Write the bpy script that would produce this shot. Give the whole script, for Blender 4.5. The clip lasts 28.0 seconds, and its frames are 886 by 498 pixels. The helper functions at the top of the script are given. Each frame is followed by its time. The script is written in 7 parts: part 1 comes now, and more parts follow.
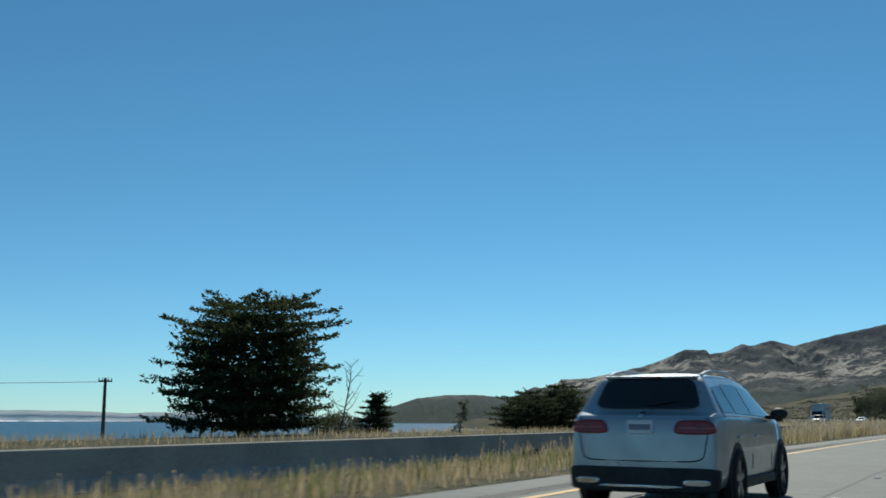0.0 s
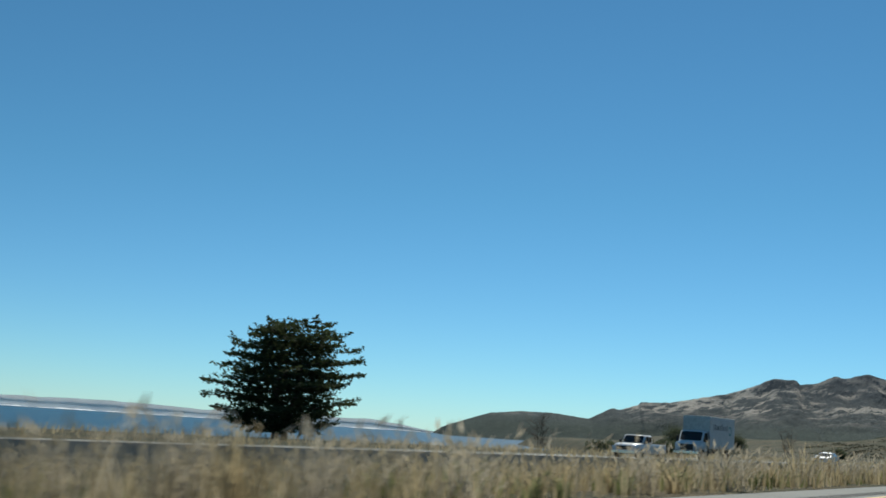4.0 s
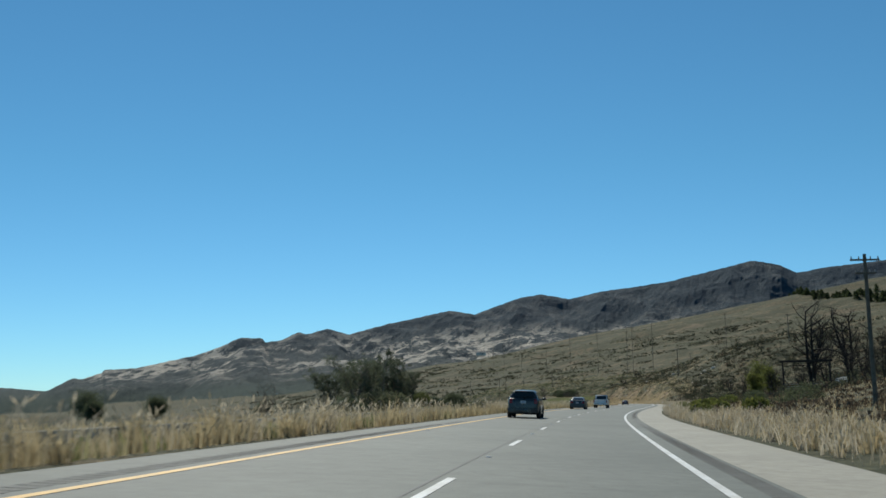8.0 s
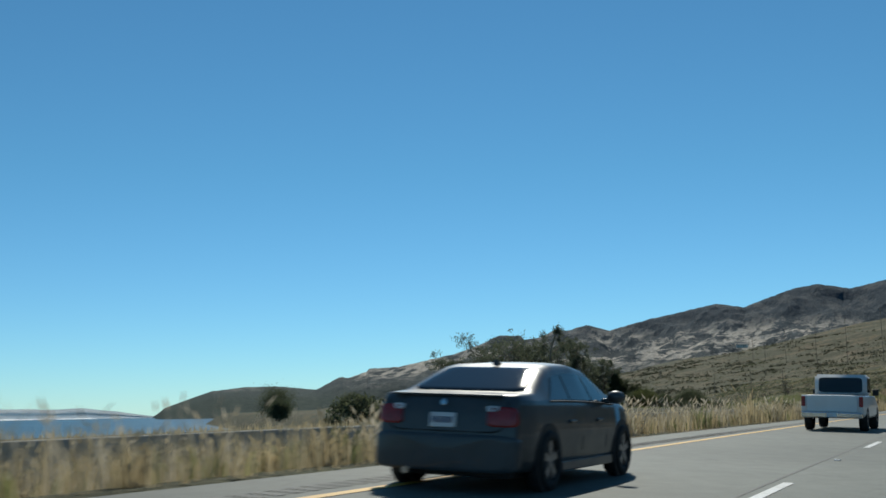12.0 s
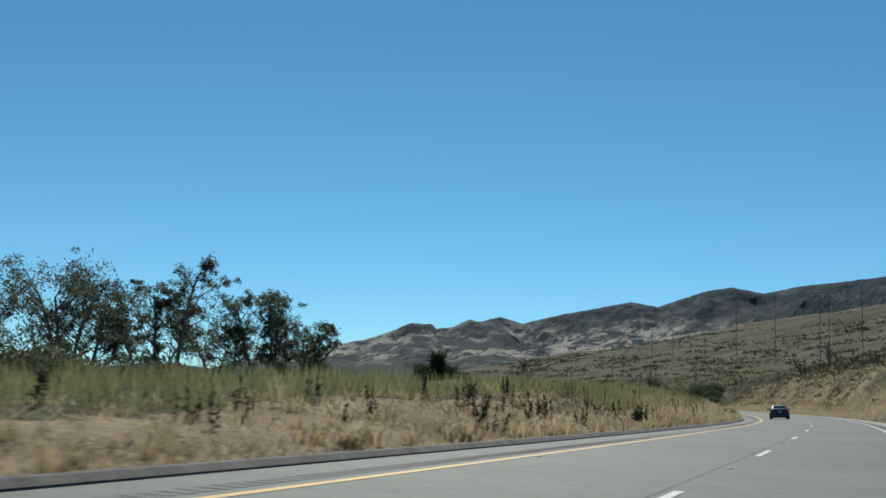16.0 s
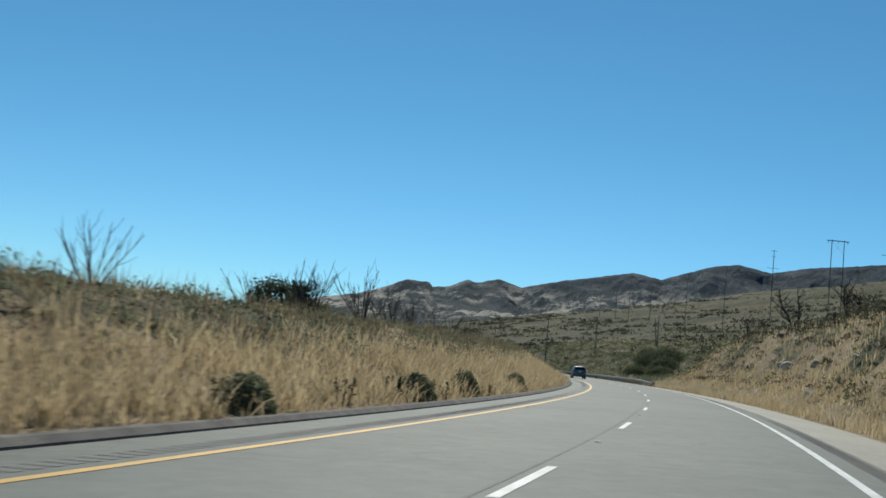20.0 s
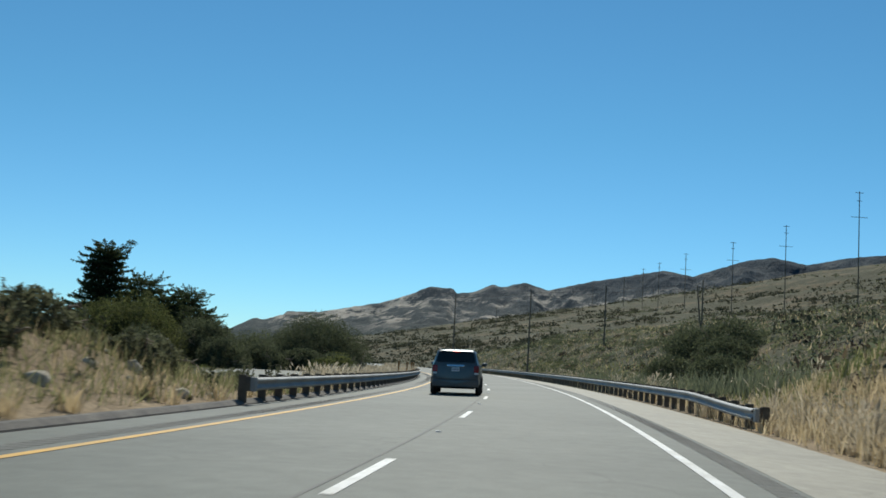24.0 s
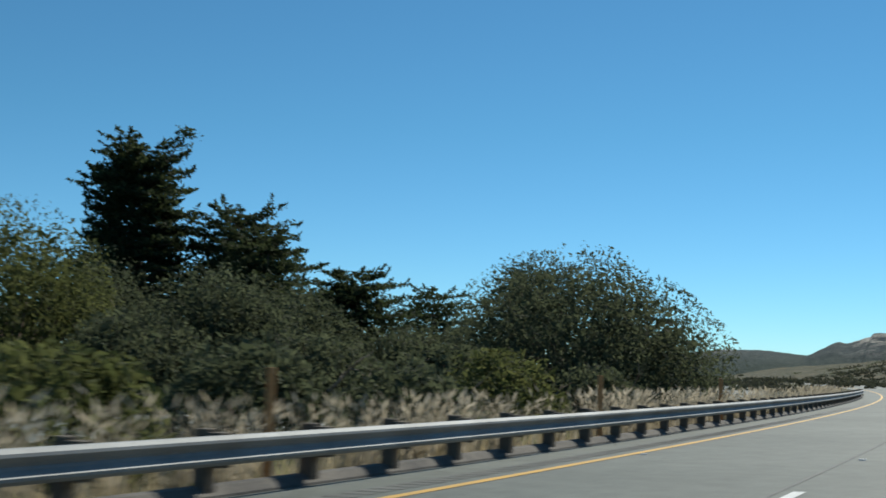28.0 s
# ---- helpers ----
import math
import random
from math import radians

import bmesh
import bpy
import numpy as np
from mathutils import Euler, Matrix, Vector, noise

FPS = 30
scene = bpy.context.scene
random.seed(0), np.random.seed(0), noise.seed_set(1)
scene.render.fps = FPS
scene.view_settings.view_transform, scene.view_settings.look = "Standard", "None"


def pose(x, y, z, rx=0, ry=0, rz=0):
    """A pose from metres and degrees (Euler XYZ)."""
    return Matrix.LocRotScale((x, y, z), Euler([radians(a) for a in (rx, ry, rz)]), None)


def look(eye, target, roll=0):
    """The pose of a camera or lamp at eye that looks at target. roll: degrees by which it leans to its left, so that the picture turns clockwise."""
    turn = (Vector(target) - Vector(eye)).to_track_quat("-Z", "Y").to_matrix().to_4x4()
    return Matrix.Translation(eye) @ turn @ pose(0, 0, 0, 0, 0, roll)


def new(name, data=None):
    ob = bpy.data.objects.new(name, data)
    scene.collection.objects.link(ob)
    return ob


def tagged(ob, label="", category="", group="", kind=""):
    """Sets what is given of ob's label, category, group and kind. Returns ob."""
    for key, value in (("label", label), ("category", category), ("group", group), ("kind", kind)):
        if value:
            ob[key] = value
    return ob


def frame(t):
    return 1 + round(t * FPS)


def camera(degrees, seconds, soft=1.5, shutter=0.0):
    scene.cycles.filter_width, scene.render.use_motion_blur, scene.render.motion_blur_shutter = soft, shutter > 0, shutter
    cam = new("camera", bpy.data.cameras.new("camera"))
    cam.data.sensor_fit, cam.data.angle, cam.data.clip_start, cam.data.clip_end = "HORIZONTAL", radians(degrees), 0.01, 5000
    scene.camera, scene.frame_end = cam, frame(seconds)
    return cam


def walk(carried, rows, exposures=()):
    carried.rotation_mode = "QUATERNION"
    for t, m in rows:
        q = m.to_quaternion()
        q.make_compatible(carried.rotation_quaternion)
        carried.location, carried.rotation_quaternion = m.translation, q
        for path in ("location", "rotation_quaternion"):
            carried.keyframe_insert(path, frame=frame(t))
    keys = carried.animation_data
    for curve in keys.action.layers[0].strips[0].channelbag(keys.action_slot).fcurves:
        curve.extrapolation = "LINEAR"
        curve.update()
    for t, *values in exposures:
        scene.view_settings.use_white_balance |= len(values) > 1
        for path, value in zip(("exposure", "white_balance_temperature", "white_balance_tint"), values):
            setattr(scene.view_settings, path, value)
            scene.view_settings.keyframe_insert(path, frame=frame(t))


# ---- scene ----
cam = camera(45.5, 28.0, soft=1.6, shutter=0.15)

# ---- the walk: seconds, place, yaw, pitch, roll ----
PATH = [
    (0.0, -0.15, 0.00, 1.13, 26.71, 9.03, 0.11),
    (0.5, -0.08, 14.70, 1.13, 29.87, 8.69, 0.89),
    (1.0, 0.15, 29.40, 1.13, 31.67, 8.82, 1.75),
    (1.5, 0.56, 44.10, 1.13, 32.43, 8.60, 2.40),
    (2.0, 1.13, 58.79, 1.13, 32.20, 8.33, 2.82),
    (2.5, 1.76, 73.47, 1.13, 32.18, 8.75, 3.44),
    (4.5, 3.74, 132.24, 1.13, 31.76, 9.60, 3.90),
    (5.0, 4.24, 146.93, 1.13, 30.35, 8.92, 5.21),
    (5.5, 4.80, 161.62, 1.13, 25.88, 8.94, 4.66),
    (6.0, 5.40, 176.31, 1.13, 19.63, 8.93, 3.92),
    (6.5, 6.11, 191.00, 1.13, 14.49, 8.39, 3.63),
    (7.0, 6.89, 205.67, 1.13, 10.08, 8.02, 2.31),
    (7.5, 7.73, 220.35, 1.13, 6.13, 8.37, 0.47),
    (8.0, 8.64, 235.03, 1.13, 3.73, 8.36, -1.11),
    (8.5, 9.65, 249.69, 1.13, 1.81, 8.11, -1.99),
    (9.0, 10.75, 264.35, 1.13, 0.03, 8.40, -1.82),
    (9.5, 11.88, 279.01, 1.13, -1.83, 9.36, -1.66),
    (10.0, 13.09, 293.66, 1.13, 0.66, 10.57, -1.31),
    (10.5, 14.44, 308.29, 1.13, 6.70, 10.12, -0.87),
    (11.0, 15.97, 322.91, 1.13, 11.79, 8.79, -1.26),
    (11.5, 17.69, 337.50, 1.13, 15.65, 8.22, -1.48),
    (12.0, 19.59, 352.08, 1.13, 18.15, 8.53, -0.97),
    (12.5, 21.61, 366.64, 1.13, 19.80, 9.30, -0.11),
    (14.5, 30.46, 424.76, 1.13, 17.08, 8.78, 1.79),
    (15.0, 32.66, 439.31, 1.13, 16.11, 8.91, 2.23),
    (15.5, 34.80, 453.85, 1.13, 15.12, 8.47, 1.68),
    (16.0, 36.86, 468.41, 1.13, 14.19, 7.95, 1.67),
    (16.5, 38.76, 482.98, 1.13, 14.00, 7.48, 1.95),
    (17.0, 40.58, 497.57, 1.13, 14.53, 7.30, 3.03),
    (17.5, 42.29, 512.17, 1.13, 15.61, 7.36, 3.56),
    (18.0, 43.91, 526.79, 1.13, 16.46, 6.05, 4.07),
    (18.5, 45.34, 541.41, 1.13, 15.94, 5.44, 3.99),
    (19.0, 46.45, 556.07, 1.13, 15.25, 5.91, 4.40),
    (19.5, 47.27, 570.75, 1.13, 14.91, 5.93, 4.65),
    (20.0, 47.77, 585.44, 1.13, 14.63, 5.81, 5.57),
    (20.5, 47.99, 600.14, 1.13, 14.20, 6.18, 5.52),
    (21.0, 47.88, 614.83, 1.13, 14.12, 6.09, 5.29),
    (21.5, 47.43, 629.53, 1.13, 14.58, 5.49, 5.24),
    (23.5, 42.36, 688.08, 1.13, 16.23, 5.69, 3.72),
    (24.0, 40.24, 702.62, 1.13, 16.21, 6.18, 3.38),
    (24.5, 37.81, 717.12, 1.13, 17.39, 6.65, 3.23),
    (25.0, 35.08, 731.56, 1.13, 19.88, 7.33, 3.54),
    (25.5, 32.00, 745.93, 1.13, 27.36, 7.34, 2.82),
    (26.0, 28.57, 760.22, 1.13, 36.86, 6.64, 1.29),
    (26.5, 25.03, 774.48, 1.13, 44.49, 6.62, 0.87),
    (27.0, 21.27, 788.69, 1.13, 47.87, 6.82, 1.38),
    (27.5, 17.15, 802.80, 1.13, 48.59, 6.78, 1.41),
    (28.0, 12.81, 816.84, 1.13, 47.01, 6.33, 1.94),
]
walk(cam, [(t, pose(x, y, z, 90 + pitch, 0, yaw) @ pose(0, 0, 0, 0, 0, roll)) for t, x, y, z, yaw, pitch, roll in PATH],
     [(0.0, 0.0), (6.0, 0.02), (9.0, 0.08), (12.0, 0.02), (16.0, 0.08), (20.0, 0.11), (24.0, 0.15), (26.0, 0.16), (28.0, 0.24)])

# ---- world, sun ----
SUN_AZ, SUN_EL = 14.0, 43.0          # degrees to the left of +y, and up
world = bpy.data.worlds.new("sky")
scene.world = world
world.use_nodes = True
wn = world.node_tree.nodes
sky = wn.new("ShaderNodeTexSky")
sky.sky_type = "NISHITA"
sky.sun_disc = False
sky.sun_elevation, sky.sun_rotation = radians(SUN_EL), radians(-SUN_AZ)
sky.altitude, sky.air_density, sky.dust_density, sky.ozone_density = 1500, 1.0, 0.0, 6.0
wn["Background"].inputs["Strength"].default_value = 0.085
tint = wn.new("ShaderNodeMix")
tint.data_type, tint.blend_type = "RGBA", "MULTIPLY"
tint.inputs["Factor"].default_value = 1.0
tint.inputs["B"].default_value = (0.58, 1.0, 1.0, 1)
wtc, wsep, wrmp = wn.new("ShaderNodeTexCoord"), wn.new("ShaderNodeSeparateXYZ"), wn.new("ShaderNodeValToRGB")
world.node_tree.links.new(wtc.outputs["Generated"], wsep.inputs[0])
world.node_tree.links.new(wsep.outputs["Z"], wrmp.inputs[0])
wrmp.color_ramp.elements[0].color, wrmp.color_ramp.elements[1].color = (0.665, 0.98, 1.06, 1), (0.575, 1.0, 0.96, 1)
wrmp.color_ramp.elements[0].position, wrmp.color_ramp.elements[1].position = 0.0, 0.22
world.node_tree.links.new(wrmp.outputs[0], tint.inputs["B"])
world.node_tree.links.new(sky.outputs[0], tint.inputs["A"])
world.node_tree.links.new(tint.outputs["Result"], wn["Background"].inputs[0])
sun = new("sun", bpy.data.lights.new("sun", "SUN"))
sun.data.energy, sun.data.angle, sun.data.color = 4.0, radians(0.53), (0.97, 0.95, 0.84)
sun_way = Vector((-math.sin(radians(SUN_AZ)) * math.cos(radians(SUN_EL)), math.cos(radians(SUN_AZ)) * math.cos(radians(SUN_EL)), math.sin(radians(SUN_EL))))
sun.matrix_basis = look(sun_way * 100, (0, 0, 0))

# ---- materials ----
def mat(name, rough=0.8, metal=0.0, spec=0.3):
    m = bpy.data.materials.new(name)
    m.use_nodes = True
    b = m.node_tree.nodes["Principled BSDF"]
    b.inputs["Roughness"].default_value = rough
    b.inputs["Metallic"].default_value = metal
    b.inputs["Specular IOR Level"].default_value = spec
    return m, m.node_tree.nodes, m.node_tree.links, b


def coords(n, l, scale=1.0, kind="Object"):
    tc = n.new("ShaderNodeTexCoord")
    mp = n.new("ShaderNodeMapping")
    mp.inputs["Scale"].default_value = scale if isinstance(scale, tuple) else (scale,) * 3
    l.new(tc.outputs[kind], mp.inputs[0])
    return mp.outputs[0]


def noise_node(n, l, vec, scale, detail=4.0, rough=0.6):
    t = n.new("ShaderNodeTexNoise")
    t.inputs["Scale"].default_value, t.inputs["Detail"].default_value, t.inputs["Roughness"].default_value = scale, detail, rough
    l.new(vec, t.inputs["Vector"])
    return t.outputs["Fac"]


def ramp(n, l, fac, stops):
    r = n.new("ShaderNodeValToRGB")
    while len(r.color_ramp.elements) < len(stops):
        r.color_ramp.elements.new(0.5)
    for e, (p, c) in zip(r.color_ramp.elements, stops):
        e.position, e.color = p, (*c, 1)
    l.new(fac, r.inputs[0])
    return r.outputs[0]


def mixc(n, l, fac, a, b, mode="MIX"):
    m = n.new("ShaderNodeMix")
    m.data_type, m.blend_type = "RGBA", mode
    for sock, v in ((m.inputs["Factor"], fac), (m.inputs["A"], a), (m.inputs["B"], b)):
        if isinstance(v, (int, float)):
            sock.default_value = v
        elif isinstance(v, tuple):
            sock.default_value = (*v, 1)
        else:
            l.new(v, sock)
    return m.outputs["Result"]


def bump(n, l, b, height, strength, dist):
    k = n.new("ShaderNodeBump")
    k.inputs["Strength"].default_value, k.inputs["Distance"].default_value = strength, dist
    l.new(height, k.inputs["Height"])
    l.new(k.outputs[0], b.inputs["Normal"])


def two_scale(name, c1, c2, s1, s2, rough=0.8, metal=0.0, spec=0.3, bumpd=0.0, bstr=0.5, grain=0.25, kind="Object"):
    """Two colours mixed by a coarse noise, broken up by a fine one."""
    m, n, l, b = mat(name, rough, metal, spec)
    v = coords(n, l, kind=kind)
    big = noise_node(n, l, v, s1, 5.0)
    fine = noise_node(n, l, v, s2, 3.0)
    base = ramp(n, l, big, [(0.35, c1), (0.65, c2)])
    g = ramp(n, l, fine, [(0.3, (1 - grain,) * 3), (0.7, (1 + grain * 0.6,) * 3)])
    l.new(mixc(n, l, 1.0, base, g, "MULTIPLY"), b.inputs["Base Color"])
    if bumpd:
        bump(n, l, b, fine, bstr, bumpd)
    return m


def leafy(name, c1, c2, rough=0.75):
    """Leaves or blades: each piece a shade of its own, some light through it."""
    m, n, l, b = mat(name, rough, 0.0, 0.15)
    geo = n.new("ShaderNodeNewGeometry")
    col = ramp(n, l, geo.outputs["Random Per Island"], [(0.0, c1), (1.0, c2)])
    v = coords(n, l)
    big = noise_node(n, l, v, 0.35, 3.0)
    tone = ramp(n, l, big, [(0.3, (0.75,) * 3), (0.7, (1.15,) * 3)])
    col = mixc(n, l, 1.0, col, tone, "MULTIPLY")
    l.new(col, b.inputs["Base Color"])
    tr = n.new("ShaderNodeBsdfTranslucent")
    l.new(col, tr.inputs["Color"])
    ms = n.new("ShaderNodeMixShader")
    ms.inputs[0].default_value = 0.5
    l.new(b.outputs[0], ms.inputs[1])
    l.new(tr.outputs[0], ms.inputs[2])
    l.new(ms.outputs[0], n["Material Output"].inputs[0])
    return m


def paint(name, c, rough=0.25, metal=0.4, dust=0.25, spec=0.5, coat=0.5):
    m, n, l, b = mat(name, rough, metal, spec)
    v = coords(n, l)
    f = noise_node(n, l, v, 3.0, 6.0)
    col = ramp(n, l, f, [(0.3, c), (0.8, tuple(x * (1 - dust) + 0.25 * dust for x in c))])
    l.new(col, b.inputs["Base Color"])
    l.new(ramp(n, l, f, [(0.3, (rough,) * 3), (0.75, (min(1, rough + 0.25),) * 3)]), b.inputs["Roughness"])
    b.inputs["Coat Weight"].default_value = coat
    return m


def asphalt_mat(name, c1, c2, seed):
    m, n, l, b = mat(name, 0.75, 0.0, 0.35)
    v = coords(n, l)
    stain = noise_node(n, l, v, 0.12 + seed, 6.0, 0.7)
    mid = noise_node(n, l, v, 2.5, 5.0, 0.7)
    grit = noise_node(n, l, v, 90.0, 2.0)
    base = ramp(n, l, stain, [(0.3, c1), (0.7, c2)])
    base = mixc(n, l, 1.0, base, ramp(n, l, mid, [(0.3, (0.78,) * 3), (0.7, (1.14,) * 3)]), "MULTIPLY")
    base = mixc(n, l, 1.0, base, ramp(n, l, grit, [(0.35, (0.8,) * 3), (0.65, (1.15,) * 3)]), "MULTIPLY")
    vo = n.new("ShaderNodeTexVoronoi")
    vo.feature = "DISTANCE_TO_EDGE"
    vo.inputs["Scale"].default_value = 0.16
    warp = n.new("ShaderNodeVectorMath")
    warp.operation = "MULTIPLY_ADD"
    nz = n.new("ShaderNodeTexNoise")
    nz.inputs["Scale"].default_value = 0.6
    l.new(v, nz.inputs["Vector"])
    warp.inputs[1].default_value = (2.5, 2.5, 0)
    l.new(nz.outputs["Color"], warp.inputs[0])
    l.new(v, warp.inputs[2])
    l.new(warp.outputs[0], vo.inputs["Vector"])
    crack = ramp(n, l, vo.outputs["Distance"], [(0.0, (0.78,) * 3), (0.004, (1.0,) * 3)])
    base = mixc(n, l, 1.0, base, crack, "MULTIPLY")
    l.new(base, b.inputs["Base Color"])
    bump(n, l, b, grit, 0.4, 0.004)
    return m


M_ASPHALT = asphalt_mat("asphalt", (0.09, 0.1, 0.085), (0.147, 0.159, 0.135), 0.0)
M_SHOULDER = asphalt_mat("shoulder_asphalt", (0.27, 0.25, 0.2), (0.35, 0.325, 0.26), 0.03)
M_RUMBLE = two_scale("rumble_groove", (0.135, 0.135, 0.122), (0.175, 0.172, 0.158), 1.0, 30.0)
M_WHITE = two_scale("white_road_paint", (0.72, 0.72, 0.7), (0.55, 0.54, 0.5), 1.2, 25.0, 0.6)
M_YELLOW = two_scale("yellow_road_paint", (0.75, 0.42, 0.07), (0.6, 0.36, 0.09), 1.0, 25.0, 0.6)
M_CONCRETE = two_scale("weathered_concrete", (0.47, 0.44, 0.38), (0.34, 0.32, 0.28), 0.5, 20.0, 0.9, bumpd=0.01)
M_STEEL = two_scale("galvanised_steel", (0.36, 0.37, 0.37), (0.27, 0.275, 0.27), 0.8, 30.0, 0.72, 0.35, 0.35, grain=0.2)
M_TIMBER = two_scale("weathered_timber", (0.115, 0.095, 0.072), (0.19, 0.16, 0.125), 2.0, 40.0, 0.9, bumpd=0.01)
M_BARK = two_scale("bark", (0.09, 0.068, 0.05), (0.17, 0.13, 0.1), 2.0, 14.0, 0.95, bumpd=0.03)
M_BARK_PALE = two_scale("pale_bark", (0.3, 0.25, 0.19), (0.18, 0.14, 0.1), 1.5, 9.0, 0.9, bumpd=0.02)
M_BURNT = two_scale("burnt_bark", (0.02, 0.018, 0.016), (0.05, 0.04, 0.034), 2.0, 14.0, 0.95, bumpd=0.03)
M_CYPRESS = leafy("cypress_leaves", (0.04, 0.055, 0.024), (0.085, 0.105, 0.045))
M_EUCA = leafy("eucalyptus_leaves", (0.085, 0.1, 0.06), (0.155, 0.17, 0.11))
M_BUSH = leafy("bush_leaves", (0.07, 0.085, 0.046), (0.135, 0.15, 0.084), 0.8)
M_SAGE = leafy("sage_scrub_leaves", (0.115, 0.132, 0.08), (0.205, 0.225, 0.14), 0.8)
M_BUSH_OLIVE = leafy("olive_bush_leaves", (0.085, 0.1, 0.035), (0.16, 0.17, 0.062), 0.8)
M_CHAPARRAL = leafy("chaparral_leaves", (0.038, 0.042, 0.028), (0.085, 0.086, 0.056), 0.85)
M_BUSH_GREY = leafy("greyish_scrub_leaves", (0.1, 0.108, 0.06), (0.165, 0.17, 0.1))
M_BUSH_YELLOW = leafy("yellow_green_leaves", (0.11, 0.13, 0.03), (0.2, 0.21, 0.06))
M_GRASS = leafy("dry_grass", (0.36, 0.28, 0.155), (0.58, 0.475, 0.29), 0.7)
M_GRASS_TAN = leafy("tan_grass", (0.44, 0.34, 0.195), (0.64, 0.53, 0.345), 0.7)
M_GRASS_PALE = leafy("pale_feathery_grass", (0.42, 0.35, 0.24), (0.62, 0.54, 0.41), 0.7)
M_GRASS_OLIVE = leafy("olive_weeds", (0.17, 0.185, 0.08), (0.32, 0.31, 0.155), 0.7)
M_DEAD = leafy("dead_brown_scrub", (0.05, 0.04, 0.03), (0.14, 0.105, 0.07))
M_DRYBROWN = leafy("brown_thatch", (0.13, 0.1, 0.065), (0.26, 0.2, 0.13), 0.8)
M_GRASS_GREEN = leafy("green_weeds", (0.13, 0.16, 0.05), (0.24, 0.25, 0.09), 0.7)


def ground_mat():
    m, n, l, b = mat("dry_ground", 0.95, 0.0, 0.15)
    v = coords(n, l)
    huge = noise_node(n, l, v, 0.012, 6.0, 0.65)
    big = noise_node(n, l, coords(n, l, (0.035, 0.06, 0.06)), 1.0, 7.0, 0.72)
    mid = noise_node(n, l, v, 0.9, 5.0, 0.7)
    fine = noise_node(n, l, v, 14.0, 4.0, 0.7)
    grass = ramp(n, l, mid, [(0.25, (0.076, 0.062, 0.036)), (0.5, (0.138, 0.11, 0.062)), (0.75, (0.22, 0.175, 0.1))])
    scrub = ramp(n, l, mid, [(0.3, (0.042, 0.046, 0.026)), (0.7, (0.1, 0.098, 0.056))])
    where = ramp(n, l, big, [(0.44, (0, 0, 0)), (0.51, (0.9, 0.9, 0.9))])
    col = mixc(n, l, where, grass, scrub)
    clump = noise_node(n, l, v, 0.22, 5.0, 0.65)
    spots = ramp(n, l, clump, [(0.5, (0, 0, 0)), (0.56, (0.85, 0.85, 0.85))])
    col = mixc(n, l, spots, col, ramp(n, l, mid, [(0.3, (0.05, 0.055, 0.031)), (0.7, (0.115, 0.115, 0.066))]))
    soil = ramp(n, l, huge, [(0.6, (0, 0, 0)), (0.72, (0.8, 0.8, 0.8))])
    col = mixc(n, l, soil, col, (0.26, 0.19, 0.125))
    col = mixc(n, l, 1.0, col, ramp(n, l, fine, [(0.3, (0.55,) * 3), (0.7, (1.3,) * 3)]), "MULTIPLY")
    l.new(col, b.inputs["Base Color"])
    bump(n, l, b, mid, 1.0, 0.5)
    return m


def rock_mat():
    """Dark scrub above, its colour blued to paint in distance haze, pale sandstone ribs across the middle heights and
    on steep ground.
    """
    m, n, l, b = mat("mountain_rock", 0.95, 0.0, 0.1)
    v = coords(n, l)
    big = noise_node(n, l, v, 0.0026, 6.0, 0.6)
    mid = noise_node(n, l, coords(n, l, (0.014, 0.008, 0.016)), 1.0, 12.0, 0.74)
    fine = noise_node(n, l, v, 0.06, 8.0, 0.8)
    # the blue in these greys is far haze painted into the scrub
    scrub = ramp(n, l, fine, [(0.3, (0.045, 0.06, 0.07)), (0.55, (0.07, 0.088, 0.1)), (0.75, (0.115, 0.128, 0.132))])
    rock = ramp(n, l, fine, [(0.3, (0.22, 0.19, 0.155)), (0.48, (0.5, 0.445, 0.37)), (0.7, (0.72, 0.655, 0.55))])
    sep = n.new("ShaderNodeSeparateXYZ")
    l.new(v, sep.inputs[0])
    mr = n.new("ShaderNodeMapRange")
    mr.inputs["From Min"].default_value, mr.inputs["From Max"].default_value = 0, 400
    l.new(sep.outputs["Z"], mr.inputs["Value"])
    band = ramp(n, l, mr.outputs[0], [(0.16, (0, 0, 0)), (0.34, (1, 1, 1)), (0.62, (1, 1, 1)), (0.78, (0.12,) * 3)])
    # greener at the foot, browner midway; the blue at the top paints haze
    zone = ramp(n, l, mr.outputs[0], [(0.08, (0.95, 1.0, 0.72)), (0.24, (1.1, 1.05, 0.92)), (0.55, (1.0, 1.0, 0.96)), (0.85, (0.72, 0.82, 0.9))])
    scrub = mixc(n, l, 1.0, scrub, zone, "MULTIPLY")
    k = n.new("ShaderNodeMath")
    k.operation = "MULTIPLY"
    l.new(ramp(n, l, big, [(0.44, (0.05, 0.05, 0.05)), (0.54, (1, 1, 1))]), k.inputs[0])
    l.new(ramp(n, l, mid, [(0.475, (0, 0, 0)), (0.535, (1, 1, 1))]), k.inputs[1])
    k2 = n.new("ShaderNodeMath")
    k2.operation = "MULTIPLY"
    l.new(k.outputs[0], k2.inputs[0])
    l.new(band, k2.inputs[1])
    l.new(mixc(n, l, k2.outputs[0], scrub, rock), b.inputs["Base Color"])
    bump(n, l, b, fine, 0.8, 14.0)
    return m


M_GROUND = ground_mat()
M_BANKSOIL = two_scale("dry_bank_soil", (0.19, 0.135, 0.08), (0.34, 0.26, 0.165), 0.35, 6.0, 0.95, 0.0, 0.15, 0.12, 0.8, 0.4)
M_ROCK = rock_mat()

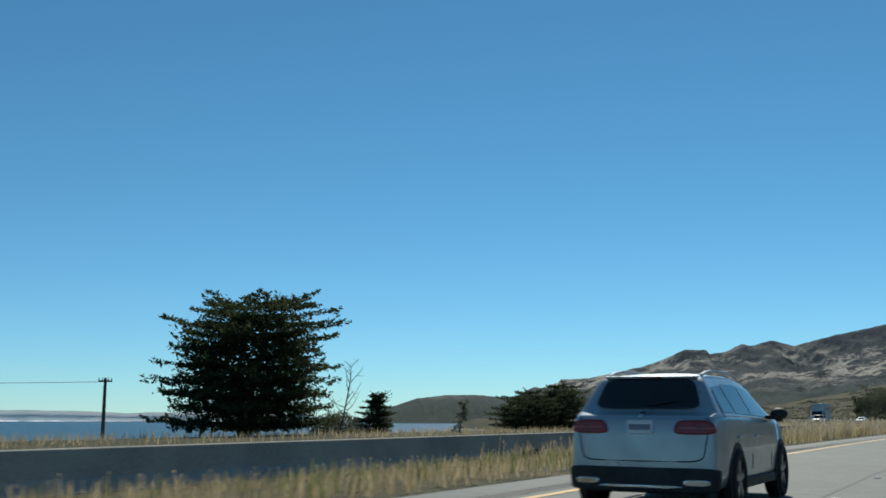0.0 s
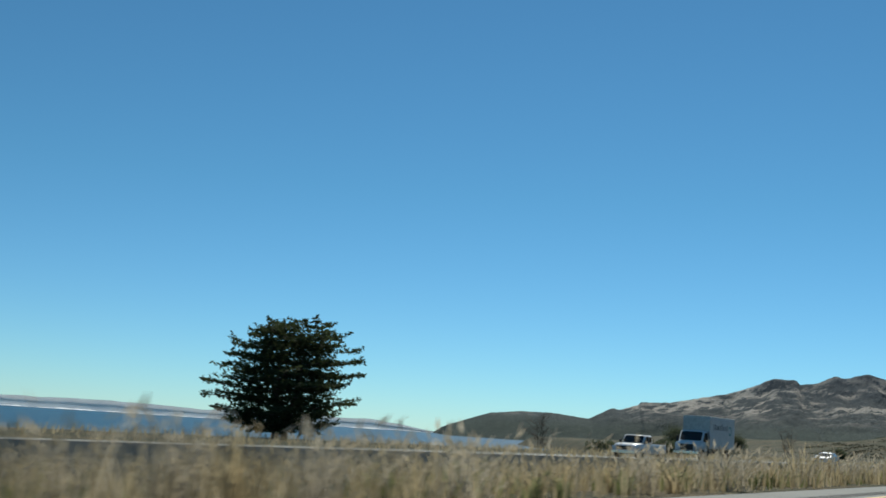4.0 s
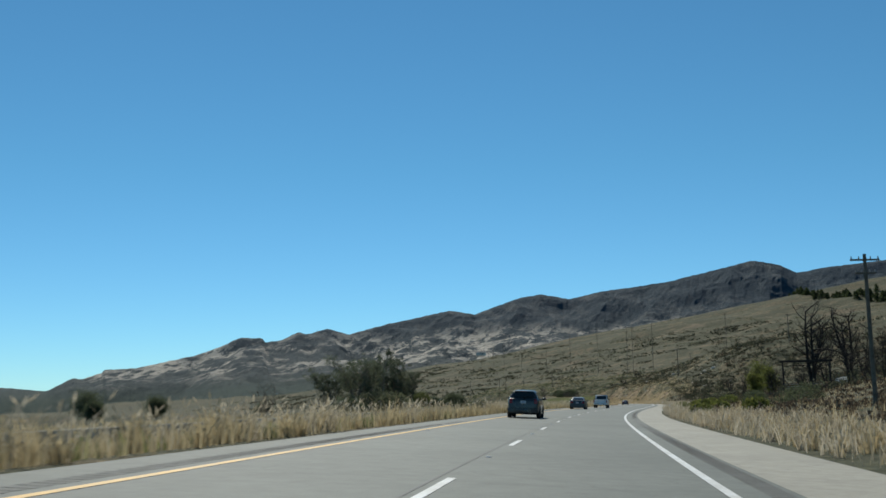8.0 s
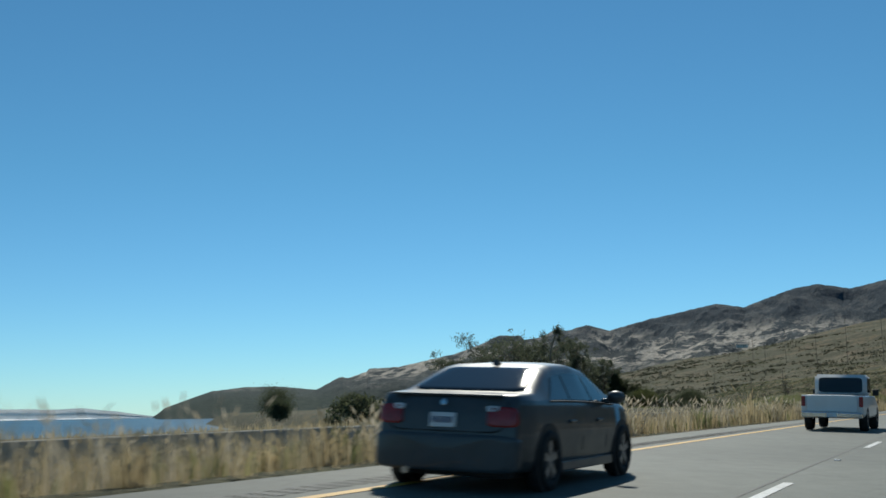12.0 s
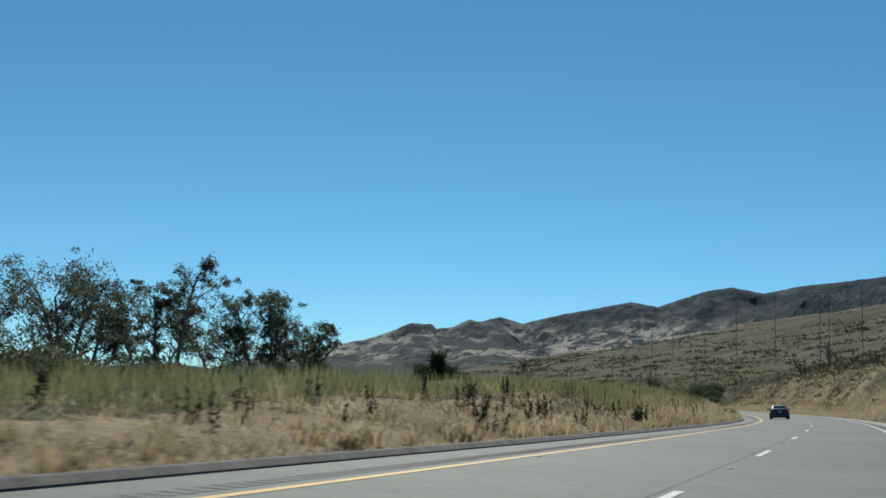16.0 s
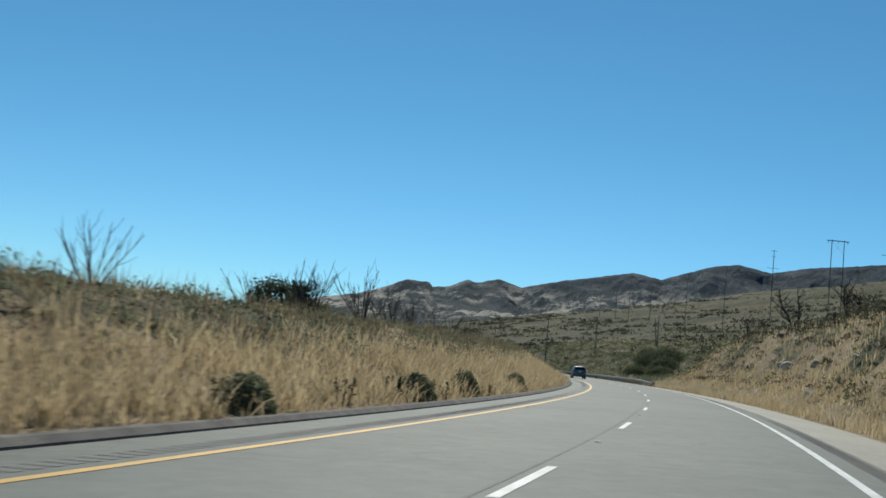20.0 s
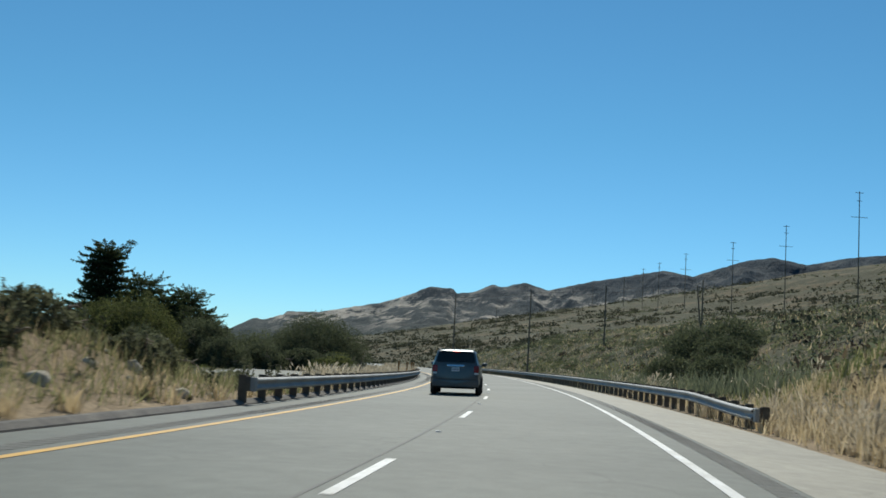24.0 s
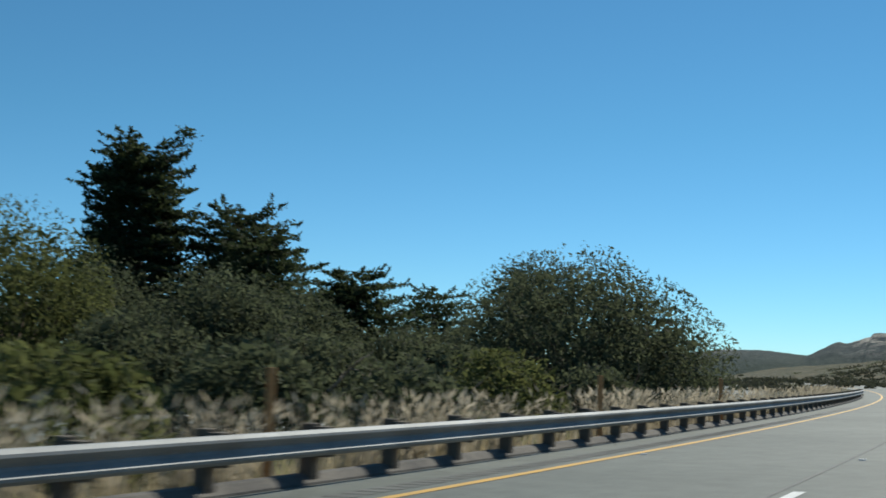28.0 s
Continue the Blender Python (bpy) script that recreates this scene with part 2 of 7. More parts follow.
# ---- the road's line: stations in metres, headings in degrees to the left of +y ----
V2 = 58.8
HEADS = [2.7, 0, -2.7, -1.7, -2.5, -3.5, -4.8, -7.7, -9.0, -7.9, -6.3, -1.4, 3.5, 8.9, 13.9, 17.6, 21.6, 25.5, 29, 32, 34, 34]
HEAD_S = [V2 * (i - 1) for i in range(len(HEADS))]
BANKS = [-0.004, -0.021, -0.052, -0.05, -0.022, 0.041, 0.011, 0.043]
BANK_S = [117.6 * i for i in range(8)]
EDGE, LANE = 1.52, 3.66               # the white edge line, and a lane's width
S_AX = np.arange(-1200.0, 2400.0, 1.0)
_h = np.radians(np.interp(S_AX, HEAD_S, HEADS))
X_AX, Y_AX = np.cumsum(-np.sin(_h)), np.cumsum(np.cos(_h))
X_AX, Y_AX = X_AX - np.interp(0, S_AX, X_AX), Y_AX - np.interp(0, S_AX, Y_AX)


def plan(s, d):
    """World x, y of a station and an offset to the right of the camera's lane."""
    h = np.radians(np.interp(s, HEAD_S, HEADS))
    return np.interp(s, S_AX, X_AX) + np.cos(h) * d, np.interp(s, S_AX, Y_AX) + np.sin(h) * d


def heading(s):
    return float(np.interp(s, HEAD_S, HEADS))


def sstep(a, b, x):
    t = np.clip((np.asarray(x, float) - a) / (b - a), 0, 1)
    return t * t * (3 - 2 * t)


def waves(x, y, size, seed=0, octaves=4):
    """Smooth hills from summed sines, about -1 to 1."""
    out, amp, tot = 0, 1.0, 0
    for k in range(octaves):
        a = seed * 1.7 + k * 2.1
        u, v = x * math.cos(a) + y * math.sin(a), -x * math.sin(a) + y * math.cos(a)
        f = 6.283 / size * 1.9 ** k
        out = out + amp * np.sin(u * f + seed + 1.3 * np.sin(v * f * 0.7 + k)) * np.cos(v * f * 0.83 + 2 * k + seed)
        tot += amp
        amp *= 0.55
    return out / tot


CREST_S = [455, 490, 520, 555, 610, 645, 690, 715, 745]
CREST_Z = [0.1, 0.55, 1.3, 1.6, 1.75, 2.1, 2.7, 2.6, 1.6]
OPP_S = [-1200, 100, 230, 420, 600, 760, 950, 2400]
OPP_D = [-26, -26, -34, -34, -40, -27, -25, -25]


def height(s, d):
    """The ground's height at a station and an offset."""
    s, d = np.asarray(s, float), np.asarray(d, float)
    x, y = plan(s, d)
    bank = np.interp(s, BANK_S, BANKS)
    road = bank * np.clip(d, -7.4, 1.5) - 0.04 * np.clip(d - 1.5, 0, 4.0)
    L = -d
    # left of the road
    mound = sstep(452, 480, s) * (1 - sstep(726, 750, s))
    crest = np.interp(s, CREST_S, CREST_Z)
    end = sstep(700, 760, s)
    flat = -0.25 * (1 - end) - 1.3 * end
    low = road + (flat - road) * sstep(7.5, 13.5, L)
    low = low - 2.4 * sstep(48, 80, L) * (1 - end) + 1.0 * sstep(34, 60, L) * end - 2.0 * sstep(75, 110, L) * end
    low = low - 24 * sstep(92, 130, L) * (1 - end) - 26 * sstep(150, 220, L) * end
    high = road + (crest + 0.3 - road) * sstep(7.6, 14.5, L) * 0.9 + crest * 0.25 * sstep(13, 23, L) - (crest * 1.2 + 0.7) * sstep(25, 34, L)
    high = high - 2.0 * sstep(50, 90, L) - 24 * sstep(100, 140, L)
    left = low * (1 - mound) + high * mound
    left = left + 0.12 * waves(x, y, 6.0, 3, 3) * sstep(8.0, 10, L) * (1 - sstep(24, 32, L) * 0.7) + mound * 0.3 * waves(x, y, 11, 5, 3) * sstep(9, 13, L)
    # right of the road
    R = np.clip(d - 5.0, 0, None)
    cut = sstep(560, 640, s) * (1 - sstep(716, 790, s))
    slope = 0.06 * R + 0.125 * np.clip(R - 14, 0, None) - 0.03 * np.clip(R - 700, 0, None)
    dip = sstep(705, 760, s) * (1 - sstep(1200, 1500, s))
    slope = slope - dip * 2.0 * sstep(1, 6, R) * (1 - sstep(30, 60, R))
    slope = slope + cut * (6.3 * sstep(0.8, 9.0, R) + 2.4 * sstep(9, 24, R)) * (1 - 0.75 * sstep(60, 200, R))
    slope = slope + cut * (0.7 * waves(x, y, 9, 8, 4) + 0.9 * np.abs(waves(x, y, 22, 11, 3))) * sstep(1.5, 5, R) * (1 - sstep(20, 40, R))
    berm = sstep(745, 800, s) * (1 - sstep(950, 1100, s))
    slope = slope + berm * (5.0 + 0.9 * waves(x, y, 24, 7, 3)) * sstep(11, 30, R) * (1 - sstep(44, 90, R))
    knoll = sstep(535, 600, s) * (1 - sstep(672, 740, s))
    slope = slope + knoll * (6.0 + 1.6 * waves(x, y, 26, 9, 3)) * sstep(14, 48, R) * (1 - sstep(80, 240, R))
    slope = slope + 0.1 * waves(x, y, 7.0, 2, 3) * sstep(0.5, 2, R) + 1.4 * waves(x, y, 60, 4, 4) * sstep(15, 60, R) + 9 * waves(x, y, 330, 6, 4) * sstep(80, 400, R)
    cap = np.maximum(64 + 0.19 * (x + 34), 16) + 5 * waves(x, y, 210, 15, 3)
    far = road + slope
    soft = 0.5 * (far + cap - np.sqrt((far - cap) ** 2 + 60))
    right = np.where(d > 60, far + (soft - far) * sstep(60, 140, d), far)
    return np.where(d < 0, left, right)


def mesh_ob(name, verts, faces, material, smooth=False, parent=None):
    me = bpy.data.meshes.new(name)
    me.from_pydata(verts if isinstance(verts, list) else verts.tolist(), [], faces if isinstance(faces, list) else faces.tolist())
    me.materials.append(material)
    if smooth:
        me.polygons.foreach_set("use_smooth", [True] * len(me.polygons))
    me.update()
    ob = new(name, me)
    if parent is not None:
        ob.parent = parent
    return ob


def grid_faces(a, b):
    i = np.arange(a - 1)[:, None] * b + np.arange(b - 1)[None]
    return np.stack([i, i + b, i + b + 1, i + 1], -1).reshape(-1, 4)


def ribbon(name, s0, s1, ds, offs, lift, material, parent=None):
    """A strip that lies on the ground along the road."""
    ss = np.append(np.arange(s0, s1, ds), s1)
    S, D = np.meshgrid(ss, np.array(offs), indexing="ij")
    x, y = plan(S, D)
    v = np.stack([x, y, height(S, D) + lift], -1).reshape(-1, 3)
    return mesh_ob(name, v, grid_faces(len(ss), len(offs))[:, ::-1], material, True, parent)


# ---- ground: one sheet from the sea to the hills ----
def ground():
    ss = np.concatenate([np.linspace(-1150, -60, 30), np.arange(-50, 960, 3.5), np.linspace(970, 1500, 70), np.linspace(1520, 2390, 45)])
    dl = np.concatenate([[-4200, -2500, -1200, -600, -350], np.linspace(-260, -60, 26), np.linspace(-56, -24, 14), np.arange(-23, -7.4, 0.7), [-7.4, -6, -4, -2, 0, 1.5, 3, 4.2]])
    dr = np.concatenate([np.arange(4.7, 24, 0.7), np.linspace(25, 60, 18), np.linspace(64, 240, 36), np.linspace(250, 900, 44), np.linspace(950, 2600, 16)])
    dd = np.concatenate([dl, dr])
    S, D = np.meshgrid(ss, dd, indexing="ij")
    near = np.clip(D, -90, 60)
    x, y = plan(S, near)
    x = x + (D - near)                       # far off, the sheet runs straight out
    z = height(S, D)
    z = np.where((D > -7.5) & (D < 4.4), z - 0.05, z)
    ob = mesh_ob("ground", np.stack([x, y, z], -1).reshape(-1, 3), grid_faces(len(ss), len(dd))[:, ::-1], M_GROUND, True)
    ob.data.materials.append(M_BANKSOIL)      # bare tan soil on the banks beside the road
    sc, dc = np.meshgrid((ss[1:] + ss[:-1]) / 2, (dd[1:] + dd[:-1]) / 2, indexing="ij")
    on_bank = ((sc > 462) & (sc < 745) & (dc > -12.5 - 2 * np.sin(sc * 0.13)) & (dc < -7)) | ((sc > 590) & (sc < 770) & (dc > 4.5) & (dc < 11 + 2.5 * np.sin(sc * 0.21)))
    ob.data.polygons.foreach_set("material_index", on_bank.ravel().astype(np.int32))
    return tagged(ob, "dry grassy coastal ground rising to brown hills", "ground", kind="structure")


ground()

road = ribbon("road", -300, 1150, 3.0, [-7.4, -6.6, -5.8, -4, -2.14, 0, 1.5, 2.45], 0.0, M_ASPHALT)
tagged(road, "grey worn asphalt two-lane carriageway", "road", kind="structure")
shoulder = ribbon("road_shoulder", -300, 1150, 3.0, [2.45, 2.9, 3.4, 4.3, 4.8], 0.002, M_SHOULDER)
tagged(shoulder, "pale asphalt shoulder beside the lanes", "shoulder", kind="structure")
ribbon("edge_line", -300, 1150, 3.0, [EDGE - 0.06, EDGE + 0.09], 0.006, M_WHITE, road)
ribbon("yellow_line", -300, 1150, 3.0, [EDGE - 2 * LANE - 0.1, EDGE - 2 * LANE + 0.06], 0.006, M_YELLOW, road)
for k in range(-10, 72):
    ribbon("lane_dash", 14.63 * k - 2.3, 14.63 * k + 1.36, 1.8, [EDGE - LANE - 0.06, EDGE - LANE + 0.07], 0.006, M_WHITE, road)
opp_s = np.arange(-300.0, 1150.0, 6)
oc = np.interp(opp_s, OPP_S, OPP_D)
OS, OD = np.meshgrid(opp_s, np.array([-5.5, -2, 2, 5.5]), indexing="ij")
ox, oy = plan(OS, oc[:, None] + OD)
oz = height(OS, oc[:, None] + OD) + 0.07
opp = mesh_ob("opposite_road", np.stack([ox, oy, oz], -1).reshape(-1, 3), grid_faces(len(opp_s), 4)[:, ::-1], M_ASPHALT, True)
for off in (-3.7, 3.75):
    LX, LY = plan(OS[:, :2], oc[:, None] + np.array([off - 0.06, off + 0.06]))
    LZ = height(OS[:, :2], oc[:, None] + np.array([off - 0.06, off + 0.06])) + 0.08
    mesh_ob("edge_line", np.stack([LX, LY, LZ], -1).reshape(-1, 3), grid_faces(len(opp_s), 2)[:, ::-1], M_WHITE, True, opp)
tagged(opp, "grey asphalt opposite carriageway behind the median", "road", kind="structure")

# ---- sea ----
def sea():
    m, n, l, b = mat("sea_water", 0.3, 0.0, 0.12)
    b.inputs["Base Color"].default_value = (0.012, 0.06, 0.1, 1)
    v = coords(n, l, (0.05, 0.12, 0.1))
    f = noise_node(n, l, v, 1.0, 8.0, 0.75)
    bump(n, l, b, f, 0.9, 1.5)
    caps = noise_node(n, l, coords(n, l, (0.02, 0.06, 0.05)), 2.0, 9.0, 0.8)
    l.new(ramp(n, l, caps, [(0.0, (0.016, 0.05, 0.08)), (0.66, (0.026, 0.068, 0.1)), (0.72, (0.35, 0.4, 0.42))]), b.inputs["Base Color"])
    v = [(-4900, -3000, -22), (300, -3000, -22), (300, 5200, -22), (-4900, 5200, -22)]
    tagged(mesh_ob("sea_water", v, [(0, 1, 2, 3)], m), "dark blue wind-ruffled sea water", "sea", kind="structure")


sea()

# ---- mountains ----
RIDGE = [(46, -60), (34.5, -60), (33.8, -30), (33.3, 16), (30.9, 80), (29.2, 94), (27.4, 96), (25.3, 81), (24.0, 134), (23.7, 124), (22.5, 153), (22.5, 162), (20.8, 168), (20.7, 172), (19.5, 190), (19.3, 194), (17.8, 216), (16.3, 257), (15.4, 289), (14.2, 288), (14.0, 270), (13.1, 278), (12.2, 311), (11.7, 301), (10.6, 324), (9.4, 299), (7.4, 337), (3.7, 393), (2.3, 374), (-0.3, 441), (-1.5, 453), (-3.0, 428), (-4.7, 455), (-8.4, 484), (-10.6, 519), (-13.0, 557), (-14.3, 537), (-15.3, 498), (-17.0, 515), (-19.8, 528), (-24, 585), (-30, 560), (-45, 600), (-78, 520)]


def ridged(x, y, size, seed, octaves=6):
    """Sharp-crested relief, about 0 to 1."""
    v = [noise.ridged_multi_fractal(Vector((px / size, py / size, seed)), 0.9, 2.1, octaves, 1.0, 2.0) for px, py in zip(x.ravel(), y.ravel())]
    return np.clip(np.array(v).reshape(x.shape) / 2.6, 0, 1.2)


def mountains():
    az = np.arange(46.0, -78.0, -0.16)
    rr = np.concatenate([np.linspace(1500, 2900, 34), np.linspace(2925, 4300, 62), np.linspace(4340, 4780, 6)])
    crest = np.interp(-az, [-a for a, h in RIDGE], [h for a, h in RIDGE])
    crest = crest + 1.6 * np.clip(crest / 150, 0, 1) * (waves(az * 10, az * 0, 9, 3, 3) + waves(az * 10, az * 0, 3.3, 5, 2))
    A, R = np.meshgrid(az, rr, indexing="ij")
    x, y = 20 - np.sin(np.radians(A)) * R, 400 + np.cos(np.radians(A)) * R
    t = np.clip((R - 1500) / 2800, 0, 1)
    prof = 0.16 * sstep(0, 0.25, t) + 0.14 * sstep(0.2, 0.55, t) + 0.3 * sstep(0.45, 0.85, t) + 0.4 * sstep(0.8, 1.0, t)
    prof = prof * (1 - 0.35 * np.clip((R - 4310) / 470, 0, 1))
    ribs = ridged(x, y * 0.5, 620, 3.7) - 0.55
    crags = ridged(x, y * 0.7, 170, 9.1, 5) - 0.5
    mask = sstep(0.08, 0.45, t) * (1 - sstep(0.95, 1.0, t)) * np.clip(crest / 260, 0.05, 1.2)[:, None]
    z = crest[:, None] * prof + mask * (58 * ribs + 40 * crags - 8) + (1 - sstep(0.0, 0.2, t)) * -30
    z = np.minimum(z, crest[:, None] * (R / 4300) * 0.985 + 400 * (t >= 0.985))
    sea_side = sstep(17, 22, A) * (1 - sstep(3300, 3900, R))
    z = z * (1 - sea_side) - 45 * sea_side
    z = np.where(A > 34, -60, z)
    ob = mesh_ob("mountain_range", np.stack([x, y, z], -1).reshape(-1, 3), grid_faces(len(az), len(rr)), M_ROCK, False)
    tagged(ob, "rocky grey-brown mountain range with pale sandstone outcrops", "mountain", kind="structure")


mountains()


def fog_bank():
    """A low bank of white sea fog along the horizon."""
    m, n, l, b = mat("sea_fog", 1.0, 0.0, 0.0)
    f = noise_node(n, l, coords(n, l, 0.004), 1.0, 5.0)
    col = ramp(n, l, f, [(0.3, (0.88, 0.93, 0.95)), (0.7, (0.95, 0.97, 0.97))])
    l.new(col, b.inputs["Base Color"])
    tr = n.new("ShaderNodeBsdfTranslucent")
    l.new(col, tr.inputs["Color"])
    ms = n.new("ShaderNodeMixShader")
    ms.inputs[0].default_value = 0.7
    l.new(b.outputs[0], ms.inputs[1])
    l.new(tr.outputs[0], ms.inputs[2])
    l.new(ms.outputs[0], n["Material Output"].inputs[0])
    az = np.arange(33.0, 96.0, 0.25)
    up = np.linspace(0, 1, 7)
    A, U = np.meshgrid(az, up, indexing="ij")
    R = 4850 - 120 * np.sin(U * 3.1416) - 25 * waves(A * 40, U * 30, 60, 4, 3)
    top = 44 + 10 * waves(az * 10, az * 0, 90, 2, 3) * sstep(33, 36, az)
    v = np.stack([20 - np.sin(np.radians(A)) * R, 400 + np.cos(np.radians(A)) * R, -25 + U * top[:, None] * sstep(32.5, 38, A) + U * 4], -1)
    ob = mesh_ob("sea_fog", v.reshape(-1, 3), grid_faces(len(az), len(up)), m, True)
    tagged(ob, "low white fog bank on the sea horizon", "fog", kind="structure")


fog_bank()

# ---- builders ----
def fast_mesh(name, verts, quads, material, tris=None, smooth=False):
    """A mesh from arrays of corners, quads and triangles."""
    me = bpy.data.meshes.new(name)
    nq, nt = len(quads), 0 if tris is None else len(tris)
    loops = quads.ravel() if not nt else np.concatenate([quads.ravel(), tris.ravel()])
    me.vertices.add(len(verts))
    me.vertices.foreach_set("co", np.asarray(verts, np.float32).ravel())
    me.loops.add(len(loops))
    me.loops.foreach_set("vertex_index", loops.astype(np.int32))
    me.polygons.add(nq + nt)
    starts = np.concatenate([np.arange(nq) * 4, nq * 4 + np.arange(nt) * 3]).astype(np.int32)
    me.polygons.foreach_set("loop_start", starts)
    me.update(calc_edges=True)
    me.materials.append(material)
    if smooth:
        me.polygons.foreach_set("use_smooth", [True] * (nq + nt))
    return me


def part(name, bm, material, parent, label="", smooth=False):
    me = bpy.data.meshes.new(name)
    bm.normal_update()
    bm.to_mesh(me)
    bm.free()
    me.materials.append(material)
    if smooth:
        me.polygons.foreach_set("use_smooth", [True] * len(me.polygons))
    ob = new(name, me)
    ob.parent = parent
    if label:
        ob["label"] = label
    return ob


def mpart(name, me, parent, label=""):
    ob = new(name, me)
    ob.parent = parent
    if label:
        ob["label"] = label
    return ob


def thing(name, m, label, category, group=""):
    ob = new(name)
    ob.empty_display_size = 0.3
    ob.matrix_basis = m
    return tagged(ob, label, category, group)


def at(s, d, dz=0.0, turn=0.0):
    """The pose of a thing that stands on the ground at a station and offset, facing along the road."""
    x, y = plan(s, d)
    return pose(float(x), float(y), float(height(s, d)) + dz, 0, 0, heading(s) + turn)


def at_xy(x, y, z, turn=0.0):
    return pose(x, y, z, 0, 0, turn)


def box(x0, x1, y0, y1, z0, z1, bev=0.0, bm=None):
    bm = bm or bmesh.new()
    vs = [bm.verts.new((x, y, z)) for z in (z0, z1) for x, y in ((x0, y0), (x1, y0), (x1, y1), (x0, y1))]
    fs = [bm.faces.new([vs[i] for i in f]) for f in ((3, 2, 1, 0), (4, 5, 6, 7), (0, 1, 5, 4), (1, 2, 6, 5), (2, 3, 7, 6), (3, 0, 4, 7))]
    if bev:
        es = {e for f in fs for e in f.edges}
        bmesh.ops.bevel(bm, geom=list(es), offset=bev, segments=2, affect="EDGES", profile=0.6)
    return bm


def cyl(r0, r1, z0, z1, n=10, x=0.0, y=0.0, bm=None):
    bm = bm or bmesh.new()
    bmesh.ops.create_cone(bm, cap_ends=True, segments=n, radius1=r0, radius2=r1, depth=z1 - z0, matrix=Matrix.Translation((x, y, (z0 + z1) / 2)))
    return bm


def prism(outline, x0, x1, bev=0.0, bm=None):
    """A side outline (y, z) pushed from x0 to x1."""
    bm = bm or bmesh.new()
    a = [bm.verts.new((x0, y, z)) for y, z in outline]
    b = [bm.verts.new((x1, y, z)) for y, z in outline]
    n = len(a)
    fs = [bm.faces.new(a[::-1]), bm.faces.new(b)] + [bm.faces.new((a[i], a[(i + 1) % n], b[(i + 1) % n], b[i])) for i in range(n)]
    bmesh.ops.recalc_face_normals(bm, faces=fs)
    if bev:
        bmesh.ops.bevel(bm, geom=list({e for f in fs for e in f.edges}), offset=bev, segments=2, affect="EDGES")
    return bm


class Tubes:
    """Tapered limbs gathered into one mesh."""
    def __init__(self):
        self.v, self.f, self.n = [], [], 0

    def add(self, pts, radii, sides=6):
        pts = np.asarray(pts, float)
        t = np.gradient(pts, axis=0)
        t /= np.linalg.norm(t, axis=1)[:, None] + 1e-9
        ref = np.where(np.abs(t[:, 2:3]) > 0.9, np.array([[1.0, 0, 0]]), np.array([[0, 0, 1.0]]))
        u = np.cross(t, ref)
        u /= np.linalg.norm(u, axis=1)[:, None] + 1e-9
        w = np.cross(t, u)
        a = np.arange(sides) * 2 * np.pi / sides
        ring = pts[:, None] + np.asarray(radii)[:, None, None] * (np.cos(a)[None, :, None] * u[:, None] + np.sin(a)[None, :, None] * w[:, None])
        self.v.append(ring.reshape(-1, 3))
        m = len(pts)
        i = np.arange(m - 1)[:, None] * sides
        j = np.arange(sides)[None]
        k = (j + 1) % sides
        self.f.append(np.stack([i + j, i + k, i + sides + k, i + sides + j], -1).reshape(-1, 4) + self.n)
        self.n += m * sides

    def mesh(self, name, material):
        return fast_mesh(name, np.concatenate(self.v), np.concatenate(self.f), material, smooth=True)


def leaf_quads(centres, size, rng, flat=0.0, long=1.0):
    """Small four-cornered leaves at centres, turned at random; flat lays them level."""
    n = len(centres)
    a = rng.normal(size=(n, 3))
    a[:, 2] *= 1 - flat
    a /= np.linalg.norm(a, axis=1)[:, None]
    b = rng.normal(size=(n, 3))
    b[:, 2] *= 1 - flat
    b -= (a * b).sum(1)[:, None] * a
    b /= np.linalg.norm(b, axis=1)[:, None] + 1e-9
    sz = size * rng.uniform(0.5, 1.3, (n, 1))
    a, b = a * sz * long, b * sz
    v = np.stack([centres - a * 0.5, centres + b * 0.32, centres + a * 0.5, centres - b * 0.32], 1).reshape(-1, 3)
    return v, np.arange(n * 4).reshape(-1, 4)


def limb(rng, start, way, length, lift=0.0, n=6, wob=0.12):
    pts = [np.array(start, float)]
    way = np.array(way, float)
    way /= np.linalg.norm(way)
    for _ in range(n):
        way = way + rng.normal(0, wob, 3) + np.array([0, 0, lift / n])
        way /= np.linalg.norm(way)
        pts.append(pts[-1] + way * length / n)
    return np.array(pts)


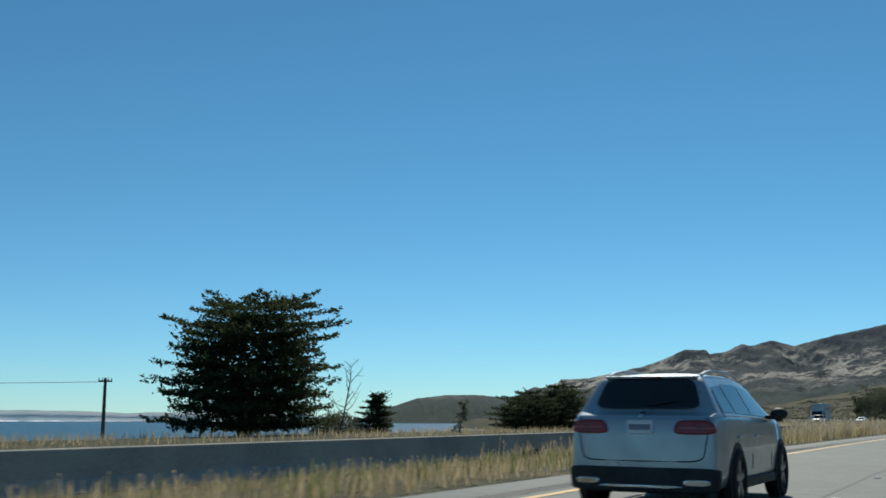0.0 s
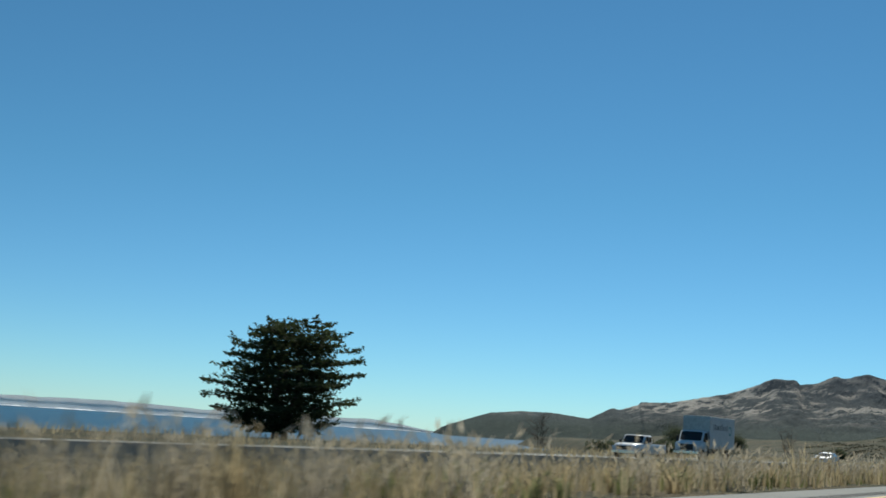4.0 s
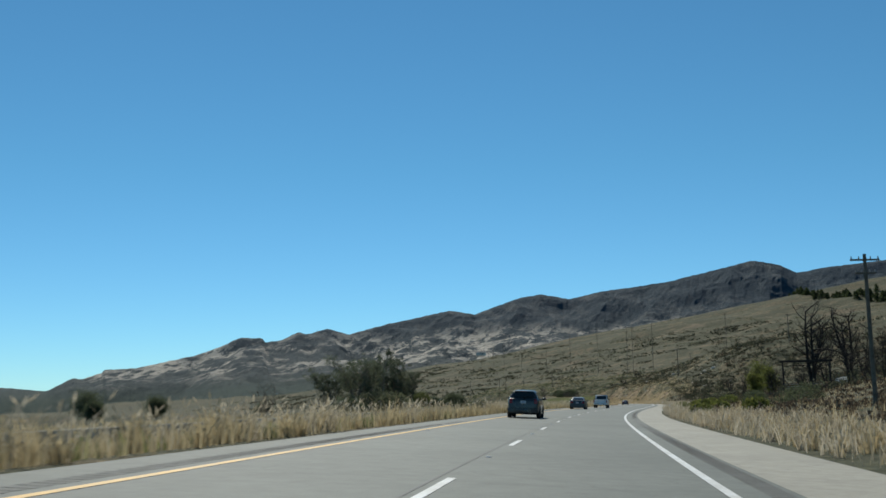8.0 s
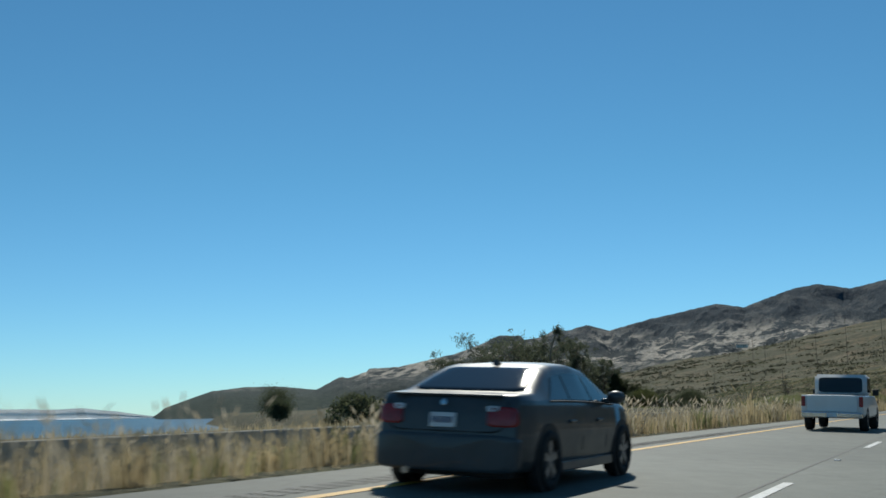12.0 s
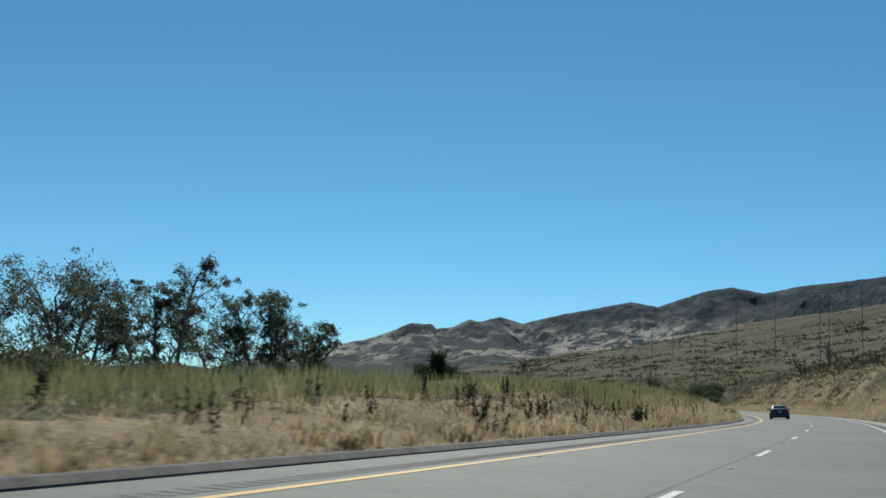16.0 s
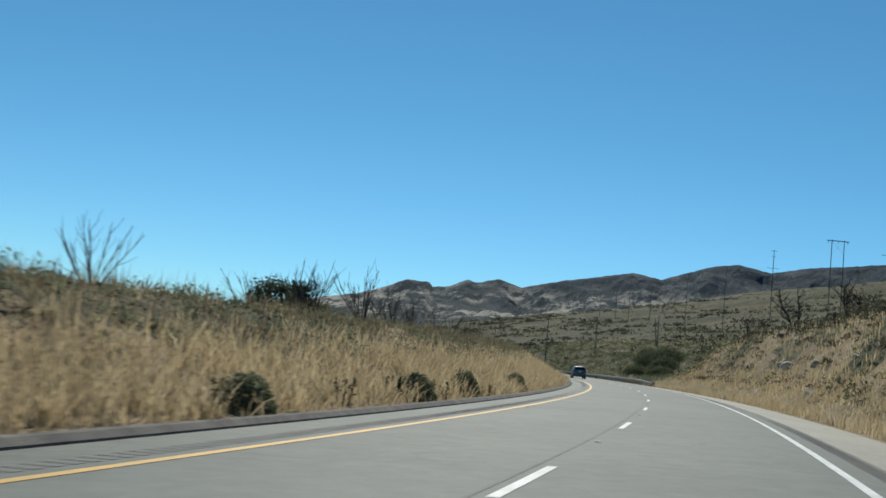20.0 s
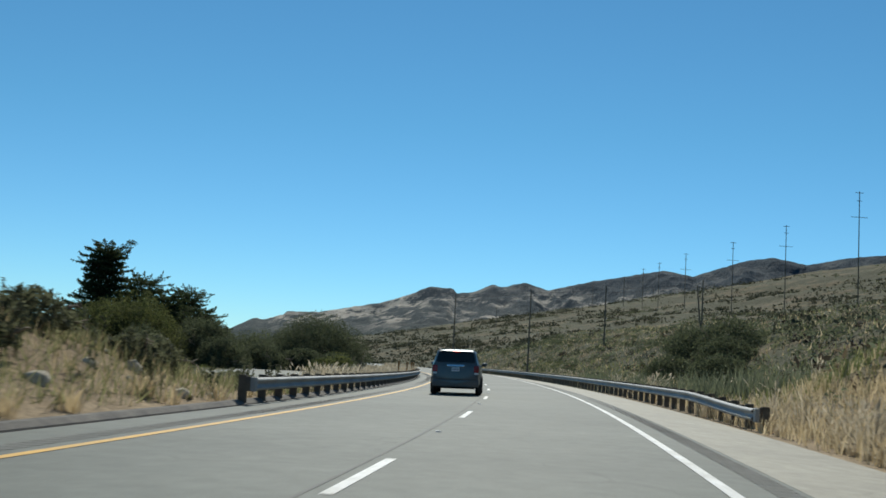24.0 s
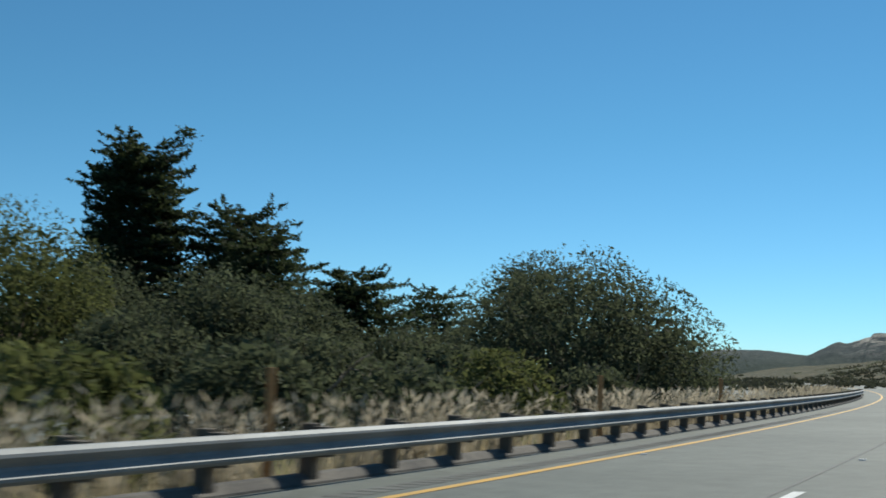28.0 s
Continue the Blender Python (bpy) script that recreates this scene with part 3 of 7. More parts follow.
def cypress(name, m, tall, wide, seed, label, leaves=16000, skirt=0.04, leader=0.0, shape=(0.8, 0.98, 1.0, 0.84, 0.56, 0.36, 0.14), leaf=0.25, sweep=0.0):
    """A wind-shaped cypress: forked trunk, level limbs from low down, flat sprays of leaves with upturned ragged tips."""
    rng = np.random.default_rng(seed)
    top = thing(name, m, label, "tree", "cypress trees")
    leaves, leaf = int(leaves * 1.2), leaf * 0.8
    tb, pts = Tubes(), []
    stems = 3 if wide > tall else 2
    for k in range(stems):
        a = 6.28 * k / stems + rng.uniform(0, 1)
        sp = 0.16 if stems == 3 else 0.06
        p = limb(rng, (0.3 * math.cos(a), 0.3 * math.sin(a), -0.3), (sp * math.cos(a), sp * math.sin(a), 1), tall * 0.9, 0.2, 9, 0.05)
        tb.add(p, np.linspace(0.03 * tall, 0.05, len(p)), 8)
    n = int(34 + 5.5 * tall)
    per = leaves * 0.66 / n
    for k in range(n):
        q = (k + rng.uniform(0, 1)) / n
        env = np.interp(q, (0, 0.1, 0.3, 0.5, 0.72, 0.88, 1.0), shape)
        a = k * 2.4 + rng.normal(0, 0.4)
        reach = 0.5 * wide * env * rng.choice((0.7, 0.84, 0.96, 1.08))
        tier = 5 + 0.4 * tall                  # limbs stand in level tiers with gaps between
        z1 = tall * (skirt + (1 - skirt) * (0.7 * (math.floor(q * tier) + 0.6) / tier + 0.3 * q))
        z0 = max(0.1, min(tall * 0.9, z1 - reach * rng.uniform(0.0, 0.18)))
        way = np.array([math.cos(a), math.sin(a), 0])
        u = np.linspace(0, 1, 7)[:, None]
        lp = np.array([0, 0, z0]) + way * u * reach + np.array([0, 0, 1]) * (z1 - z0) * u ** 1.7 + rng.normal(0, 0.02 * reach, (7, 3)) * u
        tb.add(lp, np.linspace(0.012 * tall * (1.1 - q), 0.02, 7), 5)
        sprays = max(4, int(reach * 2.2))
        cross = np.array([-way[1], way[0], 0])
        for j in range(sprays):
            r = 0.3 + 0.7 * (j + rng.uniform(0, 1)) / sprays
            c = np.array([np.interp(r, u[:, 0], lp[:, i]) for i in range(3)])
            side = rng.choice((-1, 1)) * rng.uniform(0, 0.34) * reach * (1.15 - r)
            c = c + cross * side
            w2 = way * 0.8 + cross * np.sign(side) * 0.7
            ln = 0.35 + 0.1 * reach * rng.uniform(0.6, 1.4)
            m2 = max(5, int(per / sprays))
            v = rng.uniform(0, 1, (m2, 1))
            wid = 0.5 * ln * (1.05 - v)
            pts.append(c + w2 * ln * (v * 1.5 - 0.3) + np.array([0, 0, 1]) * ln * 0.3 * v ** 2 + rng.normal(0, 1, (m2, 3)) * wid * np.array([1, 1, 0.16]))
        k2 = np.linspace(0, 1, 26)[:, None]      # the limb's ragged, upturned tip
        pts.append(lp[-1] + (way * 0.8 + rng.normal(0, 0.25, 3)) * k2 * 0.075 * wide + np.array([0, 0, 0.028 * wide]) * k2 ** 2 + rng.normal(0, 0.016 * wide, (26, 3)) * (1.05 - k2) * np.array([1, 1, 0.5]))
    fill = int(leaves * 0.34)
    q, a, r = rng.uniform(0, 0.92, fill), rng.uniform(0, 6.283, fill), np.sqrt(rng.uniform(0, 1, fill))
    rad = (0.41 + 0.035 * np.sin(5 * a + seed) * np.sin(19 * q)) * wide * np.interp(q, (0, 0.1, 0.3, 0.5, 0.72, 0.88, 1.0), shape) * r
    pts.append(np.stack([rad * np.cos(a), rad * np.sin(a), tall * (skirt + (0.96 - skirt) * q)], 1))
    inner = pts[-1][rng.integers(0, fill, 900)] * np.array([1, 1, 0.96])
    if leader:
        p = limb(rng, (0, 0, tall * 0.72), (0.62, 0.1, 0.9), tall * 0.22 + leader, 0.1, 6, 0.06)
        tb.add(p, np.linspace(0.12, 0.03, 7), 5)
        for q in (3, 4, 5, 6, 6):
            pts.append(p[q] + rng.normal(size=(60, 3)) * np.array([0.5, 0.5, 0.22]))
    pts = np.concatenate(pts)
    for p in tb.v + [pts]:                    # bent over by the wind
        p[:, 1] += sweep * np.clip(p[:, 2] / tall, 0, 1) ** 1.6
    mpart("trunk", tb.mesh("trunk", M_BARK), top, "grey-brown forked trunk")
    v, f = leaf_quads(pts[pts[:, 2] > 0], leaf * (tall / 8) ** 0.35, rng, 0.3, 2.0)
    core = inner * np.array([0.8, 0.8, 0.97]) + np.array([0, 1, 0]) * sweep * np.clip(inner[:, 2:] / tall, 0, 1) ** 1.6
    c, cf = leaf_quads(core[core[:, 2] > 0], 0.055 * wide, rng, 0.5, 1.4)
    v, f = np.concatenate([v, c]), np.concatenate([f, cf + len(v)])
    mpart("crown", fast_mesh("crown", v, f, M_CYPRESS), top, "dark layered cypress foliage")
    return top


def broadleaf(name, m, tall, wide, seed, label, material=None, bark=None, leaves=5000, open_=0.5, leaf=0.26, bare=0.35, stems=2, twigs=2, thin=1.0, spread=1.0):
    """A tree of clumped leaves with gaps: slender stems that fork twice, a clump at each twig's end."""
    rng = np.random.default_rng(seed)
    top = thing(name, m, label, "tree", name.replace("_", " ") + "s")
    tb = Tubes()
    ends = []
    for k in range(stems):
        a = 6.28 * k / stems + rng.uniform(0, 1.5)
        lean = rng.uniform(0.05, 0.3) * spread
        p = limb(rng, (0.2 * math.cos(a), 0.2 * math.sin(a), -0.3), (lean * math.cos(a), lean * math.sin(a), 1), tall * rng.uniform(0.6, 0.8), 0.05, 9, 0.07)
        tb.add(p, np.linspace(0.022 * tall, 0.006 * tall, len(p)) * thin, 4 if thin < 0.4 else 7)
        for q in range(int(9 * bare), 10):
            for _ in range(2):
                a2 = rng.uniform(0, 6.28)
                reach = wide * 0.5 * rng.uniform(0.45, 1.0) * (1.1 - 0.05 * q)
                lp = limb(rng, p[q], (math.cos(a2), math.sin(a2), rng.uniform(0.3, 1.1) if open_ <= 1 else rng.uniform(0.0, 0.7)), reach, 0.2, 4, 0.16)
                tb.add(lp, np.linspace(0.008 * tall, 0.02, len(lp)) * thin, 3 if thin < 0.4 else 4)
                ends.append(lp[-1])
                for _ in range(twigs):
                    b3 = rng.uniform(0, 6.28)
                    tw = limb(rng, lp[rng.integers(1, 4)], (math.cos(b3), math.sin(b3), rng.uniform(-0.1, 0.9)), reach * 0.45, 0.1, 3, 0.2)
                    tb.add(tw, np.linspace(0.03, 0.012, len(tw)) * thin, 3)
                    ends.append(tw[-1])
    grow = np.array([1, 1, tall * 0.97 / max(float(v[:, 2].max()) for v in tb.v)])
    tb.v = [v * grow for v in tb.v]
    ends = [e * grow for e in ends]
    mpart("trunk", tb.mesh("trunk", bark or M_BARK_PALE), top, "forked trunk and thin limbs")
    if leaves:
        per = max(8, leaves // len(ends))
        pts = []
        for e in ends:
            if open_ > 1 and rng.uniform() < 0.4:
                continue
            k = int(per * rng.uniform(0.4, 2.2))
            pts.append(e + rng.normal(size=(k, 3)) * np.array([1, 1, 0.8]) * wide * 0.085 * (1.3 - 0.5 * open_) - np.array([0, 0, 0.1]))
        v, f = leaf_quads(np.concatenate(pts), leaf, rng, 0.0, 1.9)
        mpart("crown", fast_mesh("crown", v, f, material or M_EUCA), top, "clumped foliage with gaps")
    return top


def fan_shrub(name, m, tall, wide, seed, label):
    """A leafless shrub: stems that fan up and out from one root, each with a few ascending twigs."""
    rng = np.random.default_rng(seed)
    top = thing(name, m, label, "shrub", "leafless shrubs")
    for k in range(9):
        tb = Tubes()
        a, out = rng.uniform(0, 6.283), rng.uniform(0.15, 1.0)
        p = limb(rng, (0, 0, -0.1), (math.cos(a) * out * wide / tall, math.sin(a) * out * wide / tall, 1.0), tall * rng.uniform(0.75, 1.1), 0.25, 6, 0.07)
        tb.add(p, np.linspace(0.03, 0.008, 7) * (tall / 2.5), 4)
        for q in (2, 3, 3, 4, 4, 5):
            way = p[q] - p[q - 1] + rng.normal(0, 0.16, 3) * np.array([1, 1, 0.5]) * tall / 3
            tw = limb(rng, p[q], way, tall * rng.uniform(0.16, 0.36), 0.3, 4, 0.1)
            tb.add(tw, np.linspace(0.013, 0.005, 5) * (tall / 2.5), 3)
        mpart("stem", tb.mesh("stem", M_BARK), top)
    return top


def eucalyptus(name, m, tall, wide, seed, label, leaves=6000, stems=2):
    """A tall open gum tree: sinuous stems, rising limbs that fork twice, flattened leaf clouds at the ends with sky between."""
    rng = np.random.default_rng(seed)
    top = thing(name, m, label, "tree", "eucalyptus trees")
    tb, ends = Tubes(), []
    for k in range(stems):
        a = 6.28 * k / stems + rng.uniform(0, 1.5)
        lean = rng.uniform(0.06, 0.26)
        p = limb(rng, (0.3 * math.cos(a), 0.3 * math.sin(a), -0.3), (lean * math.cos(a), lean * math.sin(a), 1), tall * rng.uniform(0.62, 0.78), 0.0, 10, 0.09)
        tb.add(p, np.linspace(0.018 * tall, 0.006 * tall, len(p)), 7)
        for q in (3, 4, 5, 6, 7, 8, 9, 10):
            for _ in range(1 if q < 5 else 2):
                a2 = a + rng.normal(0, 1.5)
                out = wide * rng.uniform(0.24, 0.5) * (1.15 - 0.05 * q)
                l1 = limb(rng, p[q], (math.cos(a2), math.sin(a2), rng.uniform(0.35, 1.2)), out, 0.35, 5, 0.15)
                tb.add(l1, np.linspace(0.006 * tall, 0.03, len(l1)), 4)
                for j in (3, 4, 5):
                    b3 = a2 + rng.normal(0, 0.9)
                    l2 = limb(rng, l1[j], (math.cos(b3), math.sin(b3), rng.uniform(0.1, 1.0)), out * rng.uniform(0.28, 0.5), 0.2, 4, 0.18)
                    tb.add(l2, np.linspace(0.035, 0.012, len(l2)), 3)
                    if rng.uniform() < 0.85:
                        ends.append(l2[-1])
    grow = np.array([1, 1, tall * 0.95 / max(float(v[:, 2].max()) for v in tb.v)])
    tb.v = [v * grow for v in tb.v]
    mpart("trunk", tb.mesh("trunk", M_BARK_PALE), top, "pale sinuous trunk and forking limbs")
    share = rng.uniform(0.3, 1.9, len(ends))
    pts = []
    for e, w in zip(ends, share / share.sum()):
        n, r = max(8, int(leaves * w)), 0.075 * wide * (0.6 + 0.6 * rng.uniform())
        spots = rng.normal(0, 1, (4, 3)) * np.array([r, r, 0.55 * r]) * 0.85
        g = rng.normal(0, 0.38 * r, (n, 3)) * np.array([1, 1, 0.85])
        pts.append(e * grow + spots[rng.integers(0, 4, n)] + g)
    v, f = leaf_quads(np.concatenate(pts), 0.27, rng, 0.0, 2.1)
    mpart("crown", fast_mesh("crown", v, f, M_EUCA), top, "separate clouds of grey-green leaves")
    return top


def shrub(name, m, tall, wide, seed, label, material=None, leaves=2500, leaf=0.2, lumps=14, dead=0):
    """A dense domed shrub: lumps over an uneven dome, leaves down to the ground, twigs inside and a few bare ones."""
    rng = np.random.default_rng(seed)
    top = thing(name, m, label, "bush", name.replace("_", " ") + " group")
    tb = Tubes()
    pts = []
    half = np.array([wide * 0.5, wide * 0.5, tall])
    n = int(leaves * 0.55) // (lumps + lumps // 3)
    for k in range(lumps + lumps // 3):
        a, e = k * 2.4 + rng.normal(0, 0.5), rng.uniform(0.05, 1.0) if k < lumps else rng.uniform(0.0, 0.25)
        flat = math.sqrt(1 - e * e)
        rad = rng.uniform(0.17, 0.3)
        c = np.array([math.cos(a) * flat, math.sin(a) * flat, e]) * half * (0.97 - rad) * rng.uniform(0.85, 1.05)
        r = np.array([half[0], half[1], half[2] * 0.62]) * rad * 1.1
        g = rng.normal(size=(n, 3))
        g /= np.linalg.norm(g, axis=1)[:, None]
        pts.append(c + g * r * (rng.uniform(0.5, 1.0, (n, 1)) ** 0.6 + 0.12 * np.sin(7 * g[:, :1] + k) * np.sin(6 * g[:, 1:2])))
        p = limb(rng, (0, 0, -0.2), c + np.array([0, 0, 0.2]), np.linalg.norm(c) * 1.05, 0.1, 5, 0.1)
        tb.add(p, np.linspace(0.014 * tall, 0.012, len(p)), 3)
        for _ in range(1):
            g1 = g[rng.integers(0, n)]
            p2 = limb(rng, p[-2], g1 + np.array([0, 0, 0.5]), float(np.mean(r)) * 1.25, 0.1, 4, 0.15)
            tb.add(p2, np.linspace(0.02, 0.008, len(p2)), 3)
    k = int(leaves * 0.45)                    # the outer skin of leaves, gently lobed
    a, e = rng.uniform(0, 6.283, k), rng.uniform(0, 1, k) ** 0.9
    lobe = 0.88 + 0.09 * np.sin(3 * a + seed) * np.sin(5 * e + seed) + 0.06 * np.sin(7 * a + 2 * seed) * np.sin(10 * e) + 0.035 * np.sin(17 * a) * np.sin(23 * e + seed)
    lobe = lobe * (1 - 0.22 * rng.uniform(0, 1, k) ** 2)
    flat = np.sqrt(1 - e * e)
    pts.append(np.stack([np.cos(a) * flat, np.sin(a) * flat, e], 1) * half * lobe[:, None])
    pts = np.concatenate(pts)
    pts = pts[pts[:, 2] > 0.0]
    v, f = leaf_quads(pts, leaf, rng, 0.0, 1.7)
    k2 = max(60, k // 4)                      # broad sprays inside close the dome
    c, cf = leaf_quads(pts[-k:][rng.integers(0, k, k2)] * rng.uniform(0.74, 0.9, (k2, 1)) if len(pts) > k else pts[:k2] * 0.8, min(leaf * 2.8, 0.11 * tall), rng, 0.0, 1.3)
    v, f = np.concatenate([v, c]), np.concatenate([f, cf + len(v)])
    mpart("woody_stem", tb.mesh("woody_stem", M_BARK), top, "brown woody stems")
    mpart("foliage", fast_mesh("foliage", v, f, material or M_BUSH), top, "dense leaves")
    for _ in range(dead):
        tb = Tubes()
        a = rng.uniform(0, 6.28)
        c = np.array([math.cos(a) * half[0] * 0.7, math.sin(a) * half[1] * 0.7, tall * rng.uniform(0.1, 0.5)])
        p = limb(rng, c, (math.cos(a), math.sin(a), rng.uniform(0.0, 0.6)), wide * rng.uniform(0.2, 0.32), 0.1, 5, 0.2)
        tb.add(p, np.linspace(0.05, 0.012, len(p)), 4)
        for q in (1, 2, 3, 4):
            tb.add(limb(rng, p[q], rng.normal(0, 0.6, 3) + p[q] - p[0], wide * rng.uniform(0.06, 0.14), 0, 3, 0.2), np.linspace(0.03, 0.01, 4), 3)
        mpart("dead_branch", tb.mesh("dead_branch", M_BARK_PALE), top, "bare pale dead branch")
    return top


def blades(name, pts, hgt, wid, material, label, seed, lean=0.35, heads=0.0, wind=(0.25, -0.1), plain=False):
    """Grass as one object: every blade bends and tapers; some carry a seed head."""
    rng = np.random.default_rng(seed)
    n = len(pts)
    h = (hgt * rng.uniform(0.45, 1.25, n))[:, None]
    a = rng.uniform(0, 6.283, n)
    side = np.stack([np.cos(a), np.sin(a), np.zeros(n)], 1) * (wid * rng.uniform(0.6, 1.4, n))[:, None] * 0.5
    bend = np.stack([rng.normal(wind[0], 1, n), rng.normal(wind[1], 1, n), np.zeros(n)], 1) * lean * h * 0.5
    up = np.array([[0, 0, 1.0]])
    p0, p1, p2 = pts, pts + up * h * 0.55 + bend * 0.35, pts + up * h * (1 - 0.12 * rng.uniform(0, 1, (n, 1))) + bend
    v = np.stack([p0 - side, p0 + side, p1 + side * 0.8, p1 - side * 0.8, p2], 1).reshape(-1, 3)
    i = np.arange(n)[:, None] * 5
    q, t = i + np.array([[0, 1, 2, 3]]), i + np.array([[3, 2, 4]])
    if plain:                                 # far grass: one tapering piece a blade
        v = np.stack([p0 - side, p0 + side, p2], 1).reshape(-1, 3)
        ob = new(name, fast_mesh(name, v, np.zeros((0, 4), int), material, np.arange(n * 3).reshape(-1, 3)))
        return tagged(ob, label, "grass", kind="stuff")
    if heads:
        k = np.where(rng.uniform(size=n) < heads)[0]
        way = (p2 - p1)[k]
        way /= np.linalg.norm(way, axis=1)[:, None]
        c, s2 = p2[k], side[k] / (np.linalg.norm(side[k], axis=1)[:, None] + 1e-9)
        ln = (h[k] * 0.2)
        hv = np.stack([c - way * ln * 0.5, c + s2 * ln * 0.13, c + way * ln * 0.6, c - s2 * ln * 0.13], 1).reshape(-1, 3)
        q = np.concatenate([q, n * 5 + np.arange(len(k) * 4).reshape(-1, 4)])
        v = np.concatenate([v, hv])
    ob = new(name, fast_mesh(name, v, q, material, t))
    return tagged(ob, label, "grass", kind="stuff")


def scatter(rng, n, s0, s1, d0, d1, patch=0.0, size=5.0, seed=0):
    """Places on the ground, thinned to patches."""
    s, d = rng.uniform(s0, s1, n), rng.uniform(d0, d1, n)
    near = np.clip(d, -90, 60)
    x, y = plan(s, near)
    x = x + (d - near)                       # as the ground sheet lies
    if patch:
        keep = rng.uniform(-1, 1, n) * (1 - patch) + waves(x * 0.55 + y * 0.25, y * 0.8 - x * 0.3, size, seed, 4) * 2.4 * patch > -0.35
        s, d, x, y = s[keep], d[keep], x[keep], y[keep]
    return np.stack([x, y, height(s, d) - 0.03], 1)

# ---- grass and scrub ----
rg = np.random.default_rng(11)
blades("median_grass", scatter(rg, 58000, 30, 462, -14.6, -7.6, 0.45, 7, 1), 0.62, 0.026, M_GRASS, "tall dry golden grass in the median", 1, heads=0.3)
blades("median_grass_tall", scatter(rg, 14000, 55, 470, -13.5, -8.4, 0.8, 5, 2), 0.95, 0.03, M_GRASS_PALE, "pale feathery grass heads in the median", 2, 0.6, 0.7)
blades("median_grass_low", scatter(rg, 9000, -10, 34, -14.6, -7.6, 0.5, 5, 41), 0.34, 0.022, M_GRASS, "short dry grass in front of the concrete barrier", 41, heads=0.3)
blades("barrier_grass", scatter(rg, 30000, 72, 480, -14.8, -12.6, 0.15, 6, 31), 0.82, 0.03, M_GRASS, "tall dry grass growing up against the concrete barrier", 31, 0.45, 0.4)
blades("median_weeds", scatter(rg, 11000, -40, 470, -12.5, -8.0, 0.85, 9, 3), 0.5, 0.04, M_GRASS_GREEN, "green weeds among the dry grass", 3)
blades("seaward_grass", scatter(rg, 34000, -40, 470, -24, -15.7, 0.5, 9, 4), 0.85, 0.035, M_GRASS, "tall dry grass behind the concrete barrier", 4, plain=True)
blades("bluff_grass", scatter(rg, 30000, -20, 480, -75, -37, 0.5, 14, 5), 0.6, 0.07, M_GRASS, "dry grass on the bluff above the sea", 5, plain=True)
blades("bank_grass", scatter(rg, 20000, 545, 712, -22, -7.7, 0.8, 5, 6), 0.36, 0.03, M_GRASS, "dry grass on the roadside bank", 6, heads=0.15)
blades("matted_grass", scatter(rg, 22000, 455, 552, -16, -7.8, 0.55, 3.2, 71), 0.2, 0.035, M_GRASS_TAN, "low matted straw on the bare bank", 71, 1.6, plain=True)
blades("bank_thatch", scatter(rg, 9000, 455, 560, -16, -8.0, 0.85, 6, 72), 0.3, 0.035, M_DRYBROWN, "brown broken thatch on the bare bank", 72, 1.3, plain=True)
blades("bank_grass_tall", scatter(rg, 18000, 590, 712, -12, -8.2, 0.8, 6, 7), 0.7, 0.03, M_GRASS_TAN, "tall tawny grass on the roadside bank", 7, 0.5, 0.2)
blades("bank_grass_tan", np.concatenate([scatter(rg, 5000, 530, 560, -12.4, -7.9, 0.5, 5, 51), scatter(rg, 20000, 560, 712, -11.2, -7.9, 0.35, 5, 51)]), 0.62, 0.032, M_GRASS_TAN, "pale tan grass on the lower bank", 51, 0.9, 0.15)
blades("bank_weeds", np.concatenate([scatter(rg, 9000, 466, 520, -25, -13.4, 0.5, 9, 8), scatter(rg, 13000, 520, 570, -18, -10.8, 0.6, 9, 8)]), 0.85, 0.05, M_GRASS_OLIVE, "yellow-green weeds on top of the bank", 8, 0.4, plain=True)
blades("crest_weeds", scatter(rg, 11000, 566, 712, -19, -11.6, 0.6, 9, 85), 0.75, 0.04, M_DRYBROWN, "brown dead weeds along the crest of the bank", 85, 0.45, plain=True)
blades("verge_grass", scatter(rg, 30000, 150, 610, 5.2, 10.5, 0.85, 4, 9), 0.4, 0.03, M_GRASS, "dry grass on the verge beside the shoulder", 9, 0.6, heads=0.25)
blades("verge_grass_pale", scatter(rg, 20000, 200, 640, 5.0, 9, 0.85, 5, 10), 0.62, 0.03, M_GRASS_PALE, "pale grass clumps beside the shoulder", 10, 0.7, 0.6)
blades("hill_grass", scatter(rg, 24000, 200, 620, 10, 46, 0.6, 12, 11), 0.5, 0.06, M_GRASS, "dry grass on the slope", 11, plain=True)
blades("cut_bank_grass", scatter(rg, 38000, 590, 790, 5.2, 22, 0.45, 7, 12), 0.55, 0.05, M_GRASS_TAN, "tawny grass on the rocky cut bank", 12, heads=0.15)
blades("cut_verge_grass", scatter(rg, 22000, 600, 742, 4.9, 9.0, 0.4, 5, 46), 0.6, 0.03, M_GRASS_TAN, "tall tan grass at the foot of the cut bank", 46, 0.5, 0.4)
blades("cut_bank_weeds", scatter(rg, 9000, 600, 780, 6.5, 20, 0.9, 12, 13), 0.5, 0.05, M_GRASS_GREEN, "low green weeds on the cut bank", 13, plain=True)
blades("rail_side_grass", scatter(rg, 26000, 725, 905, -19, -8.2, 0.5, 7, 14), 0.5, 0.03, M_GRASS, "dry grass behind the guard rail", 14, plain=True)
blades("hillside_weeds", scatter(rg, 22000, 728, 1010, 8, 110, 0.5, 24, 84), 0.8, 0.16, M_GRASS_OLIVE, "olive weeds over the far hillside", 84, 0.6, plain=True)
blades("hillside_grass", scatter(rg, 30000, 640, 1000, 12, 120, 0.5, 20, 54), 0.65, 0.16, M_GRASS_TAN, "dry grass over the far hillside", 54, 0.6, plain=True)
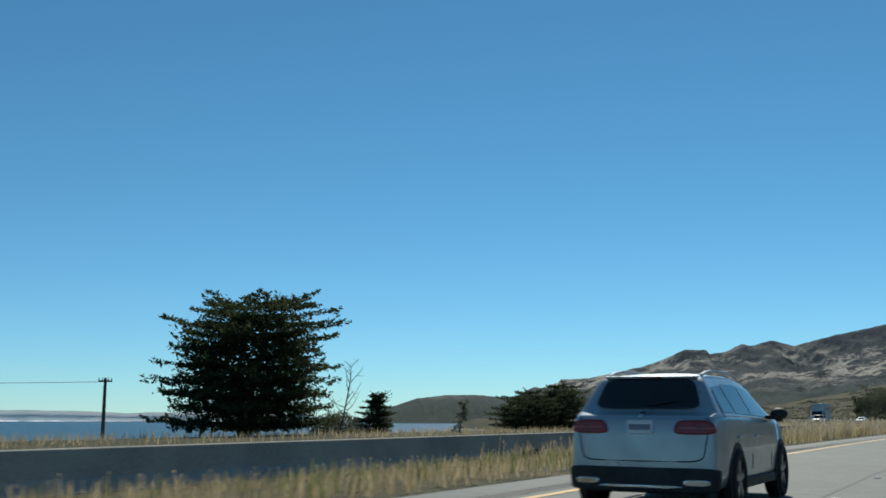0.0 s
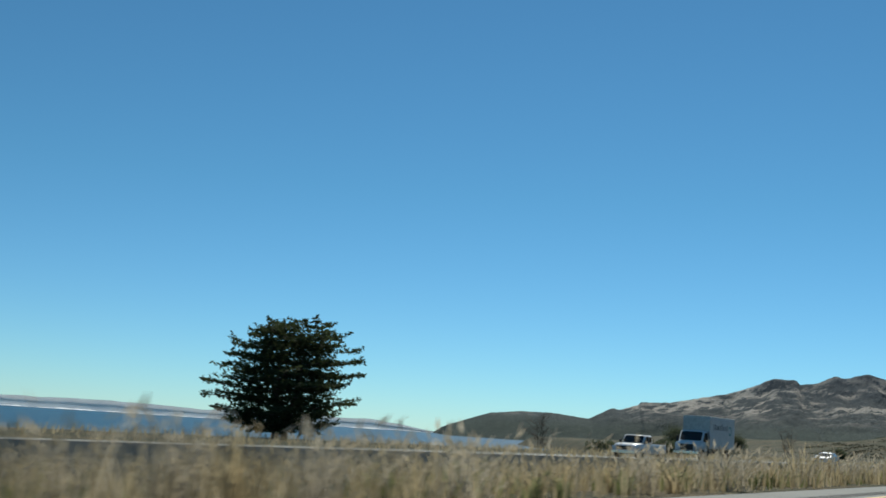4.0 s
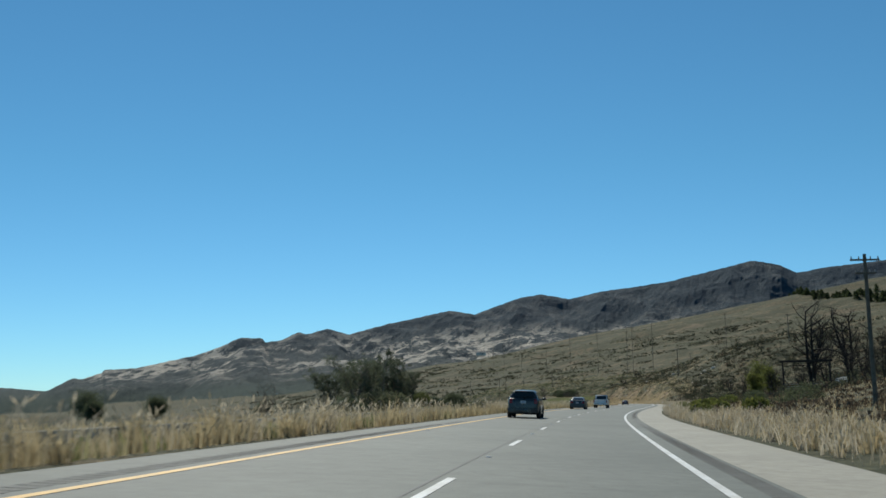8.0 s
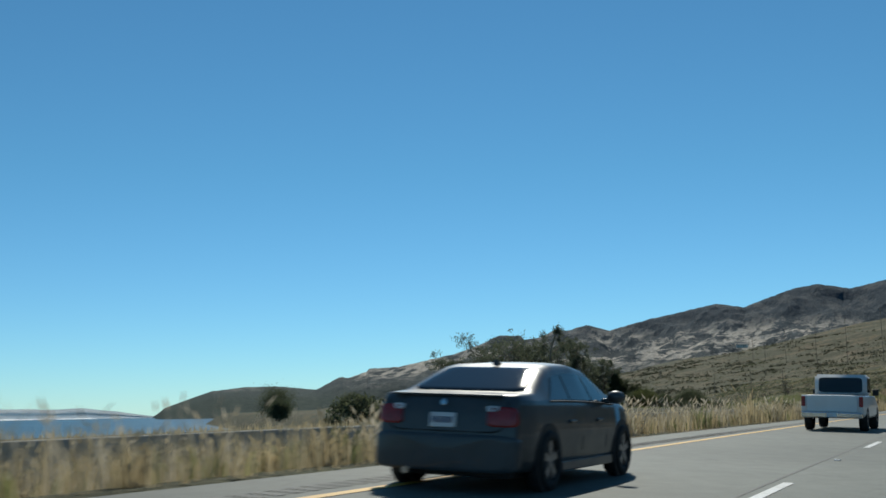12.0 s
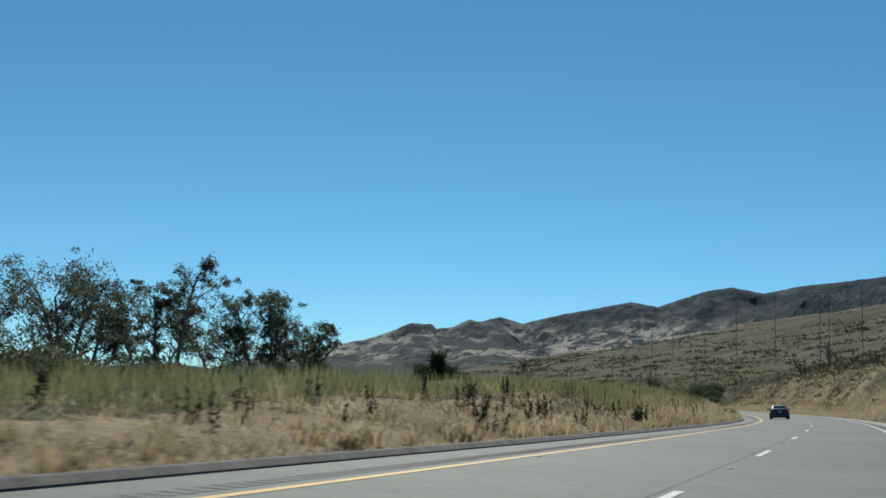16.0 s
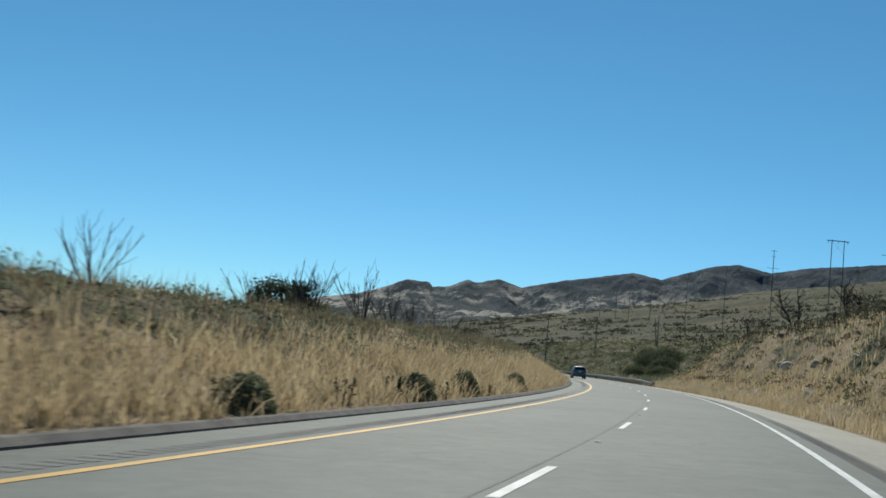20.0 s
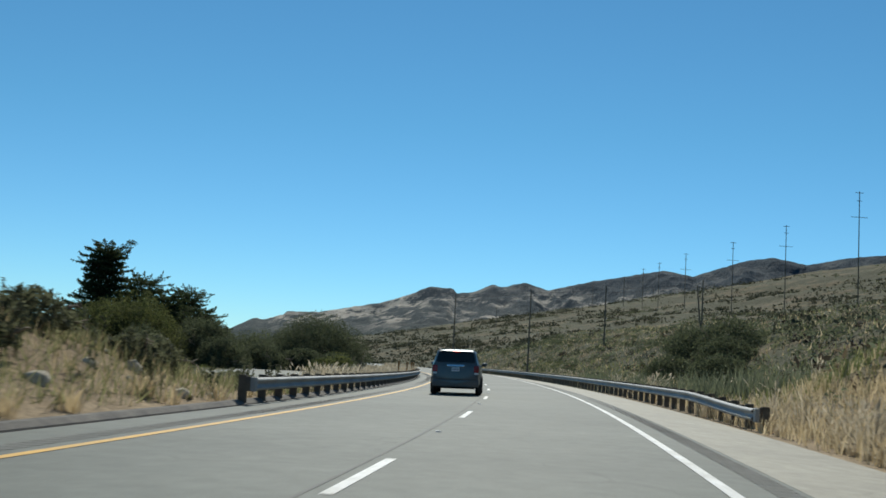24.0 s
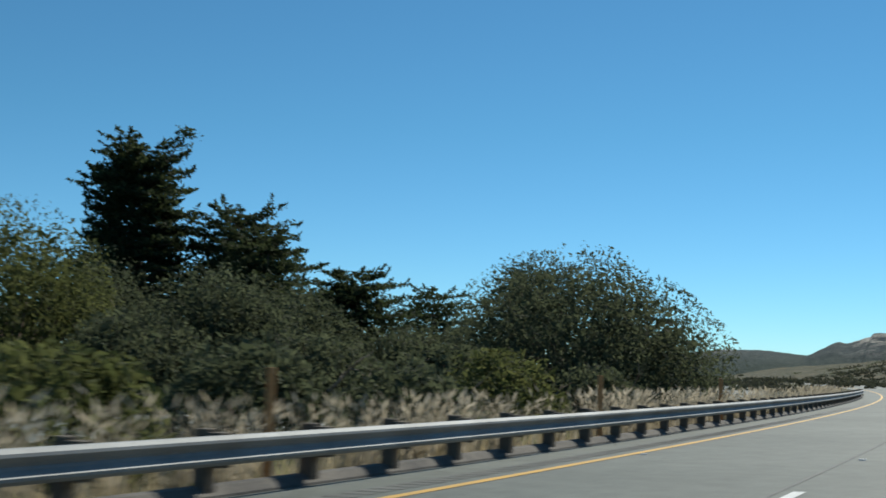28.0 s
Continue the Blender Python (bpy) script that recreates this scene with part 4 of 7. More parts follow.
blades("ravine_weeds", scatter(rg, 24000, 735, 930, 6.0, 26, 0.5, 11, 15), 0.8, 0.045, M_GRASS_GREEN, "green weeds below the guard rail", 15, plain=True)


def tufts(name, spots, label, seed, tall, material, count=(24, 46), wide=0.13, lean=0.8, heads=0.3):
    """Tussocks: blades that rise from one root and fan outwards."""
    rng = np.random.default_rng(seed)
    v, q, t, n0 = [], [], [], 0
    for c in spots:
        k = int(rng.integers(*count))
        big = math.exp(rng.normal(0, 0.28))
        a, r = rng.uniform(0, 6.283, k), wide * big * np.sqrt(rng.uniform(0, 1, k))
        h = tall * big * rng.uniform(0.5, 1.15, k)
        out = np.stack([np.cos(a), np.sin(a), np.zeros(k)], 1)
        side = np.stack([-np.sin(a), np.cos(a), np.zeros(k)], 1) * rng.uniform(0.007, 0.016, (k, 1))
        p0 = c + out * r[:, None]
        bend = out * (h * lean * rng.uniform(0.1, 0.8, k))[:, None] + rng.normal(0, 0.08, (k, 3)) * h[:, None] * np.array([1, 1, 0])
        up = np.array([[0, 0, 1.0]]) * h[:, None]
        p1, p2 = p0 + up * 0.6 + bend * 0.35, p0 + up * (1 - 0.25 * rng.uniform(0, 1, (k, 1))) + bend
        v.append(np.stack([p0 - side, p0 + side, p1 + side, p1 - side, p2], 1).reshape(-1, 3))
        i = n0 + np.arange(k)[:, None] * 5
        q.append(i + np.array([[0, 1, 2, 3]]))
        t.append(i + np.array([[3, 2, 4]]))
        n0 += k * 5
        m = np.where(rng.uniform(size=k) < heads)[0]
        if len(m):
            way, s2, ln = (p2 - p1)[m], side[m] * 1.8, 0.35
            v.append(np.stack([p2[m] - way * ln, p2[m] + s2, p2[m] + way * ln, p2[m] - s2], 1).reshape(-1, 3))
            q.append(n0 + np.arange(len(m) * 4).reshape(-1, 4))
            n0 += len(m) * 4
    ob = new(name, fast_mesh(name, np.concatenate(v), np.concatenate(q), material, np.concatenate(t)))
    return tagged(ob, label, "grass", kind="stuff")


def weed_stalks(name, spots, label, seed, tall, material):
    """Dead upright weeds: a thin stem with short side twigs and shrivelled leaves."""
    rng = np.random.default_rng(seed)
    tb, pts = Tubes(), []
    for c in spots:
        for _ in range(int(rng.integers(1, 5))):
            h = tall * rng.uniform(0.6, 1.25)
            p = limb(rng, c + rng.normal(0, 0.12, 3) * np.array([1, 1, 0]), (rng.normal(0, 0.1), rng.normal(0, 0.1), 1), h, 0, 5, 0.05)
            tb.add(p, np.linspace(0.016, 0.006, 6), 3)
            z = rng.uniform(0.2, 1.0, 34)
            at_ = np.array([[np.interp(u * 5, range(6), p[:, i]) for i in range(3)] for u in z])
            pts.append(at_ + rng.normal(0, 0.055, (34, 3)) * (1.25 - z[:, None]))
    v, f = leaf_quads(np.concatenate(pts), 0.075, rng, 0.0, 1.8)
    tv, tf = np.concatenate(tb.v), np.concatenate(tb.f)
    ob = new(name, fast_mesh(name, np.concatenate([tv, v]), np.concatenate([tf, f + len(tv)]), material))
    return tagged(ob, label, "weeds", kind="stuff")


tufts("verge_tussock", scatter(rg, 700, 190, 600, 5.0, 9.5, 0.45, 5, 73), "pale straw tussocks on the verge", 73, 0.62, M_GRASS_PALE)
tufts("verge_tussock_gold", scatter(rg, 700, 170, 610, 5.3, 10.5, 0.45, 6, 74), "golden tussocks on the verge", 74, 0.55, M_GRASS)
tufts("kerb_tussock", scatter(rg, 150, 478, 735, -9.0, -8.0, 0.3, 4, 75), "golden tussocks along the asphalt kerb", 75, 0.5, M_GRASS_TAN, (40, 70), 0.2)
tufts("bank_tussock", scatter(rg, 240, 458, 570, -14, -8.2, 0.6, 7, 76), "dry tussocks scattered on the bare bank", 76, 0.38, M_GRASS)
tufts("median_tussock", scatter(rg, 520, 60, 462, -9.6, -7.8, 0.3, 6, 77), "full straw tussocks at the edge of the median", 77, 0.6, M_GRASS, (34, 60), 0.2)
tufts("green_tussock", scatter(rg, 110, 60, 450, -9.4, -7.9, 0.3, 6, 78), "olive green tussocks at the edge of the median", 78, 0.5, M_GRASS_OLIVE, (34, 60), 0.2)
tufts("rail_tussock", np.concatenate([scatter(rg, 150, 700, 742, 5.0, 7.0, 0.2, 6, 79), scatter(rg, 130, 742, 820, 5.35, 6.4, 0.2, 6, 79)]), "grey-green tussocks at the foot of the guard rail", 79, 0.5, M_GRASS_PALE)
weed_stalks("weed_stalk", scatter(rg, 90, 465, 600, -14, -8.6, 0.3, 8, 80), "dark dead weed stalks on the bank", 80, 0.8, M_CHAPARRAL)
weed_stalks("kerb_weed", scatter(rg, 26, 556, 640, -8.8, -8.15, 0.2, 8, 86), "dark upright weeds along the kerb", 86, 0.55, M_CHAPARRAL)
weed_stalks("weed_stalk_verge", scatter(rg, 90, 260, 460, 7.0, 14, 0.3, 8, 81), "dark dead weed stalks on the verge", 81, 0.9, M_DEAD)
weed_stalks("bank_end_weed", scatter(rg, 150, 700, 752, -15, -8.6, 0.2, 8, 82), "grey-green upright weeds on the end of the bank", 82, 0.9, M_BUSH_GREY)
blades("bank_end_grass", scatter(rg, 9000, 700, 750, -17, -8.4, 0.4, 5, 83), 0.6, 0.04, M_GRASS_OLIVE, "olive grass on the end of the bank", 83, 0.7, plain=True)


def fountain_row(name, spots, label, seed, tall=1.25):
    """Clumps of arching feathery grass with pale plumes."""
    rng = np.random.default_rng(seed)
    pts, plume = [], []
    for x, y, z in spots:
        c = np.array([x, y, z])
        k = rng.integers(45, 80)
        pts.append(c + rng.normal(0, 0.16, (k, 3)) * np.array([1, 1, 0.05]))
    return blades(name, np.concatenate(pts), tall, 0.022, M_GRASS_PALE, label, seed, 0.75, 0.75, (0.5, 0.1))


fountain_row("fountain_grass", scatter(rg, 270, 745, 905, -9.5, -8.3, 0.2, 8, 21), "pale plumed fountain grass behind the guard rail", 21, 0.95)
fountain_row("ravine_plume_grass", scatter(rg, 110, 748, 880, 6.0, 13, 0.5, 9, 22), "pale plumed grass beyond the guard rail", 22, 1.1)
fountain_row("median_plume_grass", scatter(rg, 240, 55, 440, -10.2, -7.9, 0.5, 9, 23), "pale plumed grass at the edge of the median", 23, 0.85)
fountain_row("verge_plume_grass", scatter(rg, 60, 600, 740, 5.1, 6.4, 0.5, 9, 24), "pale plumed grass beside the shoulder", 24, 0.8)


def scrub_field(name, n, s0, s1, d0, d1, size, material, label, seed, patch=0.75, scale=38, k=22, cluster=0, fine=0.55):
    """Far scrub: many low leafy mounds as one object."""
    rng = np.random.default_rng(seed)
    if cluster:                              # thickets: shrubs drawn together along the slope
        s, d = rng.uniform(s0, s1, n // cluster), rng.uniform(d0, d1, n // cluster)
        long = rng.uniform(4, 22, n // cluster) * min(1.0, cluster / 20)
        m = np.repeat(np.arange(n // cluster), cluster)
        s = s[m] + rng.normal(0, 1, len(m)) * long[m]
        d = np.maximum(d0, d[m] + rng.normal(0, 1, len(m)) * (2.0 + 0.12 * cluster))
        near = np.clip(d, -90, 60)
        x, y = plan(s, near)
        c = np.stack([x + d - near, y, height(s, d) - 0.03], 1)
    else:
        c = scatter(rng, n, s0, s1, d0, d1, patch, scale, seed)
    r = size * np.exp(rng.normal(-0.1, 0.45, (len(c), 1, 1)))
    g = rng.normal(size=(len(c), k, 3))
    g /= np.linalg.norm(g, axis=2)[:, :, None]
    g[:, :, 2] = np.abs(g[:, :, 2])
    p = (c[:, None] + g * r * np.array([1.15, 1.15, 0.75]) * rng.uniform(0.6, 1.05, (len(c), k, 1))).reshape(-1, 3)
    v, f = leaf_quads(p, size * fine, rng, 0.0, 1.3)
    ob = new(name, fast_mesh(name, v, f, material))
    return tagged(ob, label, "scrub", kind="stuff")


scrub_field("hill_scrub", 6000, 300, 1500, 40, 330, 1.7, M_CHAPARRAL, "dark grey-green chaparral in patches over the hillside", 31, 0.85, 70, 11, 14)
scrub_field("hill_scrub_grey", 5200, 300, 1600, 20, 500, 1.2, M_BUSH_GREY, "grey-green scrub scattered over the hillside", 32, 0.8, 45, 9, 16)
scrub_field("knoll_scrub", 1500, 545, 735, 15, 75, 0.9, M_CHAPARRAL, "dense dark chaparral on the knoll above the cut", 57, 0.5, 30, 14, 10)
scrub_field("slope_scrub", 1500, 560, 960, 9, 60, 0.8, M_CHAPARRAL, "dark bushes on the cut slope", 33, 0.5, 22, 26, 0, 0.36)
scrub_field("hill_tufts", 2400, 690, 1020, 8, 130, 0.6, M_DRYBROWN, "brown tufts of dry brush over the hillside", 52, 0.75, 26, 9)
scrub_field("ravine_scrub", 1300, 745, 985, 11, 52, 0.8, M_SAGE, "dense olive scrub filling the slope below the hill", 58, 0.45, 30, 34, 0, 0.3)
scrub_field("ravine_dark_scrub", 560, 760, 985, 16, 62, 1.2, M_BUSH, "dark green thickets on the slope below the hill", 59, 0.8, 34, 40, 14, 0.28)
scrub_field("hill_weeds", 2000, 700, 1000, 10, 90, 0.7, M_SAGE, "grey-green weeds over the lower hillside", 53, 0.6, 25, 16, 0, 0.4)
scrub_field("valley_scrub", 1600, 1010, 1400, -50, 70, 1.3, M_CHAPARRAL, "dense scrub in the valley beyond the bend", 34, 0.5, 40)
scrub_field("cut_bank_scrub", 420, 585, 800, 6.8, 26, 0.5, M_SAGE, "grey-green brush on the rocky cut bank", 42, 0.5, 14, 40, 0, 0.25)
scrub_field("cut_bank_brush", 420, 585, 800, 10, 30, 0.7, M_DEAD, "dark brown brush on the rocky cut bank", 43, 0.6, 20, 44, 0, 0.25)
scrub_field("crest_brush", 520, 655, 745, 12.6, 25, 0.95, M_CHAPARRAL, "dark grey-green brush under the bare oaks", 61, 0.45, 20, 30, 0, 0.26)
scrub_field("bank_thicket", 300, 640, 735, 8.2, 14, 0.62, M_DEAD, "dead brown brush in patches on the cut bank", 62, 0.7, 16, 40, 6, 0.2)
scrub_field("green_groundcover", 90, 628, 652, 6.3, 9.5, 0.35, M_BUSH, "low dark green ground cover at the foot of the cut bank", 56, 0.3, 8)
scrub_field("bank_scrub", 1150, 560, 712, -18, -11.3, 0.5, M_SAGE, "grey-green scrub along the top of the bank", 35, 0.3, 18, 40, 0, 0.24)
scrub_field("burnt_scrub", 2000, 240, 600, 9.6, 34, 0.5, M_DEAD, "dead brown brush on the burnt slope", 36, 0.3, 16, 26)
scrub_field("brown_scrub", 1400, 280, 640, 34, 90, 0.9, M_DEAD, "brown brush on the slope", 44, 0.5, 30, 16)
scrub_field("near_slope_scrub", 1500, 380, 640, 16, 80, 0.9, M_CHAPARRAL, "dark green brush on the lower slope", 45, 0.75, 40, 20, 14)
scrub_field("burnt_patch", 320, 640, 980, 12, 80, 0.9, leafy("burnt_scrub", (0.025, 0.022, 0.02), (0.07, 0.055, 0.04)), "black burnt scrub on the slope", 37, 0.85, 40)
scrub_field("median_shrub", 160, 30, 450, -13.5, -9.0, 0.3, M_DEAD, "low brown weeds in the median", 38, 0.4, 15)


def pine_line(name, spots, label):
    """A far row of dark conifers as one object: thin trunks and narrow, ragged crowns."""
    rng = np.random.default_rng(77)
    pts = []
    for x, y, h in spots:
        z = ground_xy(x, y)
        q = rng.uniform(0.04, 1, (150, 1))
        r = h * 0.46 * (1.05 - q ** 2) * np.sqrt(rng.uniform(0, 1, (150, 1)))
        a = rng.uniform(0, 6.28, (150, 1))
        pts.append(np.concatenate([x + r * np.cos(a), y + r * np.sin(a), z + h * q], 1))
    v, f = leaf_quads(np.concatenate(pts), 1.5, rng, 0.3, 1.5)
    tagged(new(name, fast_mesh(name, v, f, M_CYPRESS)), label, "trees", kind="stuff")


rp = random.Random(8)
# ---- trees, by stretch ----
cypress("cypress_tree", at(64.8, -53), 11.0, 14.4, 1, "large dark wind-shaped cypress on the sea bluff", 30000, 0.04, 1.0, (0.95, 0.98, 0.96, 0.93, 0.88, 0.76, 0.55), 0.25, 1.4)
broadleaf("dead_tree", at(68.6, -46.9), 6.1, 4.6, 2, "bare grey dead tree beside the cypress", leaves=0, bark=M_BARK, stems=1, thin=0.6, spread=3.0)
cypress("cypress_tree", at_xy(-60.0, 102.6, float(height(102.6, -61))), 4.8, 4.4, 3, "small dark pointed cypress on the sea bluff", 7000, leader=0.3)
for s, d, h, w, sd in [(108, -49, 4.3, 8.0, 4), (112.6, -46.8, 5.2, 8.4, 5)]:
    cypress("cypress_tree", at(s, d), h, w, sd, "low wind-swept cypress in a row above the sea", 9000, 0.03, 0.0, (0.7, 0.85, 0.95, 1.0, 0.8, 0.5, 0.25), 0.22, 2.6)
cypress("cypress_tree", at(176, -53.5), 8.8, 10.5, 7, "lone dark cypress with ragged flat limbs", 18000, 0.06, 0.0, (0.7, 0.9, 1.0, 0.95, 0.85, 0.7, 0.4), 0.25, 1.0)
broadleaf("sapling", at_xy(-42.4, 86.7, float(height(86.7, -43))), 3.2, 1.6, 26, "thin nearly bare sapling among dry grass", M_EUCA, M_BARK, 60, 0.9, 0.14, 0.2, 1, 2, 0.5)
shrub("round_bush", at_xy(-62.5, 98.5, float(height(98, -63))), 3.4, 7.0, 27, "low grey-green bush beside the small cypress", M_BUSH_GREY, 3200, 0.2, 20)
for s, d, h, sd in [(290, -52, 5.5, 9), (226, -60, 5.0, 10), (352, -40, 4.5, 12)]:
    broadleaf("leafless_tree", at(s, d), h, 5.0, sd, "small leafless tree among dry grass", leaves=0, bark=M_BARK, stems=3, bare=0.25, twigs=3, thin=0.5)
for s, d, h, w, sd in [(262, -70, 3.4, 8.0, 13), (275, -66, 3.8, 9.0, 14), (455, -62, 4.5, 9.0, 17)]:
    shrub("round_bush", at(s, d), h, w, sd, "dark rounded bush on the coastal flat", leaves=3200, leaf=0.32)
for s, d, h, w, sd in [(560, -76, 8.0, 15, 18), (575, -84, 9.0, 18, 19), (592, -78, 7.5, 14, 20), (545, -70, 5.0, 11, 30)]:
    shrub("coast_oak", at(s, d), h, w, sd, "dense grey-green spreading oak beyond the bank", M_BUSH_GREY, 6500, 0.36, 26, dead=1)
EUC = [(-39, 607, 22, 9), (-43, 589.5, 19, 12), (-46, 598, 17, 10), (-52, 582, 15, 9), (-37, 637, 20, 9), (-45, 637, 17.5, 10), (-39.5, 646, 20, 8), (-33, 648, 15.5, 7), (-48, 618, 16, 9)]
for k, (x, y, zt, w) in enumerate(EUC):
    eucalyptus("eucalyptus_tree", at_xy(x, y, -2.6), zt + 2.0, w * 1.45, 40 + k, "slender eucalyptus with sparse clumps of grey-green leaves", 7500, 2 + k % 2)
for k, (x, y, h, w) in enumerate([(-42, 600, 8.5, 16), (-48, 590, 9, 17), (-41, 616, 8, 15), (-42, 630, 8, 16), (-38, 642, 5.5, 11), (-34, 652, 5, 10), (-50, 606, 6, 14), (-41, 534, 6, 6), (-36, 668, 4.5, 11), (-42, 682, 4.5, 12)]):
    shrub("thicket", at_xy(x, y, -2.6), h, w, 60 + k, "grey-green thicket at the foot of the eucalyptus", M_SAGE, leaves=6000 if h > 8 else 2200, leaf=0.32, lumps=24)
broadleaf("leafless_tree", at_xy(-25, 545, -1.2), 5.0, 4.5, 59, "bare grey leafless shrub on the bank", leaves=0, bark=M_BARK, stems=4, bare=0.15, thin=0.45)
broadleaf("leafless_tree", at(582, -30), 6.0, 6.0, 23, "bare pale leafless tree behind the crest of the bank", leaves=0, bark=M_BARK, stems=2, bare=0.3, twigs=6, thin=0.8, spread=1.3)
for k, (s, d, h) in enumerate([(596, -19, 2.6), (604, -18, 3.2), (640, -19.5, 2.9), (647, -18.5, 3.4), (655, -19, 2.5), (668, -20, 2.2), (615, -17.5, 2.4), (628, -18, 2.2), (633, -17, 2.5), (636, -19, 2.8), (644, -17.5, 2.3), (651, -17.6, 2.6), (660, -18, 2.7), (664, -17.4, 2.0), (674, -17.6, 2.4), (681, -18.2, 2.1), (689, -17.5, 2.3), (697, -18.3, 2.0), (706, -17.4, 2.2)]):
    fan_shrub("leafless_shrub", at(s, d), h, h * 1.1, 70 + k, "leafless fan-shaped shrub on the bank")
for k, (s, d) in enumerate([(584, -8.6), (590, -8.4), (596, -8.7), (606, -8.5), (618, -8.4), (626, -8.6), (560, -8.8), (640, -8.6), (521, -9.5)]):
    shrub("roadside_shrub", at(s, d), (0.78 + 0.07 * (k % 3)) if 580 < s < 645 else 0.55, 1.3 if 580 < s < 645 else 0.9, 80 + k, "small grey-green shrub beside the asphalt kerb", M_SAGE, 2800, 0.072, 12)
for k, (s, d, h, w) in enumerate([(716, -11.5, 0.8, 1.8), (720, -12.5, 1.0, 2.2), (724, -10.8, 0.7, 1.6), (729, -12.2, 1.1, 2.4), (733, -11.2, 0.8, 2.0), (738, -12.5, 1.3, 2.6), (712, -12.2, 0.8, 1.8), (745, -13.5, 1.5, 3.0), (752, -15, 1.6, 3.4), (762, -16, 1.6, 3.4)]):
    shrub("bank_bush", at(s, d), h, w, 290 + k, "grey-green bush on the end of the bank", M_BUSH_GREY, 2200, 0.11, 16, dead=2)
shrub("dark_shrub", at(641, -22), 2.0, 3.2, 95, "dark green shrub on top of the bank", leaves=1600, leaf=0.15)
# the burnt grove by the ranch gate
for k, (s, d, h, w) in enumerate([(424, 29, 17, 15), (431, 36, 14, 12), (436, 24, 6, 6), (398, 38, 8, 8), (452, 30, 7, 6), (470, 26, 6, 6), (440, 40, 11, 9), (390, 30, 7, 5), (437, 33, 10, 9), (510, 24, 7, 5), (547, 24, 7, 5), (386, 34, 7, 6), (375, 30, 5, 5)]):
    broadleaf("burnt_tree", at(s, d), h, w, 100 + k, "black burnt tree without leaves", leaves=0, bark=M_BURNT, stems=3, bare=0.25, twigs=6 if k < 2 else 4, thin=0.95 if k < 2 else 0.6)
for k, (s, d, h, w) in enumerate([(506, 27.5, 8, 8), (447, 24, 5.5, 4.5), (458, 22, 5, 4), (408, 42, 6, 5)]):
    broadleaf("young_tree", at(s, d), h, w, 110 + k, "small leafy green tree regrown after fire", M_BUSH_YELLOW, M_BURNT, 2600, 0.3, 0.2, 0.35, 2)
for k, (s, d, h, w) in enumerate([(392, 14, 1.6, 4), (410, 12, 1.4, 3), (385, 10.5, 1.0, 2.4), (400, 18, 2.0, 4.5), (372, 16, 1.8, 4), (355, 20, 2.2, 5), (340, 17, 2.0, 5), (430, 15, 1.8, 4)]):
    shrub("verge_bush", at(s, d), h, w, 120 + k, "low green bush on the verge", M_BUSH_YELLOW if k < 3 else M_BUSH, 1500, 0.13)
for k, (s, d, h, w) in enumerate([(323, 7.4, 1.0, 2.2), (327, 8.2, 1.3, 2.6), (319, 8.6, 1.1, 2.2), (345, 7.3, 0.9, 2.0), (349, 8.6, 1.2, 2.4), (315, 11, 1.2, 2.6), (338, 9.5, 1.0, 2.2), (368, 7.2, 1.0, 2.0)]):
    shrub("leafy_bush", at(s, d), h, w, 220 + k, "bright green broad-leaved bush on the verge", M_BUSH_YELLOW, 900, 0.24, 8)
for k, (s, d, h, w) in enumerate([(317.5, -9.6, 1.2, 2.0), (242, -10.2, 1.0, 1.7), (415, -9.8, 1.0, 1.6)]):
    shrub("median_bush", at(s, d), h, w, 235 + k, "dense green bush at the edge of the median", M_BUSH_GREY, 2600, 0.14, 8)
for k, (s, d, h) in enumerate([(345.5, -14.2, 2.0), (352, -13.6, 1.6), (300, -13.8, 1.5)]):
    fan_shrub("leafless_shrub", at(s, d), h, h * 0.9, 240 + k, "leafless fan-shaped shrub in the median")


def fallen_branches(s, d, seed):
    """A tangle of burnt limbs on the ground."""
    rng = np.random.default_rng(seed)
    top = thing("fallen_branches", at(s, d), "tangle of black burnt branches lying on the slope", "branches")
    for _ in range(7):
        tb = Tubes()
        a = rng.uniform(0, 6.28)
        p = limb(rng, (rng.normal(0, 0.6), rng.normal(0, 0.6), 0.1), (math.cos(a), math.sin(a), rng.uniform(0.15, 0.9)), rng.uniform(2, 4.2), -0.3, 6, 0.15)
        tb.add(p, np.linspace(0.09, 0.02, 7), 5)
        for q in (2, 3, 4, 5, 6):
            tb.add(limb(rng, p[q], rng.normal(0, 1, 3) + np.array([0, 0, 0.5]), rng.uniform(0.5, 1.4), 0, 4, 0.2), np.linspace(0.03, 0.01, 5), 4)
        mpart("branch", tb.mesh("branch", M_BURNT), top)


for k, (s, d) in enumerate([(400, 24), (412, 22), (390, 26), (424, 21)]):
    fallen_branches(s, d, 250 + k)
for k, (s, d, h, w) in enumerate([(698, 14.5, 4.6, 4.6), (721, 26, 4.8, 5.4), (713, 13.2, 2.6, 3.8), (724, 29, 4.6, 5.6)]):
    broadleaf("bare_oak", at(s, d), h, w, 130 + k, "gnarled bare oak on the crest of the cut bank", bark=M_BURNT, leaves=0, bare=0.3, stems=2, twigs=3, spread=1.6)
for k, (s, d, h, w) in enumerate([(812, 23, 3.4, 8), (820, 26, 4.0, 9), (828, 29, 4.2, 10), (838, 28, 4.4, 10), (847, 30, 3.8, 9), (832, 23, 3.2, 8)]):
    shrub("slope_thicket", at(s, d, -0.3), h, w, 310 + k, "large dark green thicket on the slope", M_BUSH, 5000, 0.2, 30, dead=2)
